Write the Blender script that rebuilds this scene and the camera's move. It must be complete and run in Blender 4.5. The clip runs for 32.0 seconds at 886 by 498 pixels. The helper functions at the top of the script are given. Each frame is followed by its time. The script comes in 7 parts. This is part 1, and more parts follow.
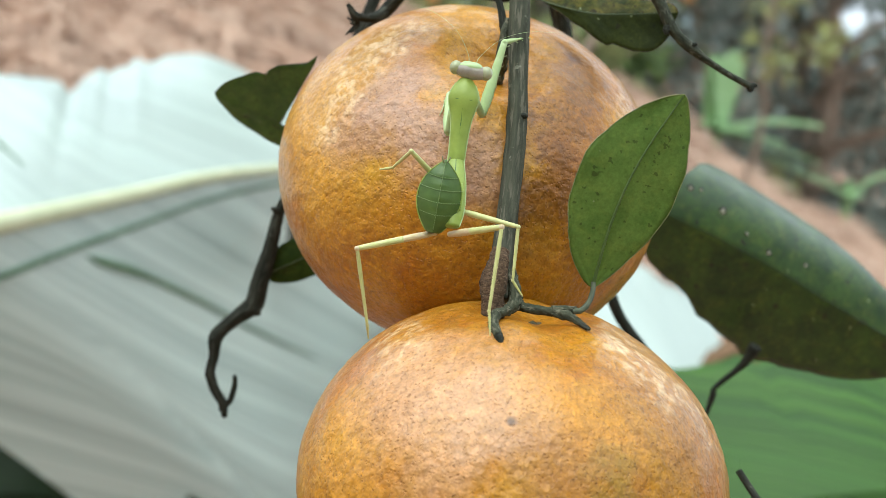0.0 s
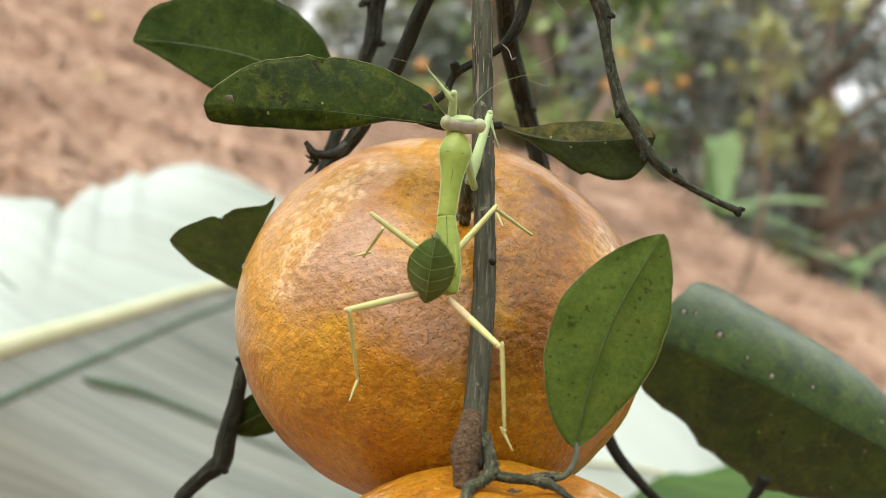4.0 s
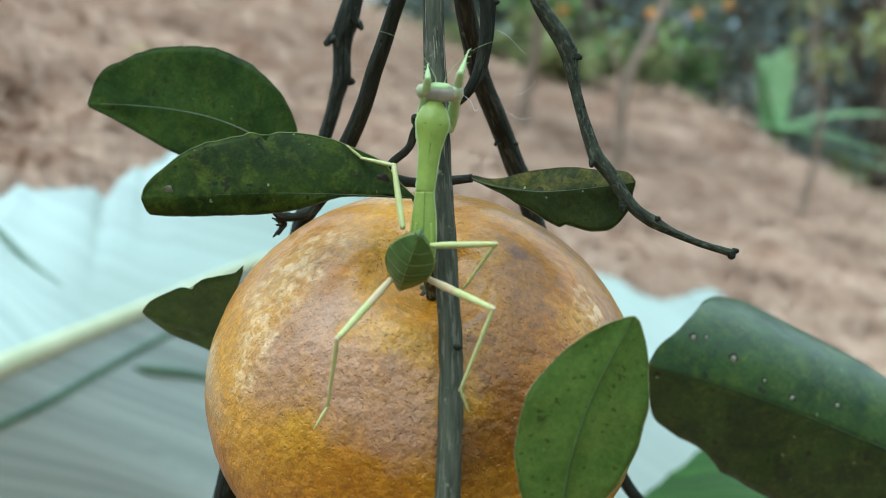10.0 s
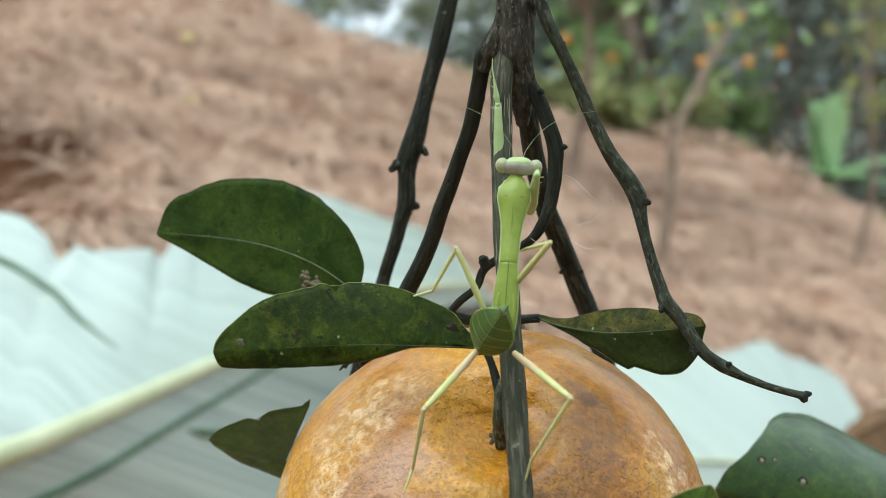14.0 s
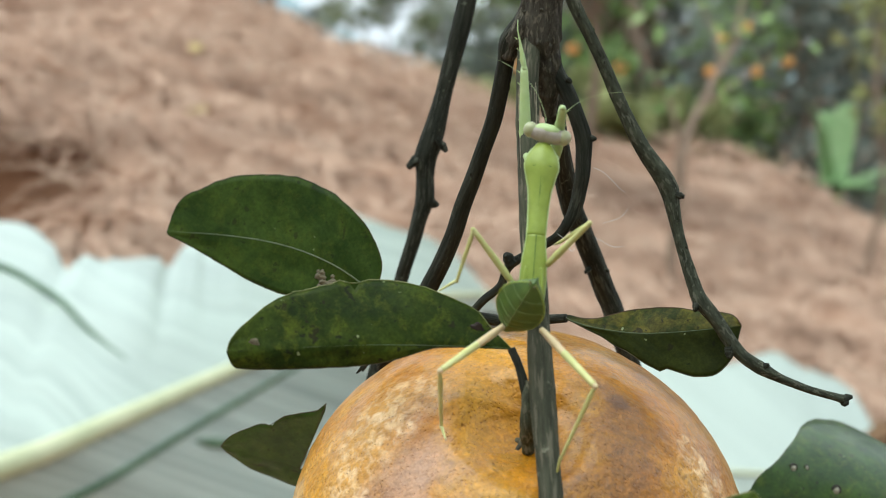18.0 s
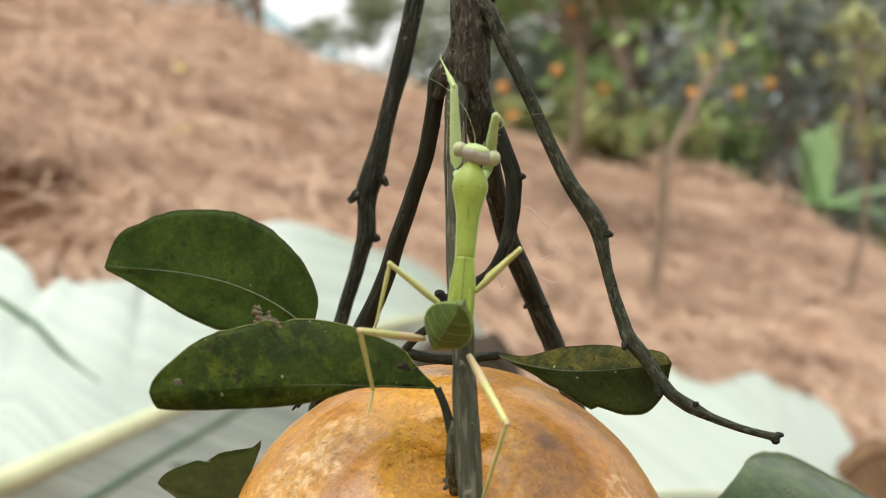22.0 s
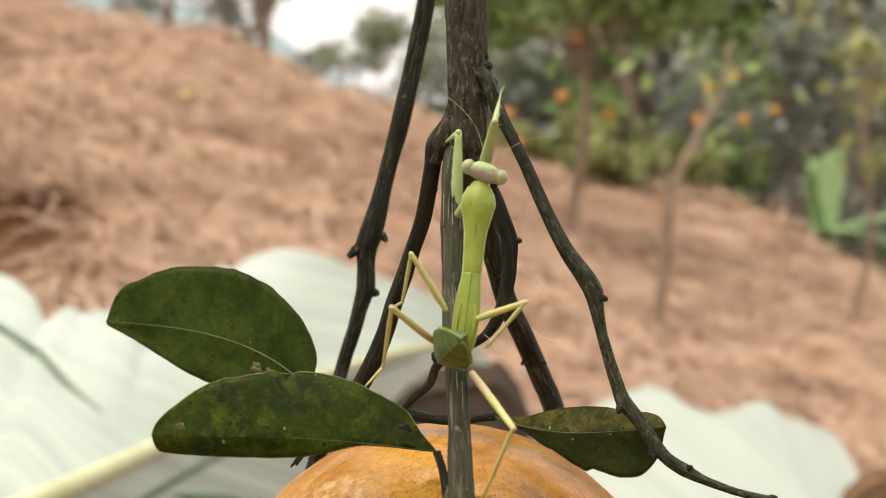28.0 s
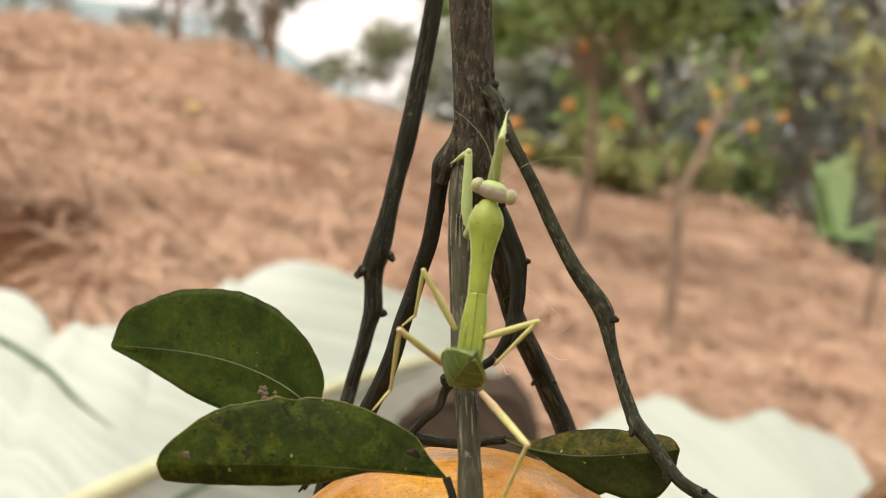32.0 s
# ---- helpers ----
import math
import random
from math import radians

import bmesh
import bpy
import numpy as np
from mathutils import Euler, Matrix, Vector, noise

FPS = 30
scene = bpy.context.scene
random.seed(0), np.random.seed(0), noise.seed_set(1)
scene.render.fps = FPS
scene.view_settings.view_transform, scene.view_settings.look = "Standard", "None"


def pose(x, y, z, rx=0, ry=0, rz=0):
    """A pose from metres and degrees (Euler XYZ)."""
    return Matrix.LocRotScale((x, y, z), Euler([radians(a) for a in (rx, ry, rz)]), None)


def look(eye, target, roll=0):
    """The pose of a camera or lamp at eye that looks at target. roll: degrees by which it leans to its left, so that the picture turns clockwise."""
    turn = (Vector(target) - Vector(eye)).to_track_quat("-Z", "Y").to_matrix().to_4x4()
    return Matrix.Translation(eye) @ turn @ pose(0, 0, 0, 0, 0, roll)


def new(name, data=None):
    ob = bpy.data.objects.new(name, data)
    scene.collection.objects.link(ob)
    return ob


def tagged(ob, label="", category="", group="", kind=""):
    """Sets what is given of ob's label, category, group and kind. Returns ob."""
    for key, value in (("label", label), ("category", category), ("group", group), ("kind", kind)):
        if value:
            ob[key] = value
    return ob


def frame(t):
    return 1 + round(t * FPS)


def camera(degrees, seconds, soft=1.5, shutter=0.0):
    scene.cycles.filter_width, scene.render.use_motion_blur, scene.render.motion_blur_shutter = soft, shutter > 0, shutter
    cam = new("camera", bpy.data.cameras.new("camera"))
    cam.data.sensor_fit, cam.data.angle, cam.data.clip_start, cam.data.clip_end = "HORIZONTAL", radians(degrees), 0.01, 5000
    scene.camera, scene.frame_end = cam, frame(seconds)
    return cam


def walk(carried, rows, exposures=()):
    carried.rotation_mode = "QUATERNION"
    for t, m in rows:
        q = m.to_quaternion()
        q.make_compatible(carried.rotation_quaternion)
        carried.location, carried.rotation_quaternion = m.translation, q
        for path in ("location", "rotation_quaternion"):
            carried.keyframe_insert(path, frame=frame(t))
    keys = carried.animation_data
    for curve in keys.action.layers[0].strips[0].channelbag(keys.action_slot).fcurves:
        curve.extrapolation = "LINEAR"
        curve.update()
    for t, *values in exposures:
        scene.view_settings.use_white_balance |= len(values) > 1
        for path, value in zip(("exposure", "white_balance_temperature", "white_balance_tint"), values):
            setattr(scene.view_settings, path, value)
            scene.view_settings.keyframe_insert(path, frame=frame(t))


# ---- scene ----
cam = camera(40.72, 32.0, soft=0.7)
PATH = [
    (0, (-0.02891, -0.19256, -0.05574), (0.06959, 0.78087, -0.26244), 7.70),
    (0.5, (-0.03105, -0.18983, -0.05646), (0.06286, 0.78420, -0.26247), 7.36),
    (1, (-0.02770, -0.18912, -0.05655), (0.06424, 0.78456, -0.26507), 7.13),
    (1.5, (-0.02660, -0.18535, -0.05529), (0.06400, 0.78920, -0.26032), 7.10),
    (2, (-0.03158, -0.18311, -0.05037), (0.05398, 0.79226, -0.25365), 6.95),
    (2.5, (-0.02448, -0.17398, -0.04821), (0.06040, 0.80672, -0.22436), 6.38),
    (3, (-0.02281, -0.17062, -0.04659), (0.06207, 0.81480, -0.19410), 5.37),
    (3.5, (-0.02179, -0.17159, -0.04568), (0.06378, 0.81494, -0.18508), 5.01),
    (5.5, (-0.01636, -0.16670, -0.05004), (0.06728, 0.82347, -0.16215), 4.57),
    (6, (-0.02275, -0.16517, -0.04989), (0.06233, 0.82494, -0.16149), 4.49),
    (6.5, (-0.02135, -0.16650, -0.04811), (0.06514, 0.82336, -0.16074), 5.14),
    (7, (-0.02116, -0.16705, -0.04626), (0.06514, 0.82288, -0.15853), 4.93),
    (7.5, (-0.01220, -0.17550, -0.04304), (0.07591, 0.81386, -0.15879), 5.17),
    (8, (-0.00489, -0.16730, -0.03182), (0.08444, 0.82203, -0.14684), 3.96),
    (8.5, (-0.01532, -0.17221, -0.01414), (0.06078, 0.81558, -0.15007), 2.25),
    (9, (-0.00898, -0.16917, -0.01144), (0.05852, 0.81539, -0.17294), 0.88),
    (9.5, (-0.00174, -0.16494, -0.01916), (0.04969, 0.81736, -0.19926), 0.97),
    (10, (-0.00204, -0.15298, -0.02208), (0.03470, 0.82882, -0.20841), 0.35),
    (10.5, (0.00005, -0.15543, -0.01734), (0.02799, 0.82638, -0.20514), 0.30),
    (11, (-0.00194, -0.15180, -0.01530), (0.01803, 0.83086, -0.19965), -0.37),
    (11.5, (-0.00017, -0.15192, -0.01112), (0.01276, 0.83122, -0.19356), -0.19),
    (12, (-0.00114, -0.15048, -0.00997), (0.00709, 0.83386, -0.18605), -0.28),
    (12.5, (-0.00387, -0.15167, -0.00696), (0.00087, 0.83351, -0.17843), -0.19),
    (13, (-0.00339, -0.14713, -0.00449), (-0.00114, 0.83947, -0.16762), -0.06),
    (13.5, (-0.00356, -0.14807, -0.00383), (-0.00342, 0.83948, -0.16118), 0.07),
    (14, (-0.00573, -0.14942, -0.00254), (-0.01010, 0.83904, -0.15399), -0.11),
    (14.5, (-0.00274, -0.14727, -0.00220), (-0.00985, 0.84201, -0.14812), 0.08),
    (16.5, (-0.00348, -0.14324, -0.00382), (-0.01467, 0.84678, -0.14434), -0.38),
    (17, (-0.00346, -0.14225, -0.00561), (-0.01394, 0.84779, -0.14599), -0.27),
    (17.5, (-0.00673, -0.14056, -0.00654), (-0.01619, 0.84930, -0.14826), -0.09),
    (18, (-0.00891, -0.13985, -0.00684), (-0.01867, 0.84996, -0.14884), -0.20),
    (18.5, (0.00123, -0.13919, -0.00482), (-0.00729, 0.85099, -0.14433), 0.06),
    (19, (0.00228, -0.13987, -0.00396), (-0.00515, 0.85058, -0.14166), -0.02),
    (19.5, (0.00199, -0.14040, -0.00346), (-0.00350, 0.85021, -0.14001), -0.06),
    (20, (0.00366, -0.13989, -0.00453), (0.00062, 0.85095, -0.13957), 0.03),
    (20.5, (0.00296, -0.14374, -0.00334), (0.00236, 0.84735, -0.13648), -0.29),
    (21, (0.00323, -0.14169, -0.00331), (0.00434, 0.84987, -0.13294), -0.13),
    (21.5, (0.00104, -0.13846, -0.00340), (0.00249, 0.85338, -0.13087), -0.22),
    (22, (0.00186, -0.13867, -0.00351), (0.00264, 0.85336, -0.12953), -0.13),
    (22.5, (0.00153, -0.13978, -0.00287), (0.00160, 0.85258, -0.12623), 0.04),
    (23, (0.00001, -0.14000, -0.00000), (-0.00009, 0.85257, -0.12163), 0.00),
    (23.5, (0.00394, -0.13987, 0.00042), (0.00346, 0.85286, -0.11993), 0.13),
    (24, (0.00256, -0.14147, 0.00168), (0.00244, 0.85161, -0.11572), 0.08),
    (24.5, (0.00451, -0.14071, 0.00270), (0.00437, 0.85271, -0.11182), 0.28),
    (25, (0.00563, -0.14093, 0.00387), (0.00562, 0.85281, -0.10786), 0.26),
    (25.5, (0.00432, -0.14096, 0.00311), (0.00446, 0.85296, -0.10707), 0.19),
    (27.5, (0.00496, -0.13902, 0.00330), (0.00237, 0.85511, -0.10490), 0.23),
    (28, (0.00352, -0.14040, 0.00426), (-0.00034, 0.85389, -0.10238), 0.02),
    (28.5, (0.00558, -0.14057, 0.00511), (0.00183, 0.85391, -0.09968), 0.11),
    (29, (0.00588, -0.13943, 0.00621), (0.00155, 0.85519, -0.09730), 0.14),
    (29.5, (0.00280, -0.14002, 0.00715), (-0.00275, 0.85453, -0.09693), -0.03),
    (30, (0.00566, -0.13878, 0.00651), (-0.00107, 0.85589, -0.09634), 0.02),
    (30.5, (0.00570, -0.13933, 0.00526), (-0.00150, 0.85544, -0.09659), -0.30),
    (31, (0.00350, -0.13920, 0.00701), (-0.00496, 0.85568, -0.09367), -0.42),
    (31.5, (0.00442, -0.13738, 0.00628), (-0.00611, 0.85765, -0.09271), -0.40),
    (32, (0.00368, -0.13673, 0.00609), (-0.00735, 0.85833, -0.09249), -0.60),
]
walk(cam, [(t, look(eye, target, roll)) for t, eye, target, roll in PATH],
     exposures=[(0, 0.74, 5680, 2), (2, 0.77, 5800, 3), (3, 0.74, 6330, 8), (6, 0.69, 6580, 9), (7, 0.59, 6580, 8), (7.8, 0.74, 6480, 5), (8.2, 0.84, 6250, 4), (8.8, 0.54, 5180, -6), (10, 0.48, 5020, -9), (11.5, 0.44, 5020, -9), (13, 0.49, 5500, -2), (17, 0.52, 5730, 0), (18, 0.54, 5780, 1), (19, 0.62, 6280, 6), (22, 0.62, 6560, 7), (23, 0.63, 6760, 10), (28, 0.60, 7160, 13), (32, 0.59, 7360, 15)])
cam.data.dof.use_dof = True
cam.data.dof.focus_distance = 0.232
cam.data.dof.aperture_fstop = 18.0

# ---------------------------------------------------------------- world and light
world = bpy.data.worlds.new("sky")
scene.world = world
world.use_nodes = True
wn = world.node_tree.nodes
wl = world.node_tree.links
sky = wn.new("ShaderNodeTexSky")
sky.sky_type = "NISHITA"
sky.sun_disc = False
sky.sun_elevation = radians(64)
sky.sun_rotation = radians(233)
sky.air_density = 1.0
sky.dust_density = 6.0
sky.ozone_density = 1.0
haze = wn.new("ShaderNodeMix")
haze.data_type = "RGBA"
haze.inputs["Factor"].default_value = 0.75
# overcast veil, about twice as bright overhead as at the horizon
tc = wn.new("ShaderNodeTexCoord")
sep = wn.new("ShaderNodeSeparateXYZ")
wl.new(tc.outputs["Generated"], sep.inputs[0])
veil = wn.new("ShaderNodeValToRGB")
veil.color_ramp.elements[0].position = 0.05
veil.color_ramp.elements[0].color = (0.70, 0.705, 0.71, 1)
veil.color_ramp.elements[1].color = (1.0, 1.0, 0.985, 1)
wl.new(sep.outputs[2], veil.inputs[0])
gain = wn.new("ShaderNodeVectorMath")
gain.operation = "SCALE"
gain.inputs["Scale"].default_value = 20.0
wl.new(veil.outputs[0], gain.inputs[0])
wl.new(gain.outputs[0], haze.inputs[7])
wl.new(sky.outputs[0], haze.inputs[6])
wl.new(haze.outputs[2], wn["Background"].inputs[0])
wn["Background"].inputs[1].default_value = 0.074

sun_data = bpy.data.lights.new("sun", "SUN")
sun_data.energy = 1.7
sun_data.angle = radians(60)
sun_data.color = (1.0, 0.95, 0.86)
sun = new("sun", sun_data)
sun.matrix_world = look((-0.6, -0.22, 1.65), (0, 0.08, 0))
# ---------------------------------------------------------------- materials
def mat(name, rough=0.6, metal=0.0, spec=0.5):
    m = bpy.data.materials.new(name)
    m.use_nodes = True
    b = m.node_tree.nodes["Principled BSDF"]
    b.inputs["Roughness"].default_value = rough
    b.inputs["Metallic"].default_value = metal
    b.inputs["Specular IOR Level"].default_value = spec
    return m, m.node_tree.nodes, m.node_tree.links, b


def coords(n, l, scale=(1, 1, 1), kind="Object"):
    tc = n.new("ShaderNodeTexCoord")
    mp = n.new("ShaderNodeMapping")
    mp.inputs["Scale"].default_value = scale
    l.new(tc.outputs[kind], mp.inputs[0])
    return mp.outputs[0]


def noise_tex(n, l, vec, scale, detail=4, rough=0.55, distort=0.0):
    t = n.new("ShaderNodeTexNoise")
    t.inputs["Scale"].default_value = scale
    t.inputs["Detail"].default_value = detail
    t.inputs["Roughness"].default_value = rough
    t.inputs["Distortion"].default_value = distort
    l.new(vec, t.inputs["Vector"])
    return t.outputs[0]


def ramp(n, l, fac, stops):
    r = n.new("ShaderNodeValToRGB")
    e = r.color_ramp.elements
    while len(e) < len(stops):
        e.new(0.5)
    for k, (p, c) in zip(e, stops):
        k.position = p
        k.color = (*c, 1) if len(c) == 3 else c
    l.new(fac, r.inputs[0])
    return r.outputs[0]


def mix(n, l, fac, a, b, blend="MIX"):
    m = n.new("ShaderNodeMix")
    m.data_type, m.blend_type = "RGBA", blend
    for v, i in ((fac, 0), (a, 6), (b, 7)):
        if isinstance(v, (int, float)):
            m.inputs[i].default_value = v
        elif isinstance(v, tuple):
            m.inputs[i].default_value = (*v, 1)
        else:
            l.new(v, m.inputs[i])
    return m.outputs[2]


def bump(n, l, b, height, strength, dist):
    k = n.new("ShaderNodeBump")
    k.inputs["Strength"].default_value = strength
    k.inputs["Distance"].default_value = dist
    l.new(height, k.inputs["Height"])
    prev = b.inputs["Normal"].links
    if prev:
        l.new(prev[0].from_socket, k.inputs["Normal"])
    l.new(k.outputs[0], b.inputs["Normal"])


def gray(lo, hi, a=0.0, c=1.0):
    return [(lo, (a, a, a)), (hi, (c, c, c))]


def near(n, l, v, place, size, soft, scale=(1, 1, 1)):
    """1 round a place on the skin, 0 beyond size, with a ragged edge."""
    mp = n.new("ShaderNodeMapping")
    mp.vector_type = "POINT"
    mp.inputs["Location"].default_value = tuple(-c * k for c, k in zip(place, scale))
    mp.inputs["Scale"].default_value = scale
    l.new(v, mp.inputs[0])
    ln = n.new("ShaderNodeVectorMath")
    ln.operation = "LENGTH"
    l.new(mp.outputs[0], ln.inputs[0])
    ns = noise_tex(n, l, v, 110, 8, 0.72)
    ad = n.new("ShaderNodeMath")
    ad.operation = "MULTIPLY_ADD"
    ad.inputs[1].default_value = soft * 5.0
    l.new(ns, ad.inputs[0])
    l.new(ln.outputs["Value"], ad.inputs[2])
    mr = n.new("ShaderNodeMapRange")
    mr.inputs["From Min"].default_value = size + soft * 1.9
    mr.inputs["From Max"].default_value = size + soft * 3.3
    mr.inputs["To Min"].default_value = 1
    mr.inputs["To Max"].default_value = 0
    l.new(ad.outputs[0], mr.inputs["Value"])
    return mr.outputs[0]


def peel_material(name, shift, rub_glints, scars, freck):
    """Orange skin: mottled russet over orange, rubbed pale places with painted glints, brown scars and dark pores."""
    m, n, l, b = mat(name, 0.5, 0, 0.30)
    tc = n.new("ShaderNodeTexCoord")
    mp = n.new("ShaderNodeMapping")
    mp.inputs["Location"].default_value = (shift, shift * 0.7, 0)
    l.new(tc.outputs["Object"], mp.inputs[0])
    v, w = mp.outputs[0], tc.outputs["Object"]
    base = ramp(n, l, noise_tex(n, l, v, 60, 5), [(0.34, (0.47, 0.19, 0.004)), (0.52, (0.57, 0.28, 0.009)), (0.72, (0.65, 0.385, 0.03))])
    # fine russet network over broad zones
    broad = ramp(n, l, noise_tex(n, l, v, 42, 6, 0.62, 0.5), gray(0.40, 0.70, 0.05 + freck * 0.6, 0.40 + freck))
    fine = ramp(n, l, noise_tex(n, l, v, 330, 4, 0.6), gray(0.34, 0.66))
    russet = mix(n, l, 1.0, broad, fine, "MULTIPLY")
    col = mix(n, l, russet, base, (0.35, 0.155, 0.028))
    tan = mix(n, l, 1.0, ramp(n, l, noise_tex(n, l, v, 55, 5, 0.6, 0.8), gray(0.46, 0.68, freck, 0.35 + freck)), ramp(n, l, noise_tex(n, l, v, 240, 7, 0.7), gray(0.44, 0.60)), "MULTIPLY")
    col = mix(n, l, tan, col, (0.57, 0.35, 0.10))
    for place, size, soft, c, k in scars:
        f = near(n, l, w, place, size, soft)
        f2 = mix(n, l, 1.0, f, ramp(n, l, noise_tex(n, l, v, 380, 4, 0.6), gray(0.30, 0.62, 0.62, 1)), "MULTIPLY")
        g = n.new("ShaderNodeMath")
        g.operation = "MULTIPLY"
        g.inputs[1].default_value = k
        l.new(f2, g.inputs[0])
        col = mix(n, l, g.outputs[0], col, c)
    col = mix(n, l, 1.0, col, (0.745, 0.635, 0.30), "MULTIPLY")
    # fine grain of the skin
    for sc, lo in ((420, 0.88), (900, 0.82), (2300, 0.86)):
        col = mix(n, l, 1.0, col, ramp(n, l, noise_tex(n, l, v, sc, 3, 0.6), gray(0.34, 0.66, lo, 1.12)), "MULTIPLY")
    # pale rubbed, cracked skin, its white glints painted into the colour
    streak = ramp(n, l, noise_tex(n, l, v, 430, 2, 0.5, 0.4), gray(0.44, 0.66, 0.03, 0.54))
    rubbed = None
    for place, size, soft, sc in rub_glints:
        f = near(n, l, w, place, size, soft, sc)
        f = mix(n, l, 1.0, f, streak, "MULTIPLY")
        rubbed = f if rubbed is None else mix(n, l, 1.0, rubbed, f, "ADD")
        col = mix(n, l, f, col, (0.88, 0.64, 0.36))
    # dark pores
    vo = n.new("ShaderNodeTexVoronoi")
    vo.inputs["Scale"].default_value = 1250
    vo.inputs["Randomness"].default_value = 1.0
    wob = n.new("ShaderNodeVectorMath")
    wob.operation = "MULTIPLY_ADD"
    wob.inputs[1].default_value = (0.0016, 0.0016, 0.0016)
    wn_ = n.new("ShaderNodeTexNoise")
    wn_.inputs["Scale"].default_value = 500
    l.new(v, wn_.inputs["Vector"])
    l.new(wn_.outputs["Color"], wob.inputs[0])
    l.new(v, wob.inputs[2])
    l.new(wob.outputs[0], vo.inputs["Vector"])
    pores = ramp(n, l, vo.outputs["Distance"], gray(0.08, 0.30, 1, 0))
    pick = ramp(n, l, noise_tex(n, l, v, 260, 4), gray(0.40, 0.58, 0.05, 0.70))
    col = mix(n, l, mix(n, l, 1.0, pores, pick, "MULTIPLY"), col, (0.27, 0.10, 0.018))
    l.new(col, b.inputs["Base Color"])
    b.inputs["Coat Weight"].default_value = 0.42
    b.inputs["Coat Roughness"].default_value = 0.18
    l.new(ramp(n, l, noise_tex(n, l, v, 90, 5), gray(0.3, 0.7, 0.34, 0.5)), b.inputs["Roughness"])
    bump(n, l, b, ramp(n, l, vo.outputs["Distance"], gray(0.05, 0.34)), 0.55, 0.0005)
    bump(n, l, b, noise_tex(n, l, v, 480, 2, 0.5), 0.7, 0.0012)
    if rubbed is not None:
        bump(n, l, b, rubbed, 0.35, 0.0006)
    return m


def leaf_material(name, dark, light, yellow, rough=0.38, spots=0.5, vein=40, spec=0.3, soot=0.5, coat=0.0, specks=0.8, half=False):
    m, n, l, b = mat(name, rough, 0, spec)
    tc = n.new("ShaderNodeTexCoord")
    v = tc.outputs["Object"]
    uv = tc.outputs["UV"]
    base = ramp(n, l, noise_tex(n, l, v, 110, 6, 0.62), [(0.36, dark), (0.62, light)])
    patch = ramp(n, l, noise_tex(n, l, v, 300, 7, 0.72, 0.3), gray(0.42 if half else 0.50, 0.68, 0, spots))
    if half:
        # the mottling keeps to one side of the midrib
        sv = n.new("ShaderNodeSeparateXYZ")
        l.new(uv, sv.inputs[0])
        patch = mix(n, l, 1.0, patch, ramp(n, l, sv.outputs[1], gray(0.0, 0.06)), "MULTIPLY")
    col = mix(n, l, patch, base, yellow)
    mott = ramp(n, l, noise_tex(n, l, v, 750, 5, 0.65), gray(0.36, 0.60, 1.08 - 0.40 * specks, 1.08))
    col = mix(n, l, 1.0, col, mott, "MULTIPLY")
    fine = ramp(n, l, noise_tex(n, l, v, 1900, 4, 0.6), gray(0.36, 0.62, 1.05 - 0.32 * specks, 1.08))
    col = mix(n, l, 1.0, col, fine, "MULTIPLY")
    sooty = ramp(n, l, noise_tex(n, l, v, 170, 7, 0.7), gray(0.60, 0.72, 0, soot))
    col = mix(n, l, sooty, col, tuple(c * 0.45 for c in dark))
    # side veins, from the leaf's own length and width
    sx = n.new("ShaderNodeSeparateXYZ")
    l.new(uv, sx.inputs[0])
    ab = n.new("ShaderNodeMath")
    ab.operation = "ABSOLUTE"
    l.new(sx.outputs[1], ab.inputs[0])
    ma = n.new("ShaderNodeMath")
    ma.operation = "MULTIPLY_ADD"
    ma.inputs[1].default_value = -0.28
    l.new(ab.outputs[0], ma.inputs[0])
    l.new(sx.outputs[0], ma.inputs[2])
    mu = n.new("ShaderNodeMath")
    mu.operation = "MULTIPLY"
    mu.inputs[1].default_value = vein
    l.new(ma.outputs[0], mu.inputs[0])
    si = n.new("ShaderNodeMath")
    si.operation = "SINE"
    l.new(mu.outputs[0], si.inputs[0])
    ve = ramp(n, l, si.outputs[0], gray(0.86, 1.0, 0, 0.16))
    col = mix(n, l, ve, col, light)
    # black specks and pale flecks
    for sc, lo, hi, c in ((620, 0.665, 0.70, (0.010, 0.011, 0.005)), (430, 0.735, 0.76, (0.24, 0.27, 0.13)), (330, 0.68, 0.71, (0.016, 0.014, 0.006))):
        f = ramp(n, l, noise_tex(n, l, v, sc, 2), gray(lo, hi, 0, specks))
        col = mix(n, l, f, col, c)
    l.new(col, b.inputs["Base Color"])
    l.new(ramp(n, l, noise_tex(n, l, v, 120, 4), gray(0.3, 0.7, rough - 0.08, rough + 0.16)), b.inputs["Roughness"])
    b.inputs["Coat Weight"].default_value = coat
    b.inputs["Coat Roughness"].default_value = 0.3
    bump(n, l, b, noise_tex(n, l, v, 500, 4), 0.25, 0.0003)
    bump(n, l, b, si.outputs[0], 0.10, 0.0002)
    return m


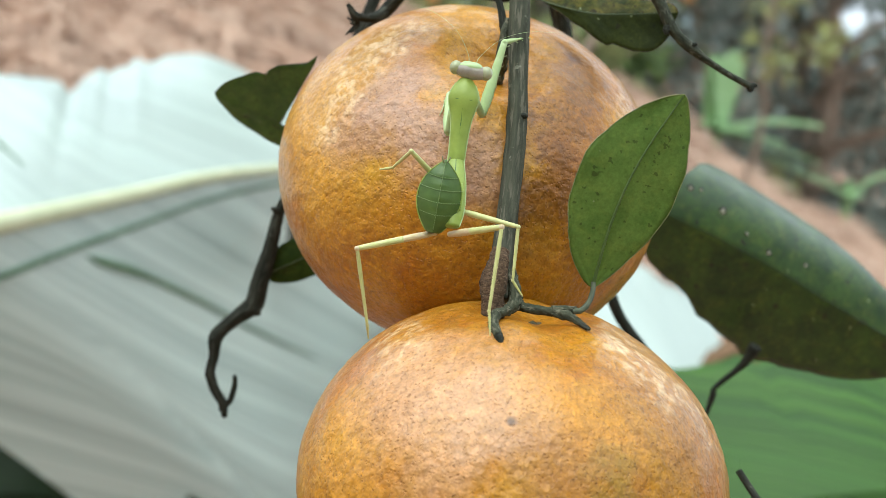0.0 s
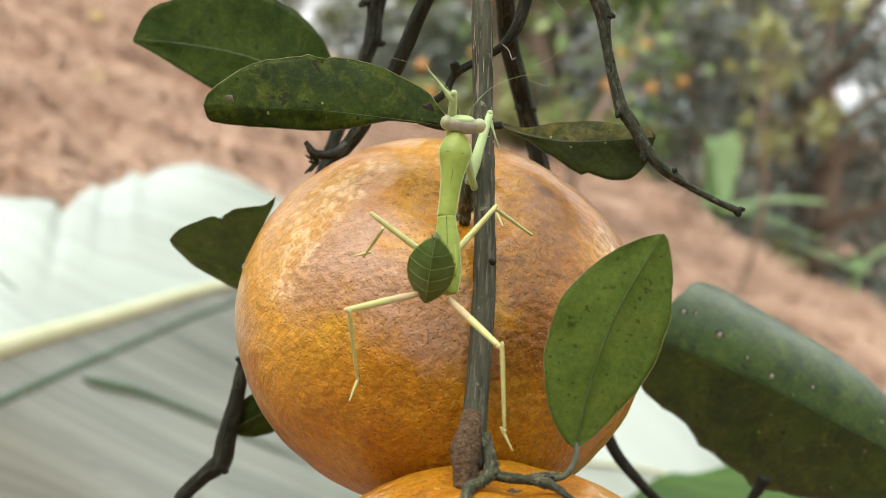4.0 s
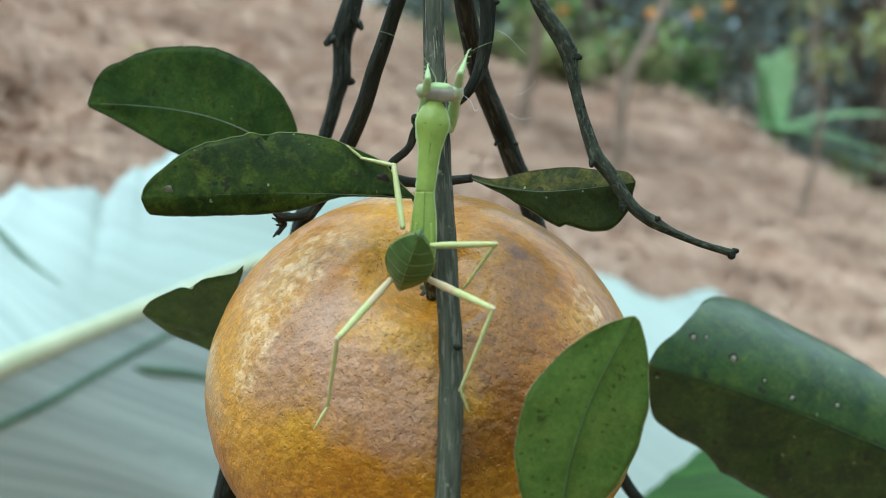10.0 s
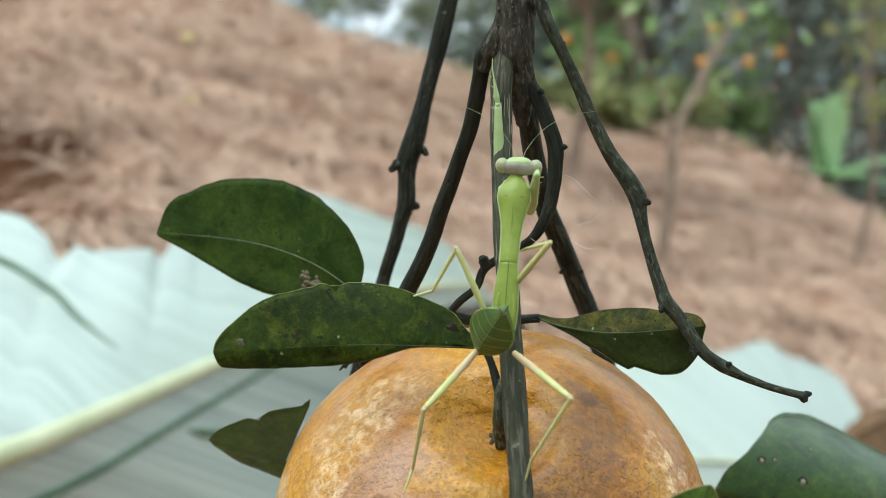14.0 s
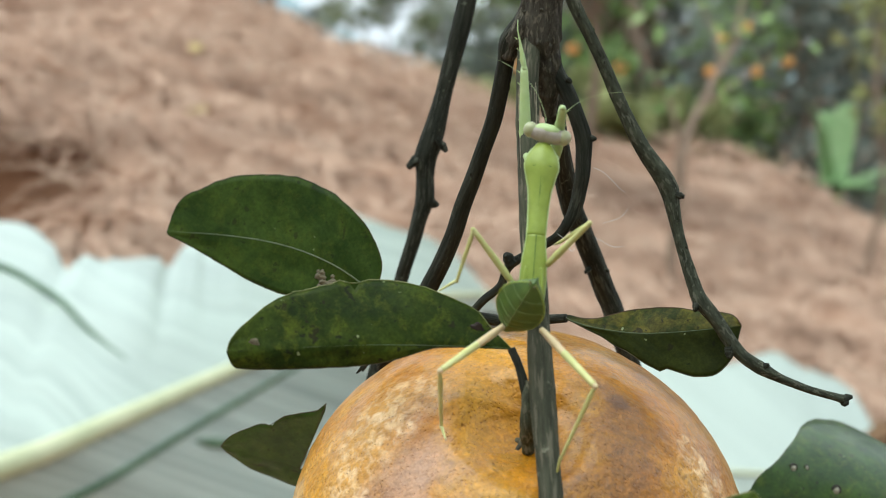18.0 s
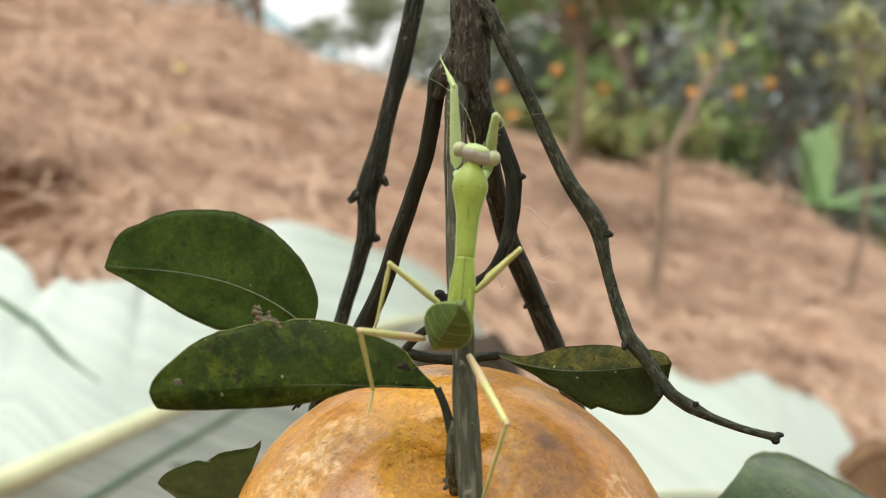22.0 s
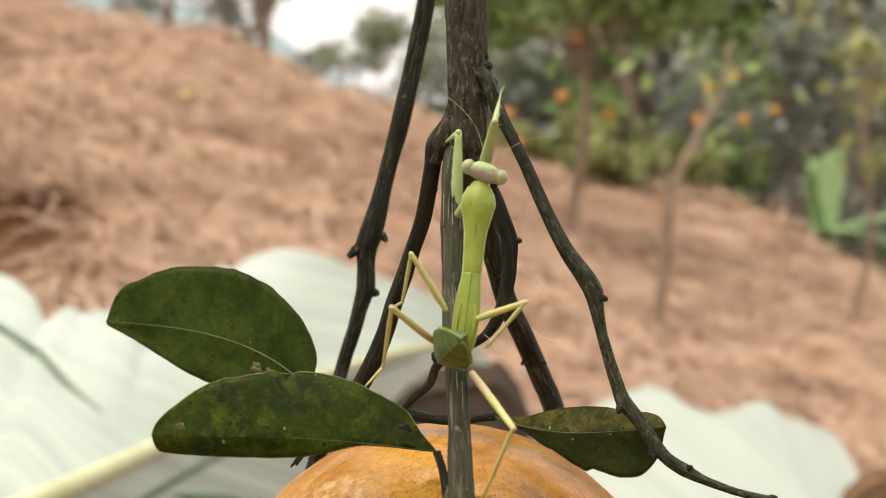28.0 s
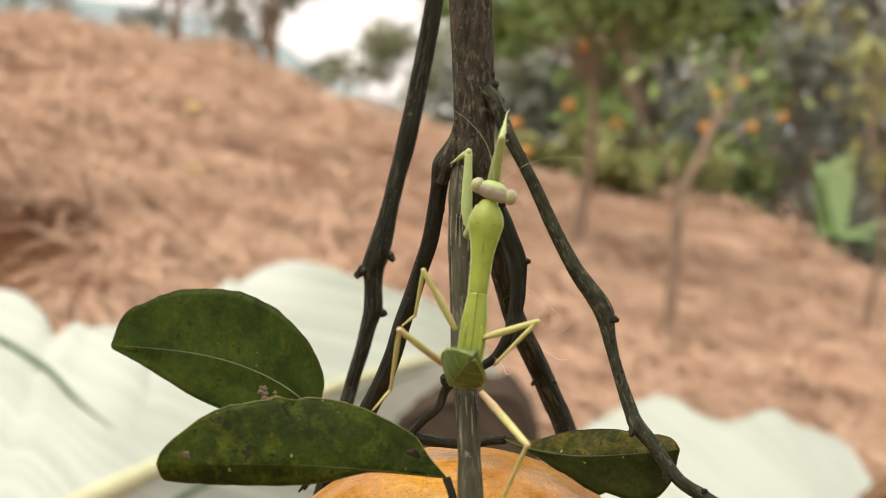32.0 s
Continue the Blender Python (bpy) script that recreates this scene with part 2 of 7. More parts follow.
def bark_material(name, dark, light, streak, rough=0.8, stretch=0.12, lichen=0.6):
    m, n, l, b = mat(name, rough, 0, 0.18)
    tc = n.new("ShaderNodeTexCoord")
    mp = n.new("ShaderNodeMapping")
    mp.inputs["Scale"].default_value = (1, 1, stretch)
    at = n.new("ShaderNodeAttribute")
    at.attribute_name = "along"
    l.new(at.outputs["Vector"], mp.inputs[0])
    a = noise_tex(n, l, mp.outputs[0], 900, 6, 0.7)
    base = ramp(n, l, a, [(0.34, dark), (0.64, light)])
    s = ramp(n, l, noise_tex(n, l, mp.outputs[0], 1500, 3, 0.6, 0.3), gray(0.54, 0.62))
    where = ramp(n, l, noise_tex(n, l, tc.outputs["Object"], 60, 3), gray(0.38, 0.55, 0.15, 1))
    col = mix(n, l, mix(n, l, 1.0, s, where, "MULTIPLY"), base, streak)
    lich = ramp(n, l, noise_tex(n, l, tc.outputs["Object"], 380, 4), gray(0.66, 0.72, 0, lichen))
    col = mix(n, l, lich, col, (0.30, 0.30, 0.22))
    l.new(col, b.inputs["Base Color"])
    bump(n, l, b, a, 0.7, 0.0008)
    bump(n, l, b, noise_tex(n, l, tc.outputs["Object"], 260, 4), 0.4, 0.0008)
    return m


def plain_noise(name, c0, c1, scale, rough=0.5, bs=0.3, bd=0.0003, spec=0.4, stretch=(1, 1, 1)):
    m, n, l, b = mat(name, rough, 0, spec)
    v = coords(n, l, stretch)
    f = noise_tex(n, l, v, scale, 5)
    l.new(ramp(n, l, f, [(0.3, c0), (0.7, c1)]), b.inputs["Base Color"])
    bump(n, l, b, noise_tex(n, l, v, scale * 4, 4), bs, bd)
    return m


def island_material(name, stops, rough=0.8, scale=6):
    """Colour by loose piece, with a finer grain over it."""
    m, n, l, b = mat(name, rough, 0, 0.3)
    g = n.new("ShaderNodeNewGeometry")
    col = ramp(n, l, g.outputs["Random Per Island"], stops)
    v = coords(n, l)
    col = mix(n, l, 0.6, col, ramp(n, l, noise_tex(n, l, v, scale, 4), gray(0.3, 0.7, 0.55, 1)), "MULTIPLY")
    l.new(col, b.inputs["Base Color"])
    return m


GREY_TAN, GOLD, UMBER, PINK = (0.50, 0.315, 0.36), (0.80, 0.46, 0.06), (0.22, 0.095, 0.026), (0.66, 0.40, 0.34)


def spots(places, size, soft, *rest):
    return [(p, size, soft, *rest) for p in places]


PEEL_A = peel_material("orange_peel", 0.0,
                       spots(((-0.0338, -0.0096, 0.0232), (-0.0300, -0.0069, 0.0273), (-0.0261, -0.0028, 0.0304), (-0.0209, 0.0003, 0.0332), (-0.0352, -0.0155, 0.0192), (-0.0332, 0.0004, 0.0252), (-0.0296, 0.0039, 0.0279), (-0.0244, 0.0074, 0.0308)), 0.0040, 0.004, (1, 1, 1))
                       + spots(((0.0306, -0.0059, 0.0269), (0.0322, -0.0030, 0.0259), (0.0340, -0.0090, 0.0232)), 0.0036, 0.005, (1, 1, 1)),
                       spots(((-0.0384, -0.0047, 0.0188), (-0.0384, -0.0171, 0.0128), (-0.0335, -0.0023, 0.0248), (-0.0335, -0.0263, 0.0114), (-0.0060, 0.0080, 0.0360)), 0.0095, 0.007, GOLD, 0.55)
                       + spots(((-0.0300, -0.0210, 0.0215), (-0.0234, -0.0226, 0.0258), (-0.0173, -0.0283, 0.0252), (-0.0107, -0.0301, 0.0263), (-0.0046, -0.0303, 0.0274), (-0.0229, -0.0181, 0.0284), (-0.0143, -0.0243, 0.0291), (-0.0030, -0.0348, 0.0234), (-0.0220, -0.0140, 0.0305), (-0.0170, -0.0122, 0.0332)), 0.0058, 0.004, GREY_TAN, 0.72)
                       + spots(((0.0180, -0.0174, 0.0311), (0.0111, -0.0253, 0.0295), (0.0104, -0.0352, 0.0215), (0.0138, -0.0306, 0.0248), (0.0278, -0.0318, 0.0121)), 0.0065, 0.006, UMBER, 0.7)
                       + spots(((0.0165, 0.0024, 0.0348), (0.0193, -0.0038, 0.0337), (0.0147, -0.0079, 0.0348)), 0.0060, 0.005, (0.26, 0.13, 0.065), 0.75)
                       + [((0.0165, 0.0024, 0.0348), 0.0016, 0.0012, (0.13, 0.06, 0.035), 0.95), ((-0.0010, -0.0152, 0.0354), 0.0026, 0.002, (0.70, 0.34, 0.02), 0.95), ((-0.0030, -0.0090, 0.0366), 0.0036, 0.003, (0.26, 0.25, 0.15), 0.9)], 0.0)
PEEL_B = peel_material("orange_peel_low", 0.137,
                       spots(((0.0181, -0.0137, 0.0312), (0.0233, -0.0170, 0.0272), (0.0160, -0.0068, 0.0336), (0.0330, -0.0120, 0.0200)), 0.0055, 0.006, (1, 1, 1)) + spots(((-0.0262, -0.0080, 0.0285), (-0.0278, 0.0014, 0.0280)), 0.0045, 0.005, (1, 1, 1)),
                       spots(((-0.0251, -0.0164, 0.0263), (-0.0155, -0.0204, 0.0294), (-0.0174, -0.0282, 0.0232), (-0.0268, -0.0232, 0.0207), (-0.0080, -0.0305, 0.0249), (-0.0208, -0.0324, 0.0161)), 0.0085, 0.006, PINK, 0.8)
                       + spots(((-0.0357, -0.0196, 0.0112), (-0.0315, -0.0270, 0.0090), (-0.0002, -0.0288, 0.0273), (0.0047, -0.0315, 0.0245), (0.0098, -0.0333, 0.0216)), 0.0062, 0.005, (0.72, 0.38, 0.07), 0.6)
                       + spots(((0.0196, -0.0236, 0.0257), (-0.0003, -0.0373, 0.0180), (0.0237, -0.0279, 0.0191), (0.0288, -0.0200, 0.0211)), 0.0075, 0.006, (0.42, 0.22, 0.09), 0.6)
                       + [((0.0118, -0.0367, 0.0159), 0.0040, 0.004, (0.34, 0.25, 0.07), 0.8), ((-0.0076, -0.0325, 0.0231), 0.0007, 0.0005, (0.10, 0.05, 0.03), 1.0)], 0.12)
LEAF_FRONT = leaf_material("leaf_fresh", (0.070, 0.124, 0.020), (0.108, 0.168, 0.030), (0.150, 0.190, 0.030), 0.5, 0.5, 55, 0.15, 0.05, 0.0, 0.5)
# lighter green paints the daylight passing through this thin leaf
LEAF_BACKLIT = leaf_material("leaf_backlit", (0.026, 0.080, 0.009), (0.066, 0.140, 0.018), (0.095, 0.160, 0.020), 0.42, 0.5, 50, 0.15, 0.4, 0.3, 0.5)
LEAF_DARK = leaf_material("leaf_dark", (0.015, 0.032, 0.004), (0.036, 0.062, 0.008), (0.080, 0.100, 0.010), 0.5, 0.35, 50, 0.10, 0.5, 0.0, 0.55)
LEAF_MOTTLED = leaf_material("leaf_mottled", (0.014, 0.026, 0.003), (0.036, 0.055, 0.005), (0.090, 0.108, 0.008), 0.5, 0.6, 50, 0.10, 0.7)
LEAF_CURLED = leaf_material("leaf_curled", (0.017, 0.023, 0.003), (0.030, 0.039, 0.005), (0.115, 0.095, 0.010), 0.5, 1.0, 50, 0.12, 0.5, 0.0, 0.8, True)
RIM_BROWN = plain_noise("leaf_margin_brown", (0.03, 0.014, 0.006), (0.10, 0.05, 0.02), 500, 0.7)
RIM_DARK = plain_noise("leaf_margin_dark", (0.016, 0.012, 0.005), (0.10, 0.085, 0.03), 500, 0.5)
LEAF_BIG = leaf_material("leaf_large", (0.013, 0.036, 0.004), (0.038, 0.076, 0.008), (0.095, 0.122, 0.012), 0.42, 0.6, 46, 0.2, 0.5, 0.45, 0.9)
RIB_BLACK = plain_noise("leaf_rib_sunk", (0.012, 0.024, 0.006), (0.022, 0.04, 0.01), 300, 0.5)
RIB_DARK = plain_noise("leaf_rib_dark", (0.028, 0.045, 0.010), (0.055, 0.078, 0.022), 300, 0.5)
RIM = plain_noise("leaf_margin", (0.07, 0.09, 0.02), (0.26, 0.26, 0.10), 400, 0.5)
RIB_FRESH = plain_noise("leaf_rib_fresh", (0.050, 0.088, 0.018), (0.080, 0.122, 0.03), 300, 0.5)
PETIOLE = plain_noise("petiole_bark", (0.045, 0.054, 0.03), (0.10, 0.11, 0.062), 500, 0.6)
RIB_PALE = plain_noise("leaf_rib_pale", (0.055, 0.078, 0.03), (0.11, 0.14, 0.065), 300, 0.5)
BROWN_SPOT = plain_noise("brown_blotch", (0.010, 0.006, 0.003), (0.026, 0.013, 0.006), 900, 0.7)
NODULE = plain_noise("brown_nodule", (0.055, 0.046, 0.024), (0.17, 0.145, 0.085), 900, 0.7)
BARK_STEM = bark_material("stem_bark", (0.034, 0.036, 0.023), (0.082, 0.084, 0.055), (0.13, 0.12, 0.085))
BARK_SPUR = bark_material("spur_bark", (0.018, 0.021, 0.012), (0.085, 0.09, 0.055), (0.16, 0.15, 0.10), stretch=0.4)
BARK_TRUNK = bark_material("trunk_bark", (0.020, 0.018, 0.013), (0.074, 0.066, 0.049), (0.13, 0.115, 0.085), stretch=0.35, lichen=0.35)
BARK_TWIG = bark_material("twig_bark", (0.008, 0.009, 0.006), (0.032, 0.034, 0.024), (0.065, 0.067, 0.050), lichen=0.3)
BARK_KINK = bark_material("kinked_twig_bark", (0.016, 0.018, 0.011), (0.060, 0.066, 0.043), (0.11, 0.11, 0.08), stretch=0.35, lichen=0.5)
BARK_KNOT = bark_material("knot_bark", (0.035, 0.022, 0.013), (0.15, 0.095, 0.055), (0.20, 0.135, 0.08), stretch=2.2)
CALYX = plain_noise("dry_calyx", (0.028, 0.024, 0.013), (0.10, 0.085, 0.045), 500, 0.8, 0.8, 0.0006)
SCALE_SPOT = plain_noise("scale_insect", (0.20, 0.20, 0.15), (0.36, 0.35, 0.27), 900, 0.6)
DARK_SPOT = plain_noise("dark_spot", (0.012, 0.012, 0.008), (0.03, 0.028, 0.018), 900, 0.6)
BARK_FIBRE = plain_noise("bark_fibre", (0.20, 0.17, 0.12), (0.34, 0.30, 0.22), 600, 0.8)
BARK_CRACK = plain_noise("bark_crack", (0.010, 0.010, 0.007), (0.03, 0.028, 0.02), 600, 0.9)
SILK = plain_noise("silk", (0.55, 0.55, 0.52), (0.7, 0.7, 0.66), 500, 0.5)
# ---------------------------------------------------------------- builders
CM = 0.01


def cm(p):
    return Vector(p) * CM


def mesh_ob(name, bm, material, parent=None, label="", smooth=True):
    me = bpy.data.meshes.new(name)
    bm.normal_update()
    bm.to_mesh(me)
    bm.free()
    if smooth:
        me.shade_smooth()
    for k in material if isinstance(material, (list, tuple)) else [material]:
        me.materials.append(k)
    ob = new(name, me)
    if parent:
        ob.parent = parent
    if label:
        ob["label"] = label
    return ob


def part(name, bm, material, parent, label=""):
    return mesh_ob(name, bm, material, parent, label)


def spline(points, steps=8, soft=1.0):
    """Catmull-Rom through the points; soft under 1 keeps the stretches between them straighter."""
    p = [Vector(q) for q in points]
    p = [p[0] * 2 - p[1]] + p + [p[-1] * 2 - p[-2]]
    out = []
    for i in range(1, len(p) - 2):
        for s in range(steps):
            t = s / steps
            a, b, c, d = p[i - 1], p[i], p[i + 1], p[i + 2]
            m0, m1 = (c - a) * 0.5 * soft, (d - b) * 0.5 * soft
            out.append(b * (2 * t ** 3 - 3 * t * t + 1) + m0 * (t ** 3 - 2 * t * t + t) + c * (3 * t * t - 2 * t ** 3) + m1 * (t ** 3 - t * t))
    out.append(p[-2].copy())
    return out


def tube(points, radii, sides=12, steps=8, rough=0.0, seed=0.0, bm=None, ridge=0.0, soft=1.0, grain=0.0, lumps=0.15):
    """A closed round rod along the points; radii in the same units, one for each point."""
    bm = bm or bmesh.new()
    line = spline(points, steps, soft)
    rads = np.interp(np.linspace(0, len(radii) - 1, len(line)), range(len(radii)), radii)
    lay = bm.verts.layers.float_vector.get("along") or bm.verts.layers.float_vector.new("along")
    gone = 0.0
    rings = []
    up = None
    for i, (p, r) in enumerate(zip(line, rads)):
        d = (line[min(i + 1, len(line) - 1)] - line[max(i - 1, 0)]).normalized()
        if i:
            gone += (p - line[i - 1]).length
        if up is None:
            up = d.orthogonal().normalized()
        up = (up - d * up.dot(d)).normalized()
        side = d.cross(up)
        ring = []
        for k in range(sides):
            a = 2 * math.pi * k / sides
            w = up * math.cos(a) + side * math.sin(a)
            rr = r
            if rough:
                rr *= 1 + rough * noise.noise((p + w * r) * (0.55 / max(r, 1e-6)) * 0.5 + Vector((seed, 0, 0))) + ridge * math.sin(5 * a + seed)
            if grain:
                g = gone / max(r, 1e-6)
                rr *= 1 + grain * noise.noise(Vector((math.cos(a) * 2.6 + seed, math.sin(a) * 2.6, g * lumps)))
                rr *= 1 + 0.6 * grain * noise.noise(Vector((math.cos(a) * 5 + seed, math.sin(a) * 5, g * lumps * 3)))
            vt = bm.verts.new(p + w * rr)
            vt[lay] = Vector((math.cos(a) * r, math.sin(a) * r, gone + seed * 0.013))
            ring.append(vt)
        rings.append(ring)
    for a, b in zip(rings, rings[1:]):
        for k in range(sides):
            bm.faces.new((a[k], a[(k + 1) % sides], b[(k + 1) % sides], b[k]))
    bm.faces.new(rings[0][::-1])
    bm.faces.new(rings[-1])
    return bm


def rod(points, radii, name, material, parent=None, label="", **kw):
    return mesh_ob(name, tube([cm(p) for p in points], [r * CM for r in radii], **kw), material, parent, label)


def blob(centre, size, bm=None, sub=2, rough=0.0, seed=0.0, turn=None):
    bm = bm or bmesh.new()
    made = bmesh.ops.create_icosphere(bm, subdivisions=sub, radius=1.0)["verts"]
    for v in made:
        k = 1 + rough * noise.noise(v.co * 1.7 + Vector((seed, seed, 0)))
        q = Vector((v.co.x * size[0], v.co.y * size[1], v.co.z * size[2])) * k
        v.co = Vector(centre) + (turn @ q if turn else q)
    return bm


def leaf_width(u, peak, sharp):
    """0 at base and tip, 1 at the widest place."""
    u = min(max(u, 0.0), 1.0)
    a = peak * sharp
    b = (1 - peak) * sharp
    top = peak ** a * (1 - peak) ** b
    return (u ** a * (1 - u) ** b) / top


def profile(knots):
    """Half width along a leaf, smooth through (place, width) knots; rounded to nothing at both ends."""
    line = spline([(0.0, 0.0, 0)] + [(min(max(u, 0.003), 0.997), w, 0) for u, w in knots] + [(1.0, 0.0, 0)], 5, 0.8)
    us = np.maximum.accumulate([p.x for p in line])
    ws = [max(0.0, p.y) for p in line]
    return lambda u: float(np.interp(u, us, ws))


def blade(base, tip, up, down, bend=(0, 0, 0), peak=0.45, sharp=1.15, n=60, m=9, thick=0.018, wave=0.02, seed=1.0, cups=(0.0, 0.0), lean=1.0, upper=None, lower=None, teeth=0.010, curl=2):
    """A leaf blade: base and tip of the midrib, the reach of its upper and lower half as vectors, all in cm.
    upper, lower: half-width knots of the two halves; lean: where along the rib it bows most; cups: how far each half curls back."""
    shape = [profile(k) if k else (lambda u: leaf_width(0.004 + 0.992 * u, peak, sharp)) for k in (upper, lower)]
    base, tip, up, down, bend = Vector(base), Vector(tip), Vector(up), Vector(down), Vector(bend)
    axis = tip - base
    face = axis.cross(up).normalized()
    bm = bmesh.new()
    uvl = bm.loops.layers.uv.new("uv")
    grid, uvs = [], {}
    for i in range(n + 1):
        u = (1 - math.cos(math.pi * i / n)) / 2
        mid = base + axis * u + bend * math.sin(math.pi * u ** lean)
        row = []
        for j in range(-m, m + 1):
            v = j / m
            half = up if v >= 0 else down
            w = shape[0 if v >= 0 else 1](u)
            w *= 1 + (0.012 * noise.noise(Vector((u * 9, seed, 2.0 if v > 0 else 5.0))) + teeth * (abs(math.sin(u * 62 + seed + v)) - 0.6) + 0.022 * noise.noise(Vector((u * 26, seed * 3, 1.0 if v > 0 else 8.0)))) * abs(v) ** 3
            p = mid + half * w * abs(v)
            p += face * (wave * math.sin(u * 17 + seed + (2 if v > 0 else 0)) * abs(v) + cups[0 if v >= 0 else 1] * (abs(v) * w) ** curl + wave * 1.5 * noise.noise(Vector((u * 4, v * 2, seed))))
            row.append(p)
            uvs[(i, j + m)] = (u, v)
        grid.append(row)
    cols = 2 * m + 1
    top, bot = [], []
    for i in range(n + 1):
        tr, br = [], []
        for j in range(cols):
            a = grid[min(i + 1, n)][j] - grid[max(i - 1, 0)][j]
            b = grid[i][min(j + 1, cols - 1)] - grid[i][max(j - 1, 0)]
            nn = a.cross(b)
            nn = nn.normalized() if nn.length > 1e-9 else face
            edge = 1 - abs(j - m) / m
            th = thick * (0.45 + 0.55 * min(1, edge * 4))
            tr.append(bm.verts.new((grid[i][j] + nn * th / 2) * CM))
            br.append(bm.verts.new((grid[i][j] - nn * th / 2) * CM))
        top.append(tr)
        bot.append(br)

    def quad(vs, keys):
        f = bm.faces.new(vs)
        for lp, k in zip(f.loops, keys):
            lp[uvl].uv = uvs[k]

    for i in range(n):
        for j in range(cols - 1):
            k = [(i, j), (i, j + 1), (i + 1, j + 1), (i + 1, j)]
            quad([top[a][b] for a, b in k], k)
            quad([bot[a][b] for a, b in k[::-1]], k[::-1])
        for j, flip in ((0, False), (cols - 1, True)):
            vs = [top[i][j], top[i + 1][j], bot[i + 1][j], bot[i][j]]
            ks = [(i, j), (i + 1, j), (i + 1, j), (i, j)]
            quad(vs[::-1] if flip else vs, ks[::-1] if flip else ks)
    for i, flip in ((0, True), (n, False)):
        for j in range(cols - 1):
            vs = [top[i][j], top[i][j + 1], bot[i][j + 1], bot[i][j]]
            ks = [(i, j), (i, j + 1), (i, j + 1), (i, j)]
            quad(vs if flip else vs[::-1], ks if flip else ks[::-1])
    ribline = [grid[i][m] for i in range(0, n, max(1, n // 18))]
    edges = [[grid[i][j] for i in range(n + 1)] for j in (0, cols - 1)]
    return bm, ribline, edges


def leaf_thing(name, label, material, rib_mat, base, tip, up, down, petiole=(), rib=0.035, pet_r=0.06, root=None, margin=None, group="citrus leaves", pet_mat=None, **kw):
    holder = new(name)
    tagged(holder, label, "leaf", group)
    holder.location = cm(root or base)
    off = -cm(root or base)

    def shift(ob):
        ob.data.transform(Matrix.Translation(off))
        return ob

    bm, ribline, edges = blade(base, tip, up, down, **kw)
    b = shift(part("blade", bm, material, holder))
    shift(part("midrib", tube([cm(p) for p in ribline], [r * rib * CM for r in np.linspace(1.0, 0.35, len(ribline))], sides=8, steps=3), rib_mat, b, "raised paler midrib"))
    if margin:
        for e, rim in zip(edges, margin if isinstance(margin, tuple) else (margin, margin)):
            line = [p for i, p in enumerate(e) if i % 2 == 0]
            shift(part("margin", tube([cm(p) for p in line], [0.0105 * CM] * len(line), sides=5, steps=1), rim, b, "thin leaf edge"))
    if petiole:
        line = [Vector(p) for p in petiole]
        shift(part("petiole", tube([cm(p) for p in line], [pet_r * CM * k for k in np.linspace(1.15, 0.9, len(line))], sides=12, rough=0.15, seed=3.0), pet_mat or rib_mat, holder, "dark stalk"))
    return holder
# ---------------------------------------------------------------- the fruit
def orange(label, centre, radius, flat, axis, material, seed, dip=0.085, pit=(0, 0, 1)):
    """A slightly flattened fruit with a dimpled top and uneven skin; sizes in cm."""
    turn = Vector((0, 0, 1)).rotation_difference(Vector(axis)).to_matrix()
    pit = Vector(pit).normalized()
    holder = new("orange")
    tagged(holder, label, "orange", "oranges on the branch")
    holder.matrix_world = Matrix.Translation(cm(centre)) @ turn.to_4x4()
    bm = bmesh.new()
    rows, cols = 90, 160
    grid = []
    for i in range(rows + 1):
        th = math.pi * i / rows
        row = []
        for j in range(cols):
            ph = 2 * math.pi * j / cols
            d = Vector((math.sin(th) * math.cos(ph), math.sin(th) * math.sin(ph), math.cos(th)))
            r = radius * (1 + 0.012 * noise.noise(d * 1.3 + Vector((seed, 0, 0))) + 0.006 * noise.noise(d * 4 + Vector((0, seed, 0))))
            r += radius * 0.004 * noise.noise(d * 13 + Vector((seed, 1, 0)))
            p = d * r
            p.z *= flat
            off = d.angle(pit)
            top = max(0.0, 1 - off / 0.34)
            p -= pit * (radius * dip * top * top * (3 - 2 * top))
            fold = max(0.0, 1 - abs(off - 0.30) / 0.30)
            p += pit * (radius * 0.010 * fold * math.sin(ph * 5 + seed * 3))
            row.append(bm.verts.new(p * CM) if 0 < i < rows or j == 0 else row[0])
        grid.append(row)
    for i in range(rows):
        for j in range(cols):
            k = (j + 1) % cols
            f = [grid[i][j], grid[i + 1][j], grid[i + 1][k], grid[i][k]]
            f = list(dict.fromkeys(f))
            if len(f) > 2:
                bm.faces.new(f)
    part("peel", bm, material, holder)
    z = radius * (flat - dip - 0.018)
    bm = bmesh.new()
    for k in range(5):
        a = 2 * math.pi * k / 5 + seed
        q = Vector((math.cos(a), math.sin(a), 0))
        tube([cm(Vector((0, 0, z + 0.03)) + q * 0.04), cm(Vector((0, 0, z + 0.03)) + q * 0.2), cm(Vector((0, 0, z + 0.07)) + q * 0.40)], [0.09 * CM, 0.075 * CM, 0.03 * CM], sides=7, steps=3, bm=bm, rough=0.3, seed=k)
    star = part("calyx", bm, CALYX, holder, "dry grey-brown star-shaped calyx")
    star.data.transform(Vector((0, 0, 1)).rotation_difference(pit).to_matrix().to_4x4())
    return holder


orange("ripe orange with russet scars, pale rubbed patches and painted-in glints", (0.32, 8.6, -9.64), 4.47, 0.84, (0.05, -0.55, 1), PEEL_A, 1.7, dip=0.145, pit=(-0.0015, -0.005, 0.037))
orange("ripe orange with fine brown freckles under the stem", (1.35, 2.95, -14.93), 4.28, 0.86, (0.0, 0.05, 1), PEEL_B, 4.1)

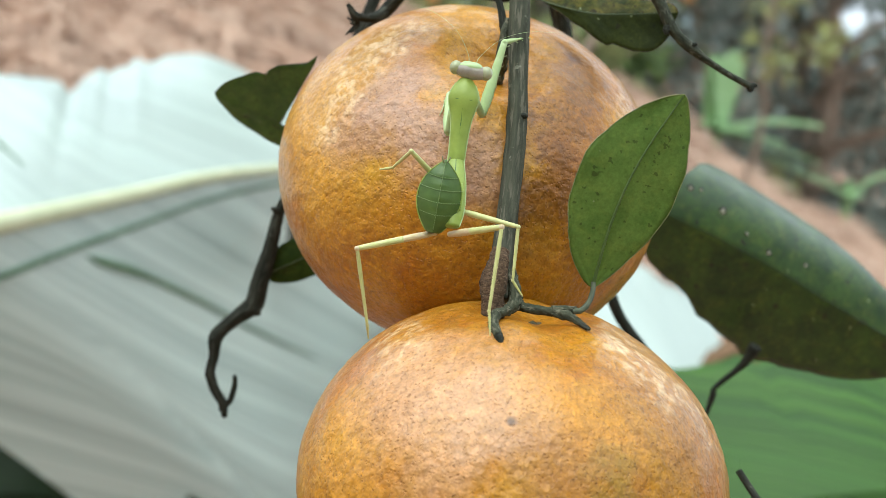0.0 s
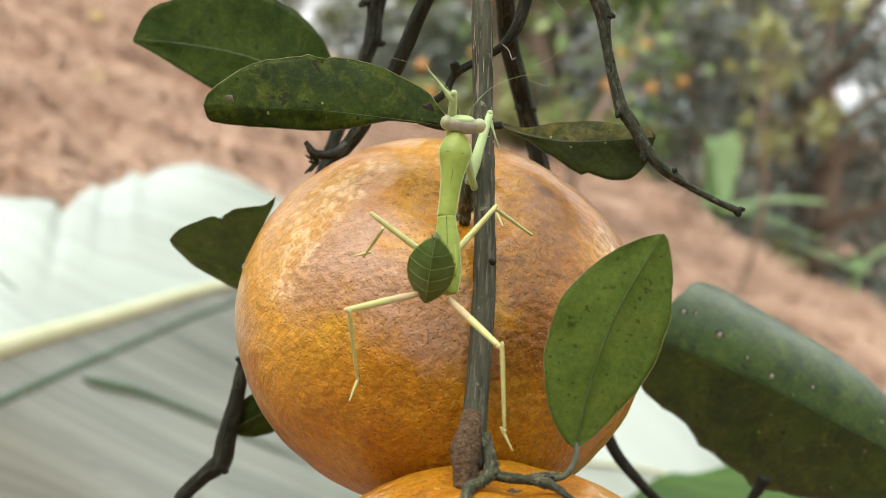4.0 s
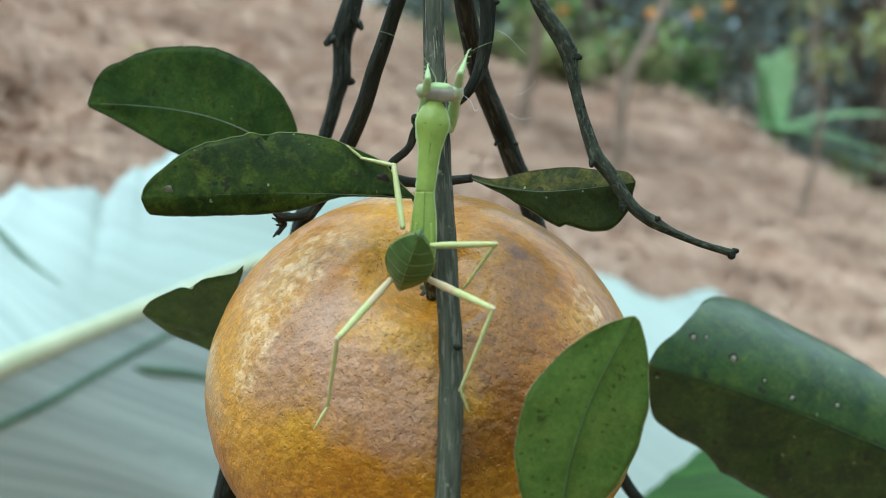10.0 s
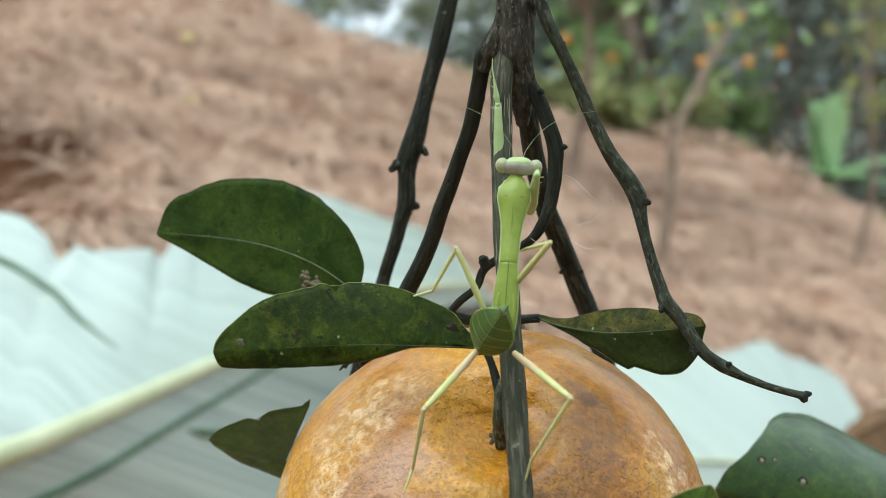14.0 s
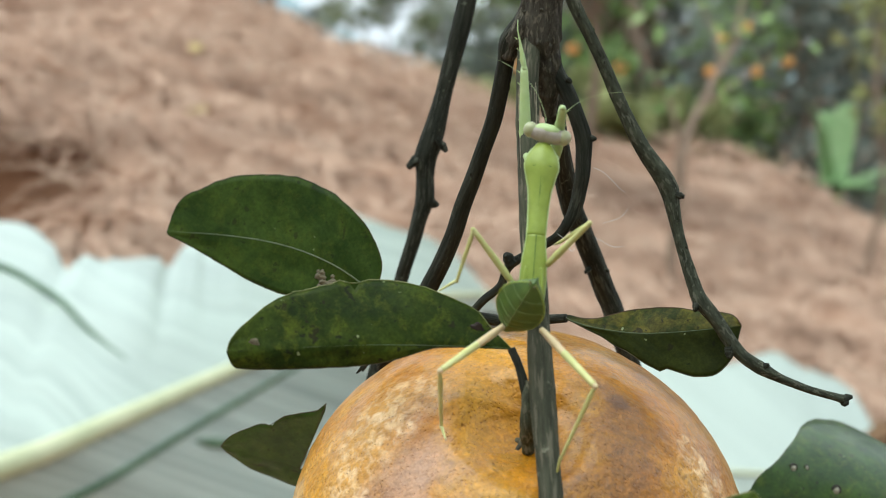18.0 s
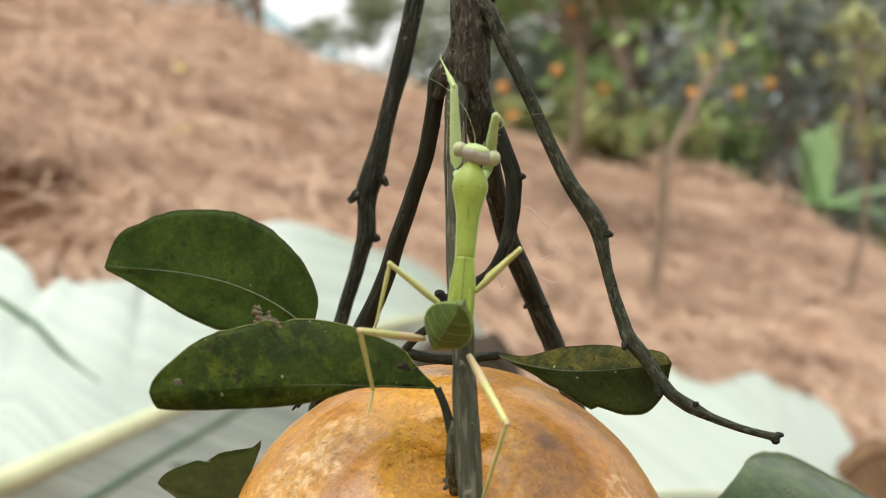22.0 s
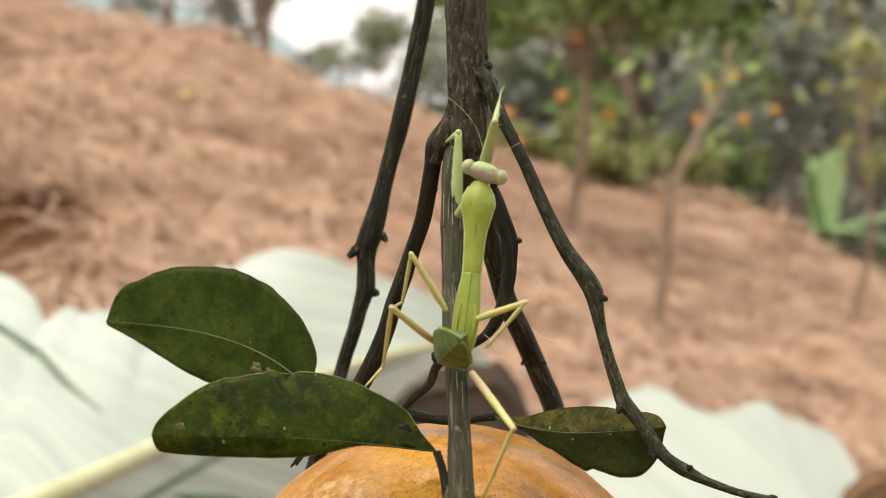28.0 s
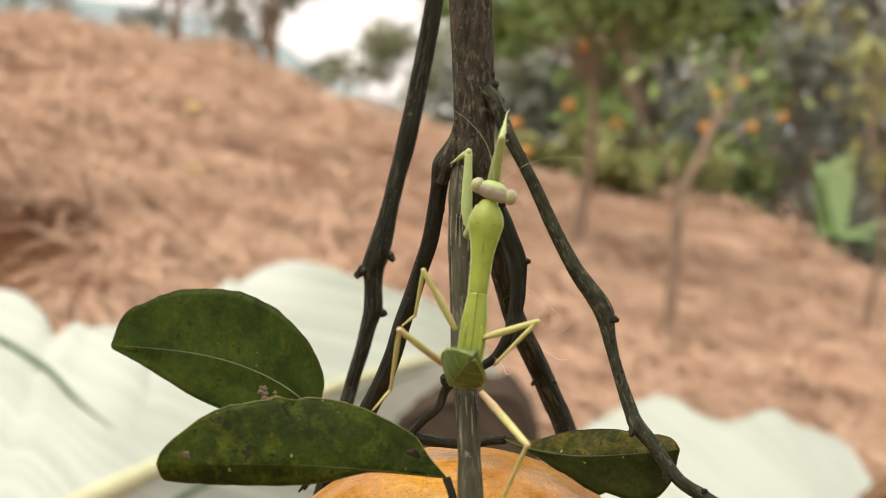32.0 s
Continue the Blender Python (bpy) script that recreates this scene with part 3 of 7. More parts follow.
# ---------------------------------------------------------------- the branch
branch = new("citrus_branch")
branch.location = (0, 0, 0)
tagged(branch, "grey-brown citrus branch with forked dark twigs, holding oranges", "branch")
rod([(0.40, 8.45, 9.0), (0.58, 8.4, 5.5), (0.66, 8.35, 3.4), (0.68, 8.35, 2.4), (0.70, 8.35, 1.8), (0.72, 8.35, 1.2), (0.70, 8.35, 0.55), (0.69, 8.4, 0.0), (0.78, 8.5, -0.5), (0.86, 8.6, -0.95), (0.90, 8.75, -1.4)],
    [0.38, 0.37, 0.37, 0.37, 0.37, 0.37, 0.36, 0.38, 0.30, 0.22, 0.12], "trunk", BARK_TRUNK, branch, sides=40, steps=14, rough=0.12, seed=2.0, grain=0.10, lumps=0.3)
rod([(0.64, 8.4, 0.75), (0.55, 8.32, 0.1), (0.46, 8.08, -0.5), (0.44, 7.75, -1.6), (0.46, 7.2, -2.9), (0.56, 6.35, -4.9), (0.62, 5.55, -6.5), (0.69, 4.9, -7.8), (0.66, 4.1, -9.3), (0.56, 3.3, -10.65), (0.52, 2.95, -11.15)],
    [0.14, 0.22, 0.21, 0.20, 0.20, 0.20, 0.21, 0.21, 0.21, 0.23, 0.24], "stem", BARK_STEM, branch, "grey-green stem with pale streaks", sides=28, rough=0.14, seed=5.0, steps=12, grain=0.14)
# pale fibres and dark cracks along the upper stem
STEM_Z = (-11.0, -9.3, -7.8, -6.5, -4.9, -2.9, -1.6, -0.5, 0.4)
STEM_X = (0.53, 0.66, 0.69, 0.62, 0.56, 0.46, 0.44, 0.45, 0.48)
STEM_Y = (3.05, 4.1, 4.9, 5.55, 6.35, 7.2, 7.75, 8.02, 8.15)
rng = random.Random(21)
for i in range(110):
    z = -0.7 - 5.6 * rng.random() ** 1.3
    a = rng.uniform(-2.75, -0.4)
    ln = rng.uniform(0.25, 0.9)
    line = []
    for k in range(4):
        q = max(-11.0, z - ln * k / 3)
        line.append((float(np.interp(q, STEM_Z, STEM_X)) + 0.2 * math.cos(a + 0.05 * math.sin(k + i)), float(np.interp(q, STEM_Z, STEM_Y)) + 0.2 * math.sin(a), q))
    pale = i % 5 < 3
    r = rng.uniform(0.005, 0.010)
    rod(line, [r * 0.4, r, r, r * 0.4], "bark_fibre" if pale else "bark_crack", BARK_FIBRE if pale else BARK_CRACK, branch, sides=5, steps=2)
# flakes of loose bark on the trunk
rng = random.Random(4)
for i in range(46):
    z = rng.uniform(-0.3, 4.5)
    a = rng.uniform(-2.9, -0.2)
    cx = float(np.interp(z, (-0.4, 1.2, 3.4, 5.5), (0.72, 0.72, 0.66, 0.58)))
    r = 0.355
    q = Vector((cx + r * math.cos(a), 8.35 + r * math.sin(a), z))
    ln = rng.uniform(0.05, 0.16)
    out = Vector((math.cos(a), math.sin(a), 0)) * 0.02
    rod([tuple(q), tuple(q + out * 1.5 + Vector((0, 0, -ln / 2))), tuple(q + out + Vector((0, 0, -ln)))], [0.012, rng.uniform(0.02, 0.04), 0.01], "bark_flake", BARK_TRUNK, branch, sides=6, steps=3, rough=0.5, seed=i)
rod([(0.60, 8.36, 0.95), (0.42, 8.30, 0.50), (0.25, 8.30, 0.12), (0.11, 8.44, -0.35)], [0.12, 0.165, 0.17, 0.13], "knot", BARK_TRUNK, branch, "rough knot at the fork", sides=24, steps=8, rough=0.3, seed=3.0, grain=0.2, lumps=0.5)
rod([(0.78, 8.3, 1.5), (0.98, 8.2, 1.3), (1.1, 8.1, 1.12), (1.16, 8.05, 0.95)], [0.12, 0.14, 0.14, 0.11], "knot", BARK_TRUNK, branch, "rough collar at the twig's foot", sides=24, steps=8, rough=0.3, seed=6.0, grain=0.2, lumps=0.5)
rod([(0.50, 3.25, -10.25), (0.46, 3.05, -10.5), (0.41, 2.92, -10.85), (0.44, 2.85, -11.15), (0.48, 2.78, -11.4), (0.5, 2.75, -11.6)], [0.17, 0.21, 0.25, 0.23, 0.24, 0.18], "swollen_node", BARK_KNOT, branch, "brown cracked swollen stem base above the fruit", sides=28, steps=10, rough=0.15, seed=8.0, grain=0.15, lumps=0.6)
SECOND = [(0.12, 8.4, -0.01), (0.06, 8.6, -0.42), (-0.03, 8.85, -0.96), (-0.14, 9.1, -1.5), (-0.33, 9.35, -2.07), (-0.52, 9.6, -2.65), (-0.73, 9.85, -3.24), (-0.91, 10.1, -3.85), (-1.16, 10.4, -4.48), (-1.48, 10.65, -5.13), (-1.84, 10.75, -5.85), (-2.35, 11.0, -6.6), (-2.5, 11.2, -6.9)]
rod([(0.60, 8.38, 0.75), (0.36, 8.32, 0.34)] + SECOND, [0.15, 0.175, 0.18, 0.155, 0.16, 0.16, 0.155, 0.163, 0.170, 0.173, 0.185, 0.190, 0.18, 0.15, 0.1], "twig", BARK_TWIG, branch, "dark straight twig", soft=0.9, sides=22, grain=0.07, lumps=0.03, rough=0.02, seed=1.0)
LONG = [(-0.5, 14.0, 1.5), (-0.8, 14.0, 0.22), (-0.98, 14.0, -0.43), (-1.15, 14.0, -1.08), (-1.32, 14.0, -1.74), (-1.48, 14.0, -2.27), (-1.57, 14.0, -2.53), (-1.58, 14.0, -3.0), (-1.59, 14.0, -3.53), (-1.7, 14.0, -3.9), (-1.84, 14.0, -4.41), (-2.06, 14.0, -5.09), (-2.22, 14.0, -5.63)]
rod([(0.3, 13.6, 6.0), (-0.1, 13.9, 3.4)] + LONG+ [(-2.9, 13.2, -8.0), (-3.6, 12.2, -10.3), (-4.16, 12.0, -11.71), (-4.31, 12.0, -12.73), (-4.49, 12.0, -13.68), (-4.58, 12.0, -14.29), (-4.99, 12.0, -14.69), (-5.31, 12.0, -15.04), (-5.51, 12.0, -15.33), (-5.51, 12.0, -15.86), (-5.57, 12.0, -16.35), (-5.4, 12.0, -16.82), (-5.14, 12.0, -17.2), (-5.07, 12.0, -17.57)],
    [0.20, 0.20, 0.213, 0.215, 0.206, 0.202, 0.25, 0.275, 0.27, 0.213, 0.225, 0.185, 0.174, 0.165, 0.165, 0.165, 0.155, 0.14, 0.195, 0.245, 0.26, 0.20, 0.18, 0.20, 0.14, 0.14, 0.126, 0.127, 0.075], "twig", BARK_TWIG, branch, "long dark knobbly twig", soft=0.7, sides=22, grain=0.10, lumps=0.04, rough=0.04, seed=3.0)
rod([(-5.11, 12.0, -17.31), (-4.97, 12.0, -17.1), (-4.92, 12.0, -16.93), (-4.88, 12.0, -16.6), (-4.91, 12.0, -16.36)], [0.06, 0.08, 0.085, 0.075, 0.06], "twig", BARK_TWIG, branch, sides=8, rough=0.2)
THICK = [(0.89, 8.7, -0.42), (1.02, 9.3, -1.08), (1.19, 10.2, -1.9), (1.4, 11.0, -2.66), (1.63, 11.6, -3.45), (1.94, 12.1, -4.13), (2.25, 12.5, -4.83), (2.54, 12.8, -5.54), (2.77, 12.9, -6.08)]
rod([(0.80, 8.5, 0.1)] + THICK + [(3.7, 13.1, -8.8), (4.6, 13.0, -11.6), (5.5, 13.0, -13.6), (6.46, 13.0, -14.65), (7.5, 13.0, -15.6), (7.9, 13.1, -16.6)],
    [0.2, 0.19, 0.20, 0.21, 0.222, 0.228, 0.232, 0.236, 0.24, 0.24, 0.19, 0.18, 0.16, 0.13, 0.11, 0.08], "twig", BARK_TWIG, branch, "dark thick twig", soft=0.9, sides=22, grain=0.07, lumps=0.03, rough=0.02, seed=6.0)
HOOK = [(0.92, 8.45, -0.32), (0.99, 8.5, -0.58), (1.21, 8.4, -0.95), (1.41, 8.35, -1.47), (1.52, 8.35, -1.84), (1.52, 8.35, -2.21), (1.5, 8.35, -2.53), (1.4, 8.4, -3.07), (1.26, 8.4, -3.39), (1.06, 8.5, -3.67), (0.72, 8.7, -3.92), (0.18, 8.9, -4.29), (0.0, 9.0, -4.71), (-0.31, 9.1, -5.0), (-0.55, 9.2, -5.28)]
rod(HOOK, [0.17, 0.16, 0.145, 0.154, 0.164, 0.149, 0.144, 0.132, 0.115, 0.09, 0.085, 0.088, 0.08, 0.08, 0.08], "twig", BARK_TWIG, branch, "dark hooked twig", sides=20, grain=0.08, lumps=0.05, rough=0.03, seed=7.0)
KINK = [(0.96, 8.1, 1.35), (1.11, 8.0, 1.09), (1.3, 8.0, 0.59), (1.56, 8.0, 0.08), (1.81, 8.0, -0.42), (2.04, 8.0, -0.94), (2.28, 8.0, -1.45), (2.56, 8.0, -1.97), (2.93, 8.0, -2.49), (3.07, 8.0, -2.75), (3.12, 7.95, -3.01), (3.23, 7.9, -3.53), (3.37, 7.8, -4.04), (3.54, 7.7, -4.56), (3.63, 7.65, -4.76), (3.92, 7.6, -5.12), (4.17, 7.55, -5.5), (4.4, 7.5, -5.77), (4.71, 7.5, -5.98), (5.14, 7.55, -6.21), (5.72, 7.7, -6.46), (6.3, 7.9, -6.66), (6.48, 8.0, -6.73)]
rod(KINK, [0.16, 0.13, 0.12, 0.112, 0.115, 0.123, 0.129, 0.145, 0.175, 0.18, 0.142, 0.106, 0.114, 0.135, 0.155, 0.130, 0.132, 0.117, 0.130, 0.082, 0.072, 0.078, 0.09], "twig", BARK_KINK, branch, "thin kinked twig with a dead tip", soft=0.8, sides=20, grain=0.10, lumps=0.04, rough=0.03, seed=9.0)
# buds and thorn stubs on the twigs
for i, (p, q, r) in enumerate((((3.16, 7.9, -2.82), (3.32, 7.85, -2.86), 0.07), ((3.55, 7.6, -4.78), (3.50, 7.5, -4.92), 0.07), ((4.15, 7.5, -5.62), (4.12, 7.42, -5.78), 0.08), ((4.76, 7.45, -5.96), (4.86, 7.4, -5.9), 0.06), ((1.62, 8.3, -1.81), (1.74, 8.25, -1.81), 0.06), ((1.2, 8.3, -0.72), (1.27, 8.25, -0.78), 0.05),
                               ((-1.75, 13.9, -2.55), (-1.98, 13.8, -2.75), 0.12), ((-1.28, 13.8, -2.1), (-1.07, 13.75, -2.38), 0.10), ((-1.45, 14.0, -3.6), (-1.28, 13.9, -3.64), 0.10), ((0.78, 4.75, -7.75), (0.86, 4.68, -7.72), 0.07),
                               ((0.74, 4.8, -7.9), (0.83, 4.7, -7.95), 0.06), ((1.0, 8.1, 1.35), (1.14, 8.0, 1.45), 0.1), ((6.42, 7.95, -6.70), (6.48, 7.9, -6.82), 0.09), ((2.12, 12.3, -4.9), (2.0, 12.2, -4.98), 0.06), ((2.45, 12.5, -4.95), (2.56, 12.4, -4.98), 0.06),
                               ((-4.6, 11.9, -14.2), (-4.42, 11.8, -14.55), 0.12), ((-5.5, 11.9, -15.3), (-5.68, 11.85, -15.42), 0.1), ((-4.2, 11.9, -11.7), (-4.36, 11.8, -11.6), 0.08), ((-5.6, 12, -16.3), (-5.68, 11.95, -16.45), 0.07), ((-5.15, 12, -17.2), (-5.22, 11.95, -17.4), 0.06), ((0.2, 8.85, -4.22), (0.1, 8.75, -4.05), 0.12), ((6.48, 8.0, -6.68), (6.6, 7.95, -6.66), 0.06))):
    rod([p, tuple((Vector(p) + Vector(q)) / 2), q], [r * 1.1, r, r * 0.55], "bud", BARK_TWIG, branch, sides=8, rough=0.3, seed=i)
# spiky dead stub behind the upper fruit
rod([(-2.0, 10.8, -6.1), (-2.3, 10.5, -6.35), (-2.75, 10.4, -6.35), (-3.0, 10.4, -6.1)], [0.12, 0.12, 0.1, 0.06], "twig", BARK_TWIG, branch, "dead spiky twig stub", sides=8, rough=0.4, seed=4.0)
for i in range(7):
    a = i * 0.9
    c = Vector((-2.7, 10.5, -6.55))
    rod([tuple(c), tuple(c + Vector((-0.18 - 0.1 * math.sin(a * 3), -0.1 * math.cos(a), 0.3 * math.sin(a))))], [0.07, 0.02], "spine", BARK_TWIG, branch, sides=6, steps=2)
# fruit stalks and the little spurs above the lower fruit
rod([(0.42, 6.2, -5.9), (0.38, 6.05, -6.3), (0.38, 6.1, -6.65), (0.40, 6.35, -6.95), (0.40, 6.5, -7.25)], [0.10, 0.14, 0.15, 0.14, 0.12], "fruit_stalk", BARK_SPUR, branch, "dark grey-brown fruit stalk", sides=10, rough=0.3, seed=2.0)
rod([(0.72, 3.15, -10.6), (0.85, 2.9, -10.95), (0.82, 2.65, -11.15), (0.62, 2.4, -11.25), (0.44, 2.2, -11.26), (0.37, 1.85, -11.37), (0.44, 1.55, -11.48)], [0.10, 0.13, 0.12, 0.10, 0.10, 0.09, 0.08], "spur", BARK_SPUR, branch, "short forked grey-green spur", sides=20, steps=12, rough=0.25, seed=3.0, grain=0.28, lumps=0.6)
rod([(0.43, 1.6, -11.45), (0.46, 1.5, -11.52), (0.49, 1.42, -11.6)], [0.07, 0.075, 0.04], "bud", BARK_TWIG, branch, "dark dead spur tip", sides=10, rough=0.3, seed=4.0)
rod([(0.84, 2.75, -11.1), (1.05, 2.65, -11.18), (1.6, 2.6, -11.2), (1.91, 2.42, -11.22), (2.12, 2.15, -11.28)], [0.10, 0.09, 0.09, 0.085, 0.05], "spur", BARK_SPUR, branch, sides=20, steps=12, rough=0.25, seed=5.0, grain=0.28, lumps=0.6)
rod([(1.55, 2.62, -11.14), (1.85, 2.65, -11.12), (2.05, 2.72, -11.12)], [0.06, 0.07, 0.05], "spur", BARK_SPUR, branch, sides=12, rough=0.12, seed=7.0)
rod([(2.05, 2.2, -11.26), (2.15, 2.08, -11.29), (2.2, 2.0, -11.30)], [0.05, 0.055, 0.03], "bud", BARK_TWIG, branch, "dark dead spur tip", sides=8, rough=0.3, seed=2.0)
rod([(7.0, 5.6, -15.2), (7.28, 5.2, -15.55), (7.5, 5.0, -15.8), (7.72, 5.0, -16.02)], [0.08, 0.08, 0.085, 0.10], "twig", BARK_TWIG, branch, "short dark twig end", sides=12, rough=0.15, seed=3.0)

# ---------------------------------------------------------------- citrus leaves
leaf_thing("leaf", "fresh green upright citrus leaf in front of the oranges", LEAF_FRONT, RIB_FRESH, (2.43, 3.3, -10.81), (3.57, 3.2, -6.82), (-1.06, 0.12, 0.30), (0.80, 0.18, -0.22),
           petiole=((1.95, 2.65, -11.16), (2.15, 2.72, -11.13), (2.3, 2.85, -11.0), (2.40, 3.1, -10.85), (2.44, 3.3, -10.7)), bend=(-0.27, -0.05, 0.06), margin=RIM, pet_r=0.055, rib=0.040, pet_mat=PETIOLE, seed=2.2, n=72, cups=(0.1, 0.1), teeth=0.018,
           upper=((0.018, 0.18), (0.077, 0.42), (0.153, 0.59), (0.245, 0.73), (0.354, 0.84), (0.462, 0.89), (0.568, 0.91), (0.648, 0.88), (0.744, 0.75), (0.861, 0.54), (0.949, 0.28), (0.99, 0.08)),
           lower=((0.037, 0.18), (0.095, 0.41), (0.189, 0.71), (0.34, 1.1), (0.472, 1.26), (0.594, 1.23), (0.695, 1.1), (0.819, 0.8), (0.922, 0.44), (0.984, 0.15)))
# paler upper margin paints the light caught on that edge
LEAF_PERCH = leaf_thing("leaf", "dark green citrus leaf with yellow mottling and a notch", LEAF_MOTTLED, RIB_DARK, (0.10, 6.5, -5.39), (-4.79, 5.95, -5.33), (-0.15, 0.45, 1.13), (0.05, 0.02, -0.46),
           petiole=((0.42, 6.15, -6.5), (0.36, 6.2, -6.2), (0.29, 6.3, -5.9), (0.20, 6.4, -5.62), (0.10, 6.5, -5.39)), bend=(0, 0, 0.10), margin=(RIM_DARK, RIM), seed=4.4, pet_r=0.08, rib=0.016, pet_mat=BARK_TWIG, cups=(0.1, 0.1),
           root=(0.40, 6.15, -6.2), n=90, teeth=0.014,
           upper=((0.02, 0.1), (0.045, 0.21), (0.071, 0.35), (0.102, 0.54), (0.159, 0.67), (0.217, 0.76), (0.276, 0.86), (0.354, 0.93), (0.433, 0.97), (0.512, 0.93), (0.531, 0.81), (0.544, 0.82), (0.56, 0.97), (0.615, 0.92), (0.696, 0.85), (0.776, 0.79), (0.857, 0.62), (0.918, 0.43), (0.959, 0.29), (0.98, 0.2), (0.993, 0.11)),
           lower=((0.03, 0.03), (0.106, 0.03), (0.179, 0.03), (0.28, 0.1), (0.386, 0.46), (0.47, 0.68), (0.593, 0.8), (0.791, 0.8), (0.962, 0.63), (0.989, 0.45)))
BROAD = leaf_thing("leaf", "broad dark green citrus leaf with a pale midrib", LEAF_DARK, RIB_PALE, (-2.58, 10.8, -5.28), (-7.36, 12.6, -4.08), (0.45, 0.25, 1.66), (0.15, -0.1, -0.92),
           petiole=((-1.6, 10.6, -5.35), (-2.1, 10.7, -5.35), (-2.58, 10.8, -5.28)), bend=(0.12, 0.0, 0.48), lean=0.75, margin=RIM_DARK, seed=6.1, cups=(-0.1, -0.1), rib=0.024, pet_mat=BARK_TWIG, n=80, teeth=0.012,
           upper=((0.002, 0.36), (0.046, 0.52), (0.117, 0.66), (0.199, 0.75), (0.288, 0.81), (0.388, 0.85), (0.5, 0.86), (0.637, 0.82), (0.73, 0.78), (0.817, 0.68), (0.879, 0.58), (0.955, 0.47), (0.99, 0.3)),
           lower=((0.01, 0.1), (0.092, 0.49), (0.214, 0.89), (0.355, 1.12), (0.477, 1.19), (0.531, 1.17), (0.627, 1.05), (0.76, 0.71), (0.865, 0.42), (0.958, 0.18), (0.993, 0.10)))
leaf_thing("leaf", "dark curled citrus leaf with brown edge resting on the orange", LEAF_CURLED, RIB_DARK, (1.26, 8.85, -5.31), (4.44, 7.85, -5.27), (0.0, 0.35, 0.36), (0.05, -0.15, -1.0),
           petiole=((-0.5, 9.2, -5.35), (0.03, 9.2, -5.45), (0.6, 9.1, -5.47), (0.95, 9.0, -5.38), (1.28, 8.84, -5.32)), bend=(0, 0, -0.24), lean=0.75, margin=(RIM_DARK, RIM_BROWN), seed=7.7, pet_r=0.10, rib=0.022, pet_mat=BARK_TWIG, cups=(0.0, 0.1), n=80, teeth=0.012,
           upper=((0.025, 0.25), (0.104, 0.34), (0.197, 0.47), (0.3, 0.78), (0.414, 1.09), (0.547, 1.14), (0.69, 1.03), (0.804, 0.84), (0.898, 0.71), (0.958, 0.51), (0.984, 0.3)),
           lower=((0.09, 0.04), (0.209, 0.13), (0.29, 0.28), (0.366, 0.39), (0.475, 0.63), (0.549, 0.75), (0.569, 0.68), (0.636, 0.77), (0.709, 0.87), (0.772, 0.91), (0.845, 0.89), (0.909, 0.71), (0.959, 0.48), (0.982, 0.18)))
BIG = leaf_thing("leaf", "large glossy folded citrus leaf with scale spots", LEAF_BIG, RIB_BLACK, (15.8, 14.2, -14.5), (6.0, 13.3, -10.59), (0.75, 0.6, 2.0), (-0.55, 0.8, -2.75),
           bend=(0.02, 0.0, 0.18), lean=1.7, seed=9.3, rib=0.04, n=90, m=16, thick=0.03, cups=(1.7, 0.25), curl=3, margin=RIM_DARK, teeth=0.004,
           upper=((0.06, 0.2), (0.15, 0.46), (0.242, 0.67), (0.322, 0.85), (0.392, 0.98), (0.48, 1.04), (0.578, 1.13), (0.674, 1.21), (0.771, 1.14), (0.846, 0.98), (0.915, 0.66), (0.95, 0.45), (0.985, 0.25)),
           lower=((0.05, 0.2), (0.136, 0.47), (0.212, 0.63), (0.296, 0.74), (0.383, 0.85), (0.462, 0.91), (0.52, 1.0), (0.567, 0.92), (0.624, 0.89), (0.695, 0.84), (0.728, 0.84), (0.736, 0.78), (0.79, 0.67), (0.852, 0.62), (0.908, 0.56), (0.938, 0.5), (0.964, 0.34), (0.985, 0.18)))
rod([(9.85, 13.3, -14.3), (9.72, 13.4, -14.75), (9.52, 13.5, -15.12), (8.95, 13.5, -15.75), (8.93, 13.5, -16.0), (8.8, 13.6, -17.0)], [0.20, 0.15, 0.10, 0.08, 0.10, 0.05], "leaf_stalk", BARK_TWIG, branch, "dark kinked leaf stalk", sides=12, rough=0.15, seed=2.0)
leaf_thing("leaf", "small bitten dark citrus leaf behind the orange", LEAF_BACKLIT, RIB_DARK, (-3.63, 12.0, -9.66), (-6.08, 11.55, -8.76), (0.61, -1.1, 1.32), (0.1, 0.9, -1.12),
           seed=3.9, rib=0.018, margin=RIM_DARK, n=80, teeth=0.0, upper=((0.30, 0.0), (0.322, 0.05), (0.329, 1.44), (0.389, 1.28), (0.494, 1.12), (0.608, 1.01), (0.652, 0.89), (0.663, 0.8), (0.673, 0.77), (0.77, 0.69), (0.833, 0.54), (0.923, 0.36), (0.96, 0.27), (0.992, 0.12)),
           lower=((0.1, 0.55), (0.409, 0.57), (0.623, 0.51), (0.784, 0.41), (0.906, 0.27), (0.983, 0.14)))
leaf_thing("leaf", "small shaded citrus leaf behind the twig", LEAF_DARK, RIB_DARK, (-4.4, 12.1, -13.5), (-2.2, 12.2, -12.2), (-0.3, 0.1, 0.5), (0.3, 0.1, -0.5), seed=1.9)

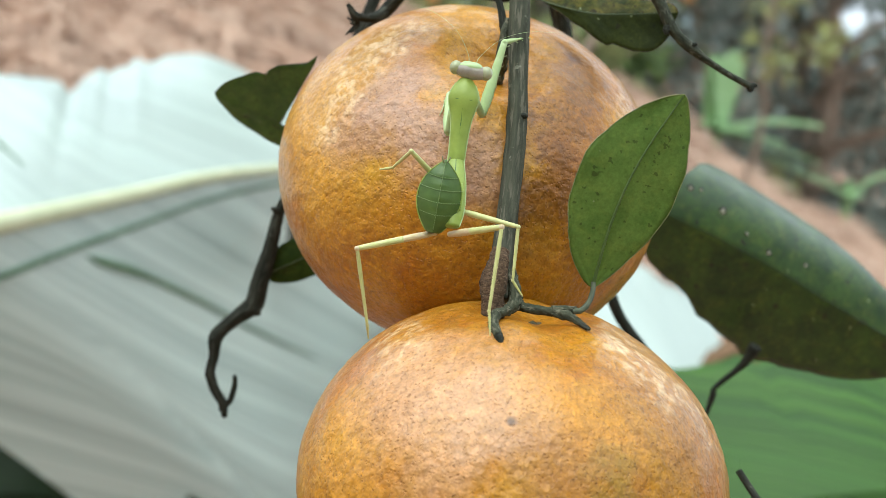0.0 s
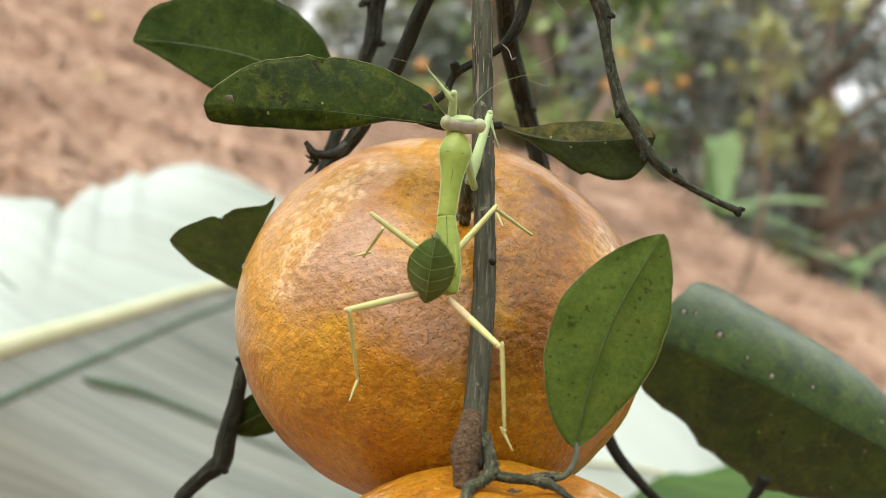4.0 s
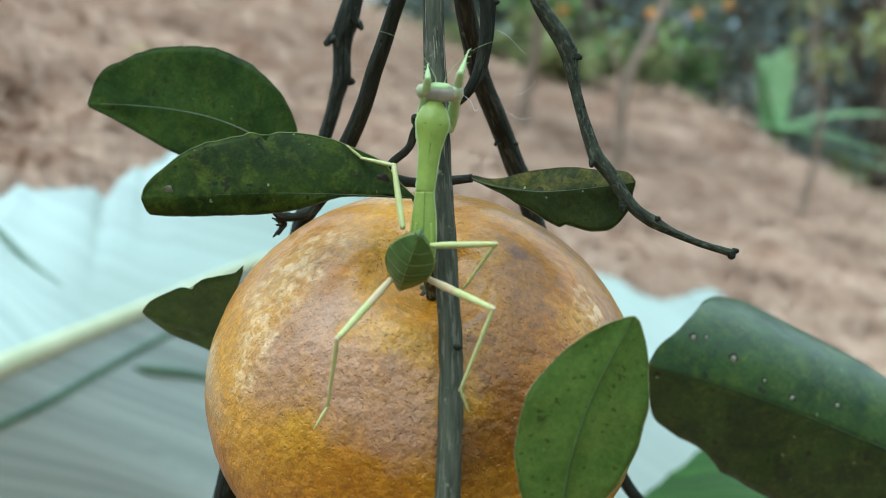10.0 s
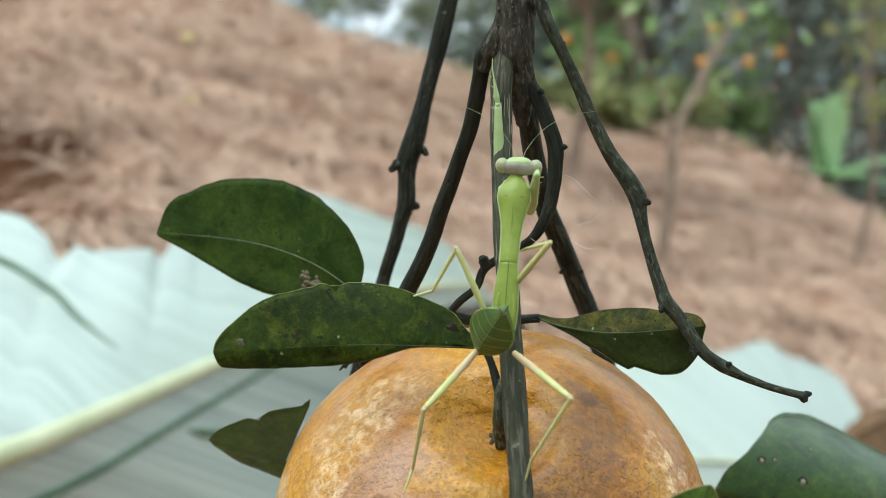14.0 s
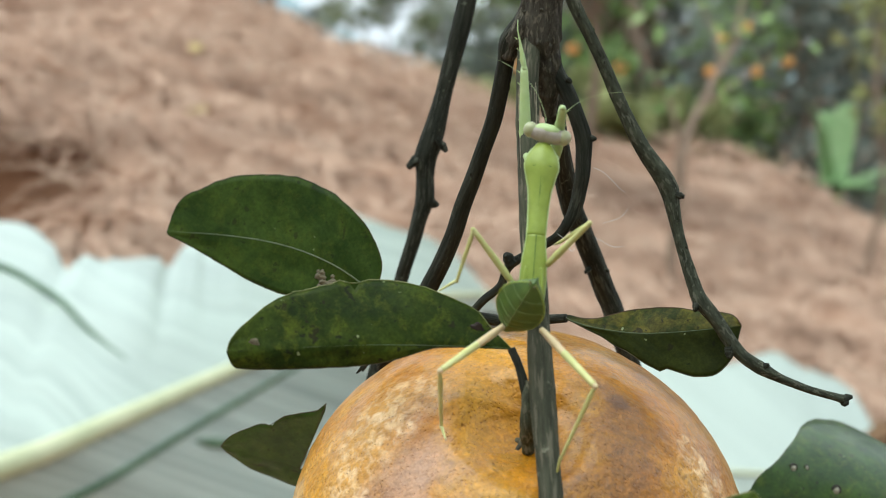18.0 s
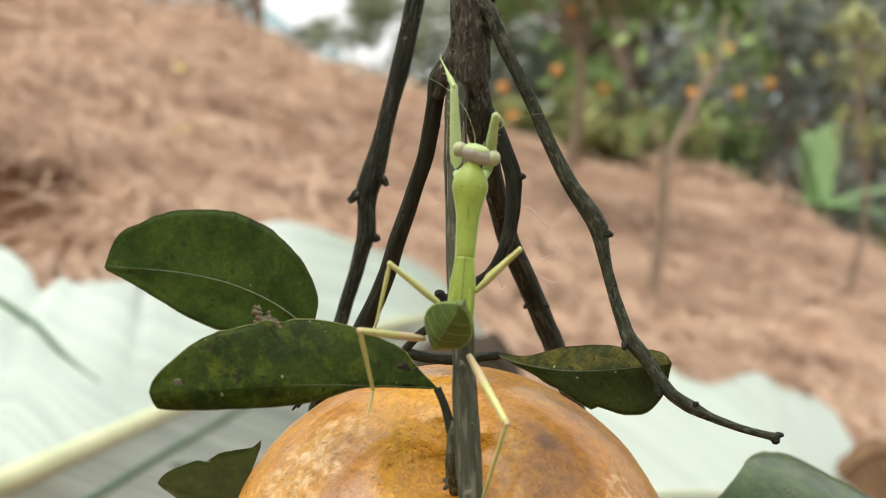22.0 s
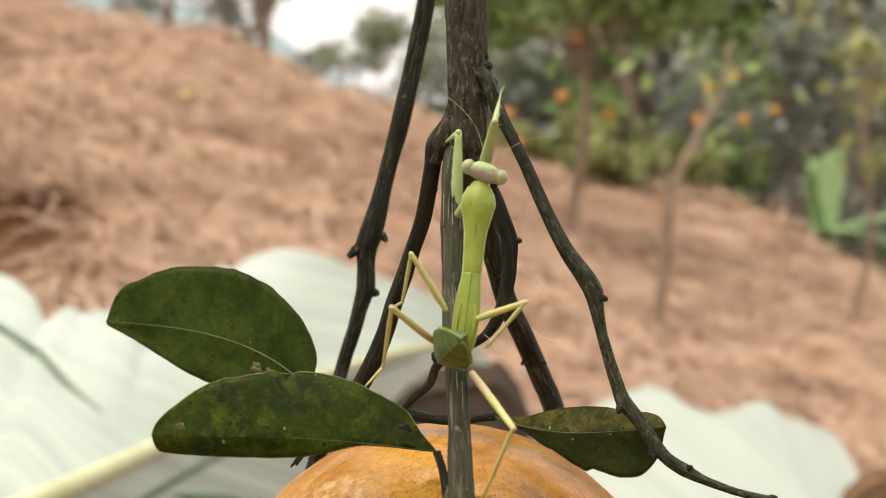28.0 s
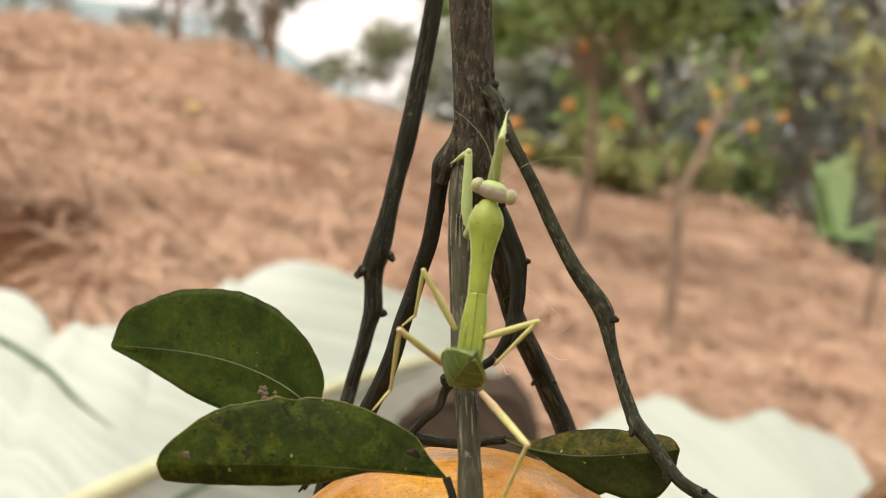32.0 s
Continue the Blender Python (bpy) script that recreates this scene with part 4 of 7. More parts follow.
def stick_on(holder, places, size, material, label, halo=None):
    """Small raised scales on the blade, each at the blade's nearest point; places in cm."""
    bl = [c for c in holder.children if c.name.startswith("blade")][0]
    co = [v.co + holder.location for v in bl.data.vertices]
    for p, k in places:
        q = min(co, key=lambda c: (c - cm(p)).length)
        if halo:
            o = part("scar", blob((0, 0, 0), (size * 1.9 * k * CM, size * 0.35 * CM, size * 2.2 * k * CM), sub=2), halo, bl, "dark halo of a leaf spot")
            o.location = q - holder.location
        o = part("scale_spot", blob((0, -0.0001, 0), (size * k * CM, size * 0.55 * CM, size * 1.2 * k * CM), sub=2), material, bl, label)
        o.location = q - holder.location + Vector((0, -0.00025, 0))


stick_on(BIG, [((8.32, 13.5, -10.52), 1.2), ((7.31, 13.48, -9.76), 1.0), ((9.85, 13.5, -11.5), 0.9), ((11.2, 13.6, -11.7), 0.7), ((9.1, 13.5, -10.95), 0.6), ((7.8, 13.5, -9.6), 0.6)], 0.06, SCALE_SPOT, "pale scale insect", DARK_SPOT)


def speck(holder, p, size, material, name, label, flat=0.3):
    """A small lump lying on the blade."""
    bl = [c for c in holder.children if c.name.startswith("blade")][0]
    q = min((v.co + holder.location for v in bl.data.vertices), key=lambda c: (c - cm(p)).length)
    o = part(name, blob((0, 0, 0), (size * CM, size * flat * CM, size * 0.9 * CM), sub=3, rough=0.5, seed=p[0]), material, bl, label)
    o.location = q - holder.location
    return o


speck(LEAF_PERCH, (-0.50, 6.7, -5.12), 0.14, BROWN_SPOT, "blotch", "dark brown dead blotch", 0.15)
speck(LEAF_PERCH, (-4.35, 6.0, -5.15), 0.09, NODULE, "blotch", "grey-brown scar", 0.15)
rng = random.Random(9)
for i in range(26):
    k = rng.random()
    speck(BROAD, (-3.82 + 0.72 * k + rng.uniform(-0.1, 0.1), 11.1, -4.82 - 0.36 * k + rng.uniform(-0.16, 0.08)), rng.uniform(0.04, 0.10), NODULE, "nodule", "brown wart near the leaf's foot", 0.7)
# silk threads and shed bits of web
def silk(points, r=0.008):
    rod(points, [r * 0.6] + [r] * (len(points) - 2) + [r * 0.5], "silk_thread", SILK, branch, "fine white silk thread", sides=5, steps=5)


silk([(1.70, 8.25, -2.35), (1.9, 8.2, -2.45), (2.2, 8.15, -2.75), (2.28, 8.15, -2.8)], 0.005)
silk([(1.05, 8.3, -3.6), (1.2, 8.2, -3.72), (1.28, 8.15, -3.9), (1.36, 8.1, -3.85)], 0.007)
silk([(2.4, 12.4, -3.9), (2.7, 11.8, -3.7), (2.85, 11.5, -3.45)], 0.005)
silk([(2.2, 12.5, -4.2), (2.55, 11.9, -4.35), (2.75, 11.6, -4.3)], 0.006)

TWIGS = (SECOND[:10], 0.165), (LONG, 0.2), (THICK[2:], 0.22), (KINK[1:18], 0.12)
rng = random.Random(33)
for line, r in TWIGS:
    pts = spline(line, 6, 0.85)
    for i in range(26):
        p = pts[rng.randrange(len(pts))]
        a = rng.uniform(-2.9, -0.2)
        q = p + Vector((math.cos(a), math.sin(a), 0)) * r * 0.95
        k = rng.uniform(0.012, 0.032)
        part("lenticel", blob(cm(q), (k * CM, k * CM, k * rng.uniform(0.8, 2.2) * CM), sub=1, rough=0.4, seed=i), BARK_TWIG if i % 3 else BARK_SPUR, branch)
# ---------------------------------------------------------------- ground
CREST_X = (-9.0, -4.0, -2.29, -1.74, -1.42, -1.14, -0.9, -0.68, -0.33, -0.11, 0.18, 0.40, 0.85, 1.40, 1.55, 1.73, 1.95, 2.09, 2.26, 4.0, 9.0)
CREST_Z = (1.20, 0.85, 0.575, 0.52, 0.415, 0.38, 0.30, 0.18, 0.06, -0.01, -0.17, -0.245, -0.38, -0.445, -0.50, -0.59, -0.665, -0.775, -0.845, -1.4, -2.2)


def ground_z(x, y):
    """The height of the slope: it rises to a crest about six metres off and falls away behind it."""
    k = min(max(y, 0.0), 6.0) / 6.0
    xs = 4.0 * math.tanh(x / 4.0)
    z = (1 - k) * (-0.80 - 0.30 * xs) + k * float(np.interp(x, CREST_X, CREST_Z))
    z -= 0.45 * max(0.0, min(y, 30) - 6.2)
    z = max(z, -4.5 + 0.002 * y)
    z -= 0.40 * math.exp(-(((y - 1.2) / 0.9) ** 2))
    # a washed-out hollow under a small bank
    z -= 0.06 * (1 - math.tanh((y - 2.74) / 0.06)) * (1 - math.tanh((x + 0.90 - 0.25 * (y - 2.5)) / 0.09)) * math.exp(-min(50.0, ((y - 2.5) / 0.42) ** 4))
    near_by = math.exp(-((y / 40) ** 2))
    tufts = 0.5 + 0.5 * math.tanh((y - 1.9) * 3)
    z += near_by * tufts * (0.085 * max(0.0, noise.noise(Vector((x * 3.1, y * 2.4, 9)))) + 0.05 * abs(noise.noise(Vector((x * 6.5, y * 5.0, 4)))))
    z += near_by * (0.045 * noise.noise(Vector((x * 1.6, y * 1.6, 0))) + 0.025 * noise.noise(Vector((x * 5, y * 5, 3))))
    return z


def ground_sheet():
    def axis(n, reach):
        t = np.linspace(-1, 1, n)
        return np.sign(t) * (np.abs(t) * 7 + np.abs(t) ** 7 * reach)
    xs, ys = axis(261, 900), axis(261, 900)
    verts = [(x, y, ground_z(x, y)) for y in ys for x in xs]
    n = len(xs)
    faces = [(j * n + i, j * n + i + 1, (j + 1) * n + i + 1, (j + 1) * n + i) for j in range(n - 1) for i in range(n - 1)]
    me = bpy.data.meshes.new("ground")
    me.from_pydata(verts, [], faces)
    me.shade_smooth()
    return me


def soil_material():
    m, n, l, b = mat("dry_soil", 0.95, 0, 0.1)
    v = coords(n, l)
    c = ramp(n, l, noise_tex(n, l, v, 2.2, 6, 0.65), [(0.32, (0.18, 0.093, 0.057)), (0.48, (0.38, 0.235, 0.16)), (0.68, (0.56, 0.39, 0.285))])
    c = mix(n, l, 0.5, c, ramp(n, l, noise_tex(n, l, v, 30, 5), gray(0.3, 0.7, 0.45, 1)), "MULTIPLY")
    # bare clay, its colour darkened for the shade of the hollow
    shaded_clay = near(n, l, v, (-1.18, 2.48, -0.42), 0.47, 0.02)
    c = mix(n, l, shaded_clay, c, (0.12, 0.058, 0.030))
    l.new(c, b.inputs["Base Color"])
    bump(n, l, b, noise_tex(n, l, v, 14, 6), 1.0, 0.05)
    return m


SOIL = soil_material()
STRAW = island_material("dry_straw", [(0.0, (0.42, 0.265, 0.18)), (0.35, (0.55, 0.37, 0.265)), (0.7, (0.63, 0.445, 0.325)), (1.0, (0.72, 0.535, 0.40))], 0.9, 9)
me = ground_sheet()
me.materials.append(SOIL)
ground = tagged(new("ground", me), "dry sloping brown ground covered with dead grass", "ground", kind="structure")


def straw():
    """Matted dead grass: arching strands in tufts that drape down the slope."""
    rng = np.random.default_rng(5)
    verts, faces = [], []
    for i in range(4600):
        y = 1.7 + 5.0 * rng.random() ** 1.15
        x = (rng.random() * 2 - 1) * (0.35 + 0.43 * y)
        if x < -0.78 + 0.25 * (y - 2.5) and 2.0 < y < 2.76:
            continue
        lump = noise.noise(Vector((x * 2.2, y * 2.2, 7)))
        if lump < -0.22 and rng.random() < 0.7:
            continue
        if x > 0.15 and y < 3.4 and rng.random() < 0.45:
            continue
        ground = ground_z(x, y)
        heap = 0.015 + 0.11 * max(0.0, lump + 0.2) * rng.random()
        lie = rng.normal(-0.9, 1.0)
        size = 0.6 + 0.9 * rng.random()
        for _ in range(int(12 + 14 * rng.random())):
            a = lie + rng.normal(0, 0.45)
            ln = size * (0.07 + 0.16 * rng.random())
            w = 0.0012 + 0.002 * rng.random()
            d = np.array([math.cos(a), math.sin(a), 0.0])
            s = np.array([-math.sin(a), math.cos(a), 0.4 * rng.normal()]) * w
            p = np.array([x + rng.normal(0, 0.035), y + rng.normal(0, 0.035), ground + heap * rng.random() + 0.004])
            rise = rng.normal(0.35, 0.25)
            k = len(verts)
            for q in (0.0, 0.35, 0.7, 1.0):
                c = p + d * ln * q + np.array([0, 0, ln * (rise * q - (rise + 0.35) * q * q) + (0.3 * ln * q * -d[0])])
                verts += [tuple(c - s * (1.1 - q)), tuple(c + s * (1.1 - q))]
            faces += [(k, k + 1, k + 3, k + 2), (k + 2, k + 3, k + 5, k + 4), (k + 4, k + 5, k + 7, k + 6)]
    me = bpy.data.meshes.new("straw")
    me.from_pydata(verts, [], faces)
    me.materials.append(STRAW)
    return tagged(new("straw", me), "matted pinkish-brown dead grass on the slope", "dry grass", kind="stuff")


straw()


YELLOW_LEAF = plain_noise("yellow_leaf", (0.50, 0.37, 0.14), (0.62, 0.50, 0.22), 60, 0.6)
for x, y, turn in ((-0.74, 3.24, 0.3), (-0.90, 4.02, 1.1)):
    z = ground_z(x, y) + 0.05
    c = Vector((x, y, z)) * 100
    d = Vector((math.cos(turn), math.sin(turn), 0.15)) * 3.6
    s = Vector((-math.sin(turn) * 0.6, math.cos(turn) * 0.6, 0.9)) * 1.6
    leaf_thing("fallen_leaf", "yellow fallen leaf caught on the dead grass", YELLOW_LEAF, YELLOW_LEAF, tuple(c - d), tuple(c + d), tuple(s), tuple(-s), rib=0.1, n=12, m=3, thick=0.05, group="fallen leaves")

# ---------------------------------------------------------------- banana leaves
def banana_material(name, c0, c1, rough, rough_lo, slant=0.3, coat=0.35, thin=0.0, ribbed=0.66, under=1.0):
    m, n, l, b = mat(name, rough, 0, 0.5 if coat > 0.3 else 0.2)
    tc = n.new("ShaderNodeTexCoord")
    mp = n.new("ShaderNodeMapping")
    mp.inputs["Scale"].default_value = (60, 0.8, 1)
    sx = n.new("ShaderNodeSeparateXYZ")
    l.new(tc.outputs["UV"], sx.inputs[0])
    sl = n.new("ShaderNodeMath")
    sl.operation = "MULTIPLY_ADD"
    sl.inputs[1].default_value = slant
    l.new(sx.outputs[1], sl.inputs[0])
    l.new(sx.outputs[0], sl.inputs[2])
    cx = n.new("ShaderNodeCombineXYZ")
    l.new(sl.outputs[0], cx.inputs[0])
    l.new(sx.outputs[1], cx.inputs[1])
    l.new(cx.outputs[0], mp.inputs[0])
    st = noise_tex(n, l, mp.outputs[0], 1.0, 5, 0.6)
    col = ramp(n, l, st, [(0.3, c0), (0.7, c1)])
    m2 = n.new("ShaderNodeMapping")
    m2.inputs["Scale"].default_value = (26, 0.4, 1)
    l.new(cx.outputs[0], m2.inputs[0])
    big = ramp(n, l, noise_tex(n, l, m2.outputs[0], 1.0, 4, 0.6), gray(0.36, 0.60, ribbed, 1.0))
    col = mix(n, l, 1.0, col, big, "MULTIPLY")
    if under < 1.0:
        # close dark veins below the midrib, strengthened to paint the grazing light there
        m3 = n.new("ShaderNodeMapping")
        m3.inputs["Scale"].default_value = (120, 1.0, 1)
        l.new(cx.outputs[0], m3.inputs[0])
        low = ramp(n, l, noise_tex(n, l, m3.outputs[0], 1.0, 4, 0.65), gray(0.36, 0.62, under, 1.06))
        col = mix(n, l, ramp(n, l, sx.outputs[1], gray(-0.06, -0.03, 1, 0)), col, mix(n, l, 1.0, col, low, "MULTIPLY"))
    l.new(col, b.inputs["Base Color"])
    l.new(ramp(n, l, st, gray(0.3, 0.7, rough_lo, rough)), b.inputs["Roughness"])
    b.inputs["Coat Weight"].default_value = coat
    b.inputs["Coat Roughness"].default_value = 0.35
    bump(n, l, b, st, 0.4, 0.004)
    if thin:
        back = n.new("ShaderNodeBsdfTranslucent")
        l.new(col, back.inputs["Color"])
        both = n.new("ShaderNodeMixShader")
        both.inputs[0].default_value = thin
        l.new(b.outputs[0], both.inputs[1])
        l.new(back.outputs[0], both.inputs[2])
        l.new(both.outputs[0], n["Material Output"].inputs["Surface"])
    return m


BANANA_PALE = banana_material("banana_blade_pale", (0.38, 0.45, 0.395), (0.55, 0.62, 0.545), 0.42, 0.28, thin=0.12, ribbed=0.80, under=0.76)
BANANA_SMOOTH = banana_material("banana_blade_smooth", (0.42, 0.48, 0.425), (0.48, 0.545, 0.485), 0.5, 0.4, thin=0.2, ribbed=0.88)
BANANA_GREEN = banana_material("banana_blade_green", (0.012, 0.048, 0.005), (0.068, 0.148, 0.018), 0.5, 0.4, 0.5, 0.05)
# near-black green paints the deep shade below the pale leaf
BANANA_SHADE = banana_material("banana_blade_shade", (0.008, 0.016, 0.005), (0.02, 0.045, 0.01), 0.6, 0.5, 0.5, 0.0)
# dark tubes laid on the blade paint the shade in its folds and tears
FOLD_SHADE = plain_noise("banana_fold_shade", (0.05, 0.10, 0.05), (0.10, 0.17, 0.09), 20, 0.6)
BANANA_RIB = plain_noise("banana_rib", (0.43, 0.46, 0.27), (0.55, 0.56, 0.36), 20, 0.5)


def banana_leaf(label, rib, up, down, material, seed, rib_r=(1.0, 0.3), tears=5, droop=0.0, name="banana_leaf", group="banana leaves", peak=0.5, steps=10, rib_mat=None, start=0.0, m=12, lines=(), upper=None):
    """A broad blade along a bowed rib, in cm; up and down are the reaches of its two halves."""
    holder = new(name)
    tagged(holder, label, "banana leaf", group)
    line = spline(rib, steps)
    holder.location = line[0] * CM
    n = len(line) - 1
    bm = bmesh.new()
    uvl = bm.loops.layers.uv.new("uv")
    rng = random.Random(seed)
    reach = profile(upper) if upper else None
    cuts = [[rng.random() for _ in range(tears)] for _ in range(2)]
    for s, half in ((0, Vector(up)), (1, Vector(down))):
        grid = []
        for i, p in enumerate(line):
            u = i / n
            row = []
            for j in range(m + 1):
                v = j / m
                w = reach(u) if reach and s == 0 else leaf_width(0.02 + 0.96 * u, peak, 0.55)
                edge = 1 + 0.05 * noise.noise(Vector((u * 7, seed, s))) + 0.03 * noise.noise(Vector((u * 25, seed, s)))
                for c in cuts[s]:
                    edge -= 0.10 * max(0.0, 1 - abs(u - c) / 0.018)
                q = p + half * (w * edge * v) + Vector((0, 0, -droop * v * v * w))
                q += Vector((0, 0.5, 1)) * (0.25 * math.sin(u * 21 + seed + s * 2) * v * v + 0.15 * math.sin(u * 47 + seed) * v)
                row.append(q * CM)
            grid.append(row)
        sign = 1 if s == 0 else -1
        tv = [[bm.verts.new(q) for q in r] for r in grid]
        bv = [[bm.verts.new(q + Vector((0, 0.0006, -0.0006))) for q in r] for r in grid]

        def face(vs, ks, flip):
            f = bm.faces.new(vs[::-1] if flip else vs)
            for lp, k in zip(f.loops, ks[::-1] if flip else ks):
                u = k[0] / n
                lp[uvl].uv = (u, sign * k[1] / m * (reach(u) if reach and sign > 0 else leaf_width(0.02 + 0.96 * u, peak, 0.55)))
        for i in range(round(start * n) if s else 0, n):
            for j in range(m):
                ks = [(i, j), (i, j + 1), (i + 1, j + 1), (i + 1, j)]
                face([tv[a][b] for a, b in ks], ks, s == 0)
                face([bv[a][b] for a, b in ks], ks, s == 1)
            ks = [(i, m), (i + 1, m), (i + 1, m), (i, m)]
            face([tv[i][m], tv[i + 1][m], bv[i + 1][m], bv[i][m]], ks, s == 1)
    b = part("blade", bm, material, holder)
    b.data.transform(Matrix.Translation(-line[0] * CM))
    for kind, ends, radii in lines:
        pts = []
        for u, v in ends:
            w = leaf_width(0.02 + 0.96 * u, peak, 0.55)
            off = Vector(up) * -v if v < 0 else Vector(down) * (w * v)
            pts.append(line[min(n, round(u * n))] + off + Vector((0, -0.15, 0.15 - droop * abs(v) * (-v / reach(u) if v < 0 else v * w))))
        f = part(kind, tube([cm(p) for p in pts], [k * CM for k in radii], sides=8, steps=8), FOLD_SHADE, b, "dark green " + kind + " shade line across the blade")
        f.data.transform(Matrix.Translation(-line[0] * CM))
    pts = [Vector(p) + Vector((0, -0.2, 0.2)) for p in rib]
    r = part("midrib", tube([cm(p) for p in pts], [k * CM for k in np.linspace(rib_r[0], rib_r[1], len(pts))], sides=10, steps=6), rib_mat or BANANA_RIB, b, "thick midrib")
    r.data.transform(Matrix.Translation(-line[0] * CM))
    return holder


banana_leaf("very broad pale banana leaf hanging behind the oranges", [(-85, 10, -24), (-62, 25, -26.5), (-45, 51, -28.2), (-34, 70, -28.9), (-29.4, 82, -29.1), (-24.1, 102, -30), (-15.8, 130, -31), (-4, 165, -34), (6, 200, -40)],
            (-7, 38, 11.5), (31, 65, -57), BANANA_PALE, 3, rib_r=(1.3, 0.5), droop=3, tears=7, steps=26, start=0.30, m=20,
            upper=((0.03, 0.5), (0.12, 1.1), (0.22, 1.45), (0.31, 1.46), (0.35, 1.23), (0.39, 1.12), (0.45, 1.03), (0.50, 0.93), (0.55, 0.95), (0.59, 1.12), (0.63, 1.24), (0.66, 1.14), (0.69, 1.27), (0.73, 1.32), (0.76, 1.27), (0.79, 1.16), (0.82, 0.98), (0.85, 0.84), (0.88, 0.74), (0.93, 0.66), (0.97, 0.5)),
            lines=(("fold", ((0.31, 0.092), (0.36, 0.085), (0.428, 0.077), (0.53, 0.067), (0.625, 0.059), (0.71, 0.051), (0.798, 0.043), (0.86, 0.035)), (0.3, 0.32, 0.32, 0.3, 0.28, 0.26, 0.22, 0.15)),
                   ("tear", ((0.542, 0.085), (0.553, 0.102), (0.576, 0.138), (0.596, 0.178), (0.63, 0.272), (0.67, 0.410), (0.712, 0.560)), (0.05, 0.45, 0.5, 0.35, 0.3, 0.25, 0.1)),
                   ("crease", ((0.30, -1.12), (0.327, -1.0), (0.355, -0.86), (0.385, -0.72), (0.433, -0.51), (0.505, -0.27)), (0.34, 0.34, 0.32, 0.28, 0.2, 0.06))))
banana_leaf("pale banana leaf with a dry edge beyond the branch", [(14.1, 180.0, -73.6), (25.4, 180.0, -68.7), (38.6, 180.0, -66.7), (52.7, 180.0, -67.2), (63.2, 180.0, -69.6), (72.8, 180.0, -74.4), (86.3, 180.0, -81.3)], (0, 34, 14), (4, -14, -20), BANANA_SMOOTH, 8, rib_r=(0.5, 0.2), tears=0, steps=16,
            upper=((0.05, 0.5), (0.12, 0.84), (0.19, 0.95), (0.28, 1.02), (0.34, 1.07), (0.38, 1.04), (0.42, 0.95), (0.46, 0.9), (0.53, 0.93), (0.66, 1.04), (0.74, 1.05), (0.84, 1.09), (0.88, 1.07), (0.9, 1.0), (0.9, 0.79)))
banana_leaf("green banana leaf low beside the oranges", [(8, 52, -50.5), (16, 48, -39.5), (24, 46, -33.5), (34, 45, -30.5), (46, 46, -30)], (-3, 9, 6), (6, -8, -12), BANANA_GREEN, 5, rib_r=(0.05, 0.04), tears=1, rib_mat=BANANA_GREEN)
banana_leaf("banana leaf under the pale one, deep shade painted into its green", [(-58, 104, -70), (-44, 104, -66), (-30, 105, -64.5), (-14, 107, -68)], (2, 5, 4), (3, -6, -6), BANANA_SHADE, 11, rib_r=(0.3, 0.2), tears=1, rib_mat=BANANA_SHADE)
# added brown blade stands in for the shaded ground behind the twigs
SHADE_BLADE = banana_material("banana_blade_gap_shade", (0.030, 0.022, 0.015), (0.085, 0.062, 0.042), 0.8, 0.7, 0.2, 0.0)
banana_leaf("added dark brown blade standing for shade behind the twigs", [(-8, 140, -39), (-4, 140, -36), (1.5, 140, -34.6), (6, 140, -34.2), (8.2, 140, -35.2), (9.8, 139, -37.6), (11, 138, -41)], (0.5, 3, 2.6), (1, -3, -9), SHADE_BLADE, 21, rib_r=(0.25, 0.12), tears=3, rib_mat=SHADE_BLADE)

TAN_BLADE = banana_material("banana_blade_tan", (0.05, 0.03, 0.017), (0.32, 0.19, 0.10), 0.8, 0.7, 0.2, 0.0)
banana_leaf("dry brown curled banana leaf edge", [(69.5, 193, -71), (73.0, 193, -66.5), (75.6, 193, -64.6), (79, 194, -63.8), (88, 196, -66)], (-0.3, 2.5, 2.0), (2, -4, -11), TAN_BLADE, 23, rib_r=(0.4, 0.2), tears=4, rib_mat=TAN_BLADE)

# ---------------------------------------------------------------- trees
FOL_A = island_material("foliage_orange_tree", [(0, (0.11, 0.165, 0.05)), (0.5, (0.17, 0.26, 0.075)), (0.85, (0.23, 0.34, 0.10)), (1, (0.32, 0.41, 0.16))], 0.5, 4)
# greyed, paler greens of wood and far bushes have the haze painted in
FOL_B = island_material("foliage_wood_hazed", [(0, (0.15, 0.175, 0.145)), (0.6, (0.21, 0.24, 0.20)), (1, (0.29, 0.325, 0.275))], 0.6, 2)
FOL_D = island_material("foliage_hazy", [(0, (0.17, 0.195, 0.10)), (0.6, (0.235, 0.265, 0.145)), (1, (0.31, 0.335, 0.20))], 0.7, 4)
FOL_C = island_material("foliage_shrub", [(0, (0.23, 0.26, 0.10)), (0.6, (0.33, 0.36, 0.14)), (1, (0.44, 0.45, 0.20))], 0.6, 4)
TREE_BARK = plain_noise("tree_bark", (0.21, 0.15, 0.105), (0.31, 0.235, 0.175), 30, 0.9, 0.8, 0.01)
FRUIT_FAR = plain_noise("far_orange_peel", (0.58, 0.26, 0.07), (0.70, 0.37, 0.11), 40, 0.6)


def foliage(centres, leaf, count, spread, rng, flat=0.7):
    verts, faces = [], []
    for c, r in centres:
        for _ in range(count):
            d = rng.normal(size=3)
            d /= np.linalg.norm(d) + 1e-9
            p = np.array(c) + d * np.array([r, r, r * flat]) * rng.random() ** 0.45 * spread
            a = rng.normal(size=3)
            a /= np.linalg.norm(a)
            b = np.cross(a, rng.normal(size=3))
            b /= np.linalg.norm(b) + 1e-9
            ln = leaf * (0.6 + 0.8 * rng.random())
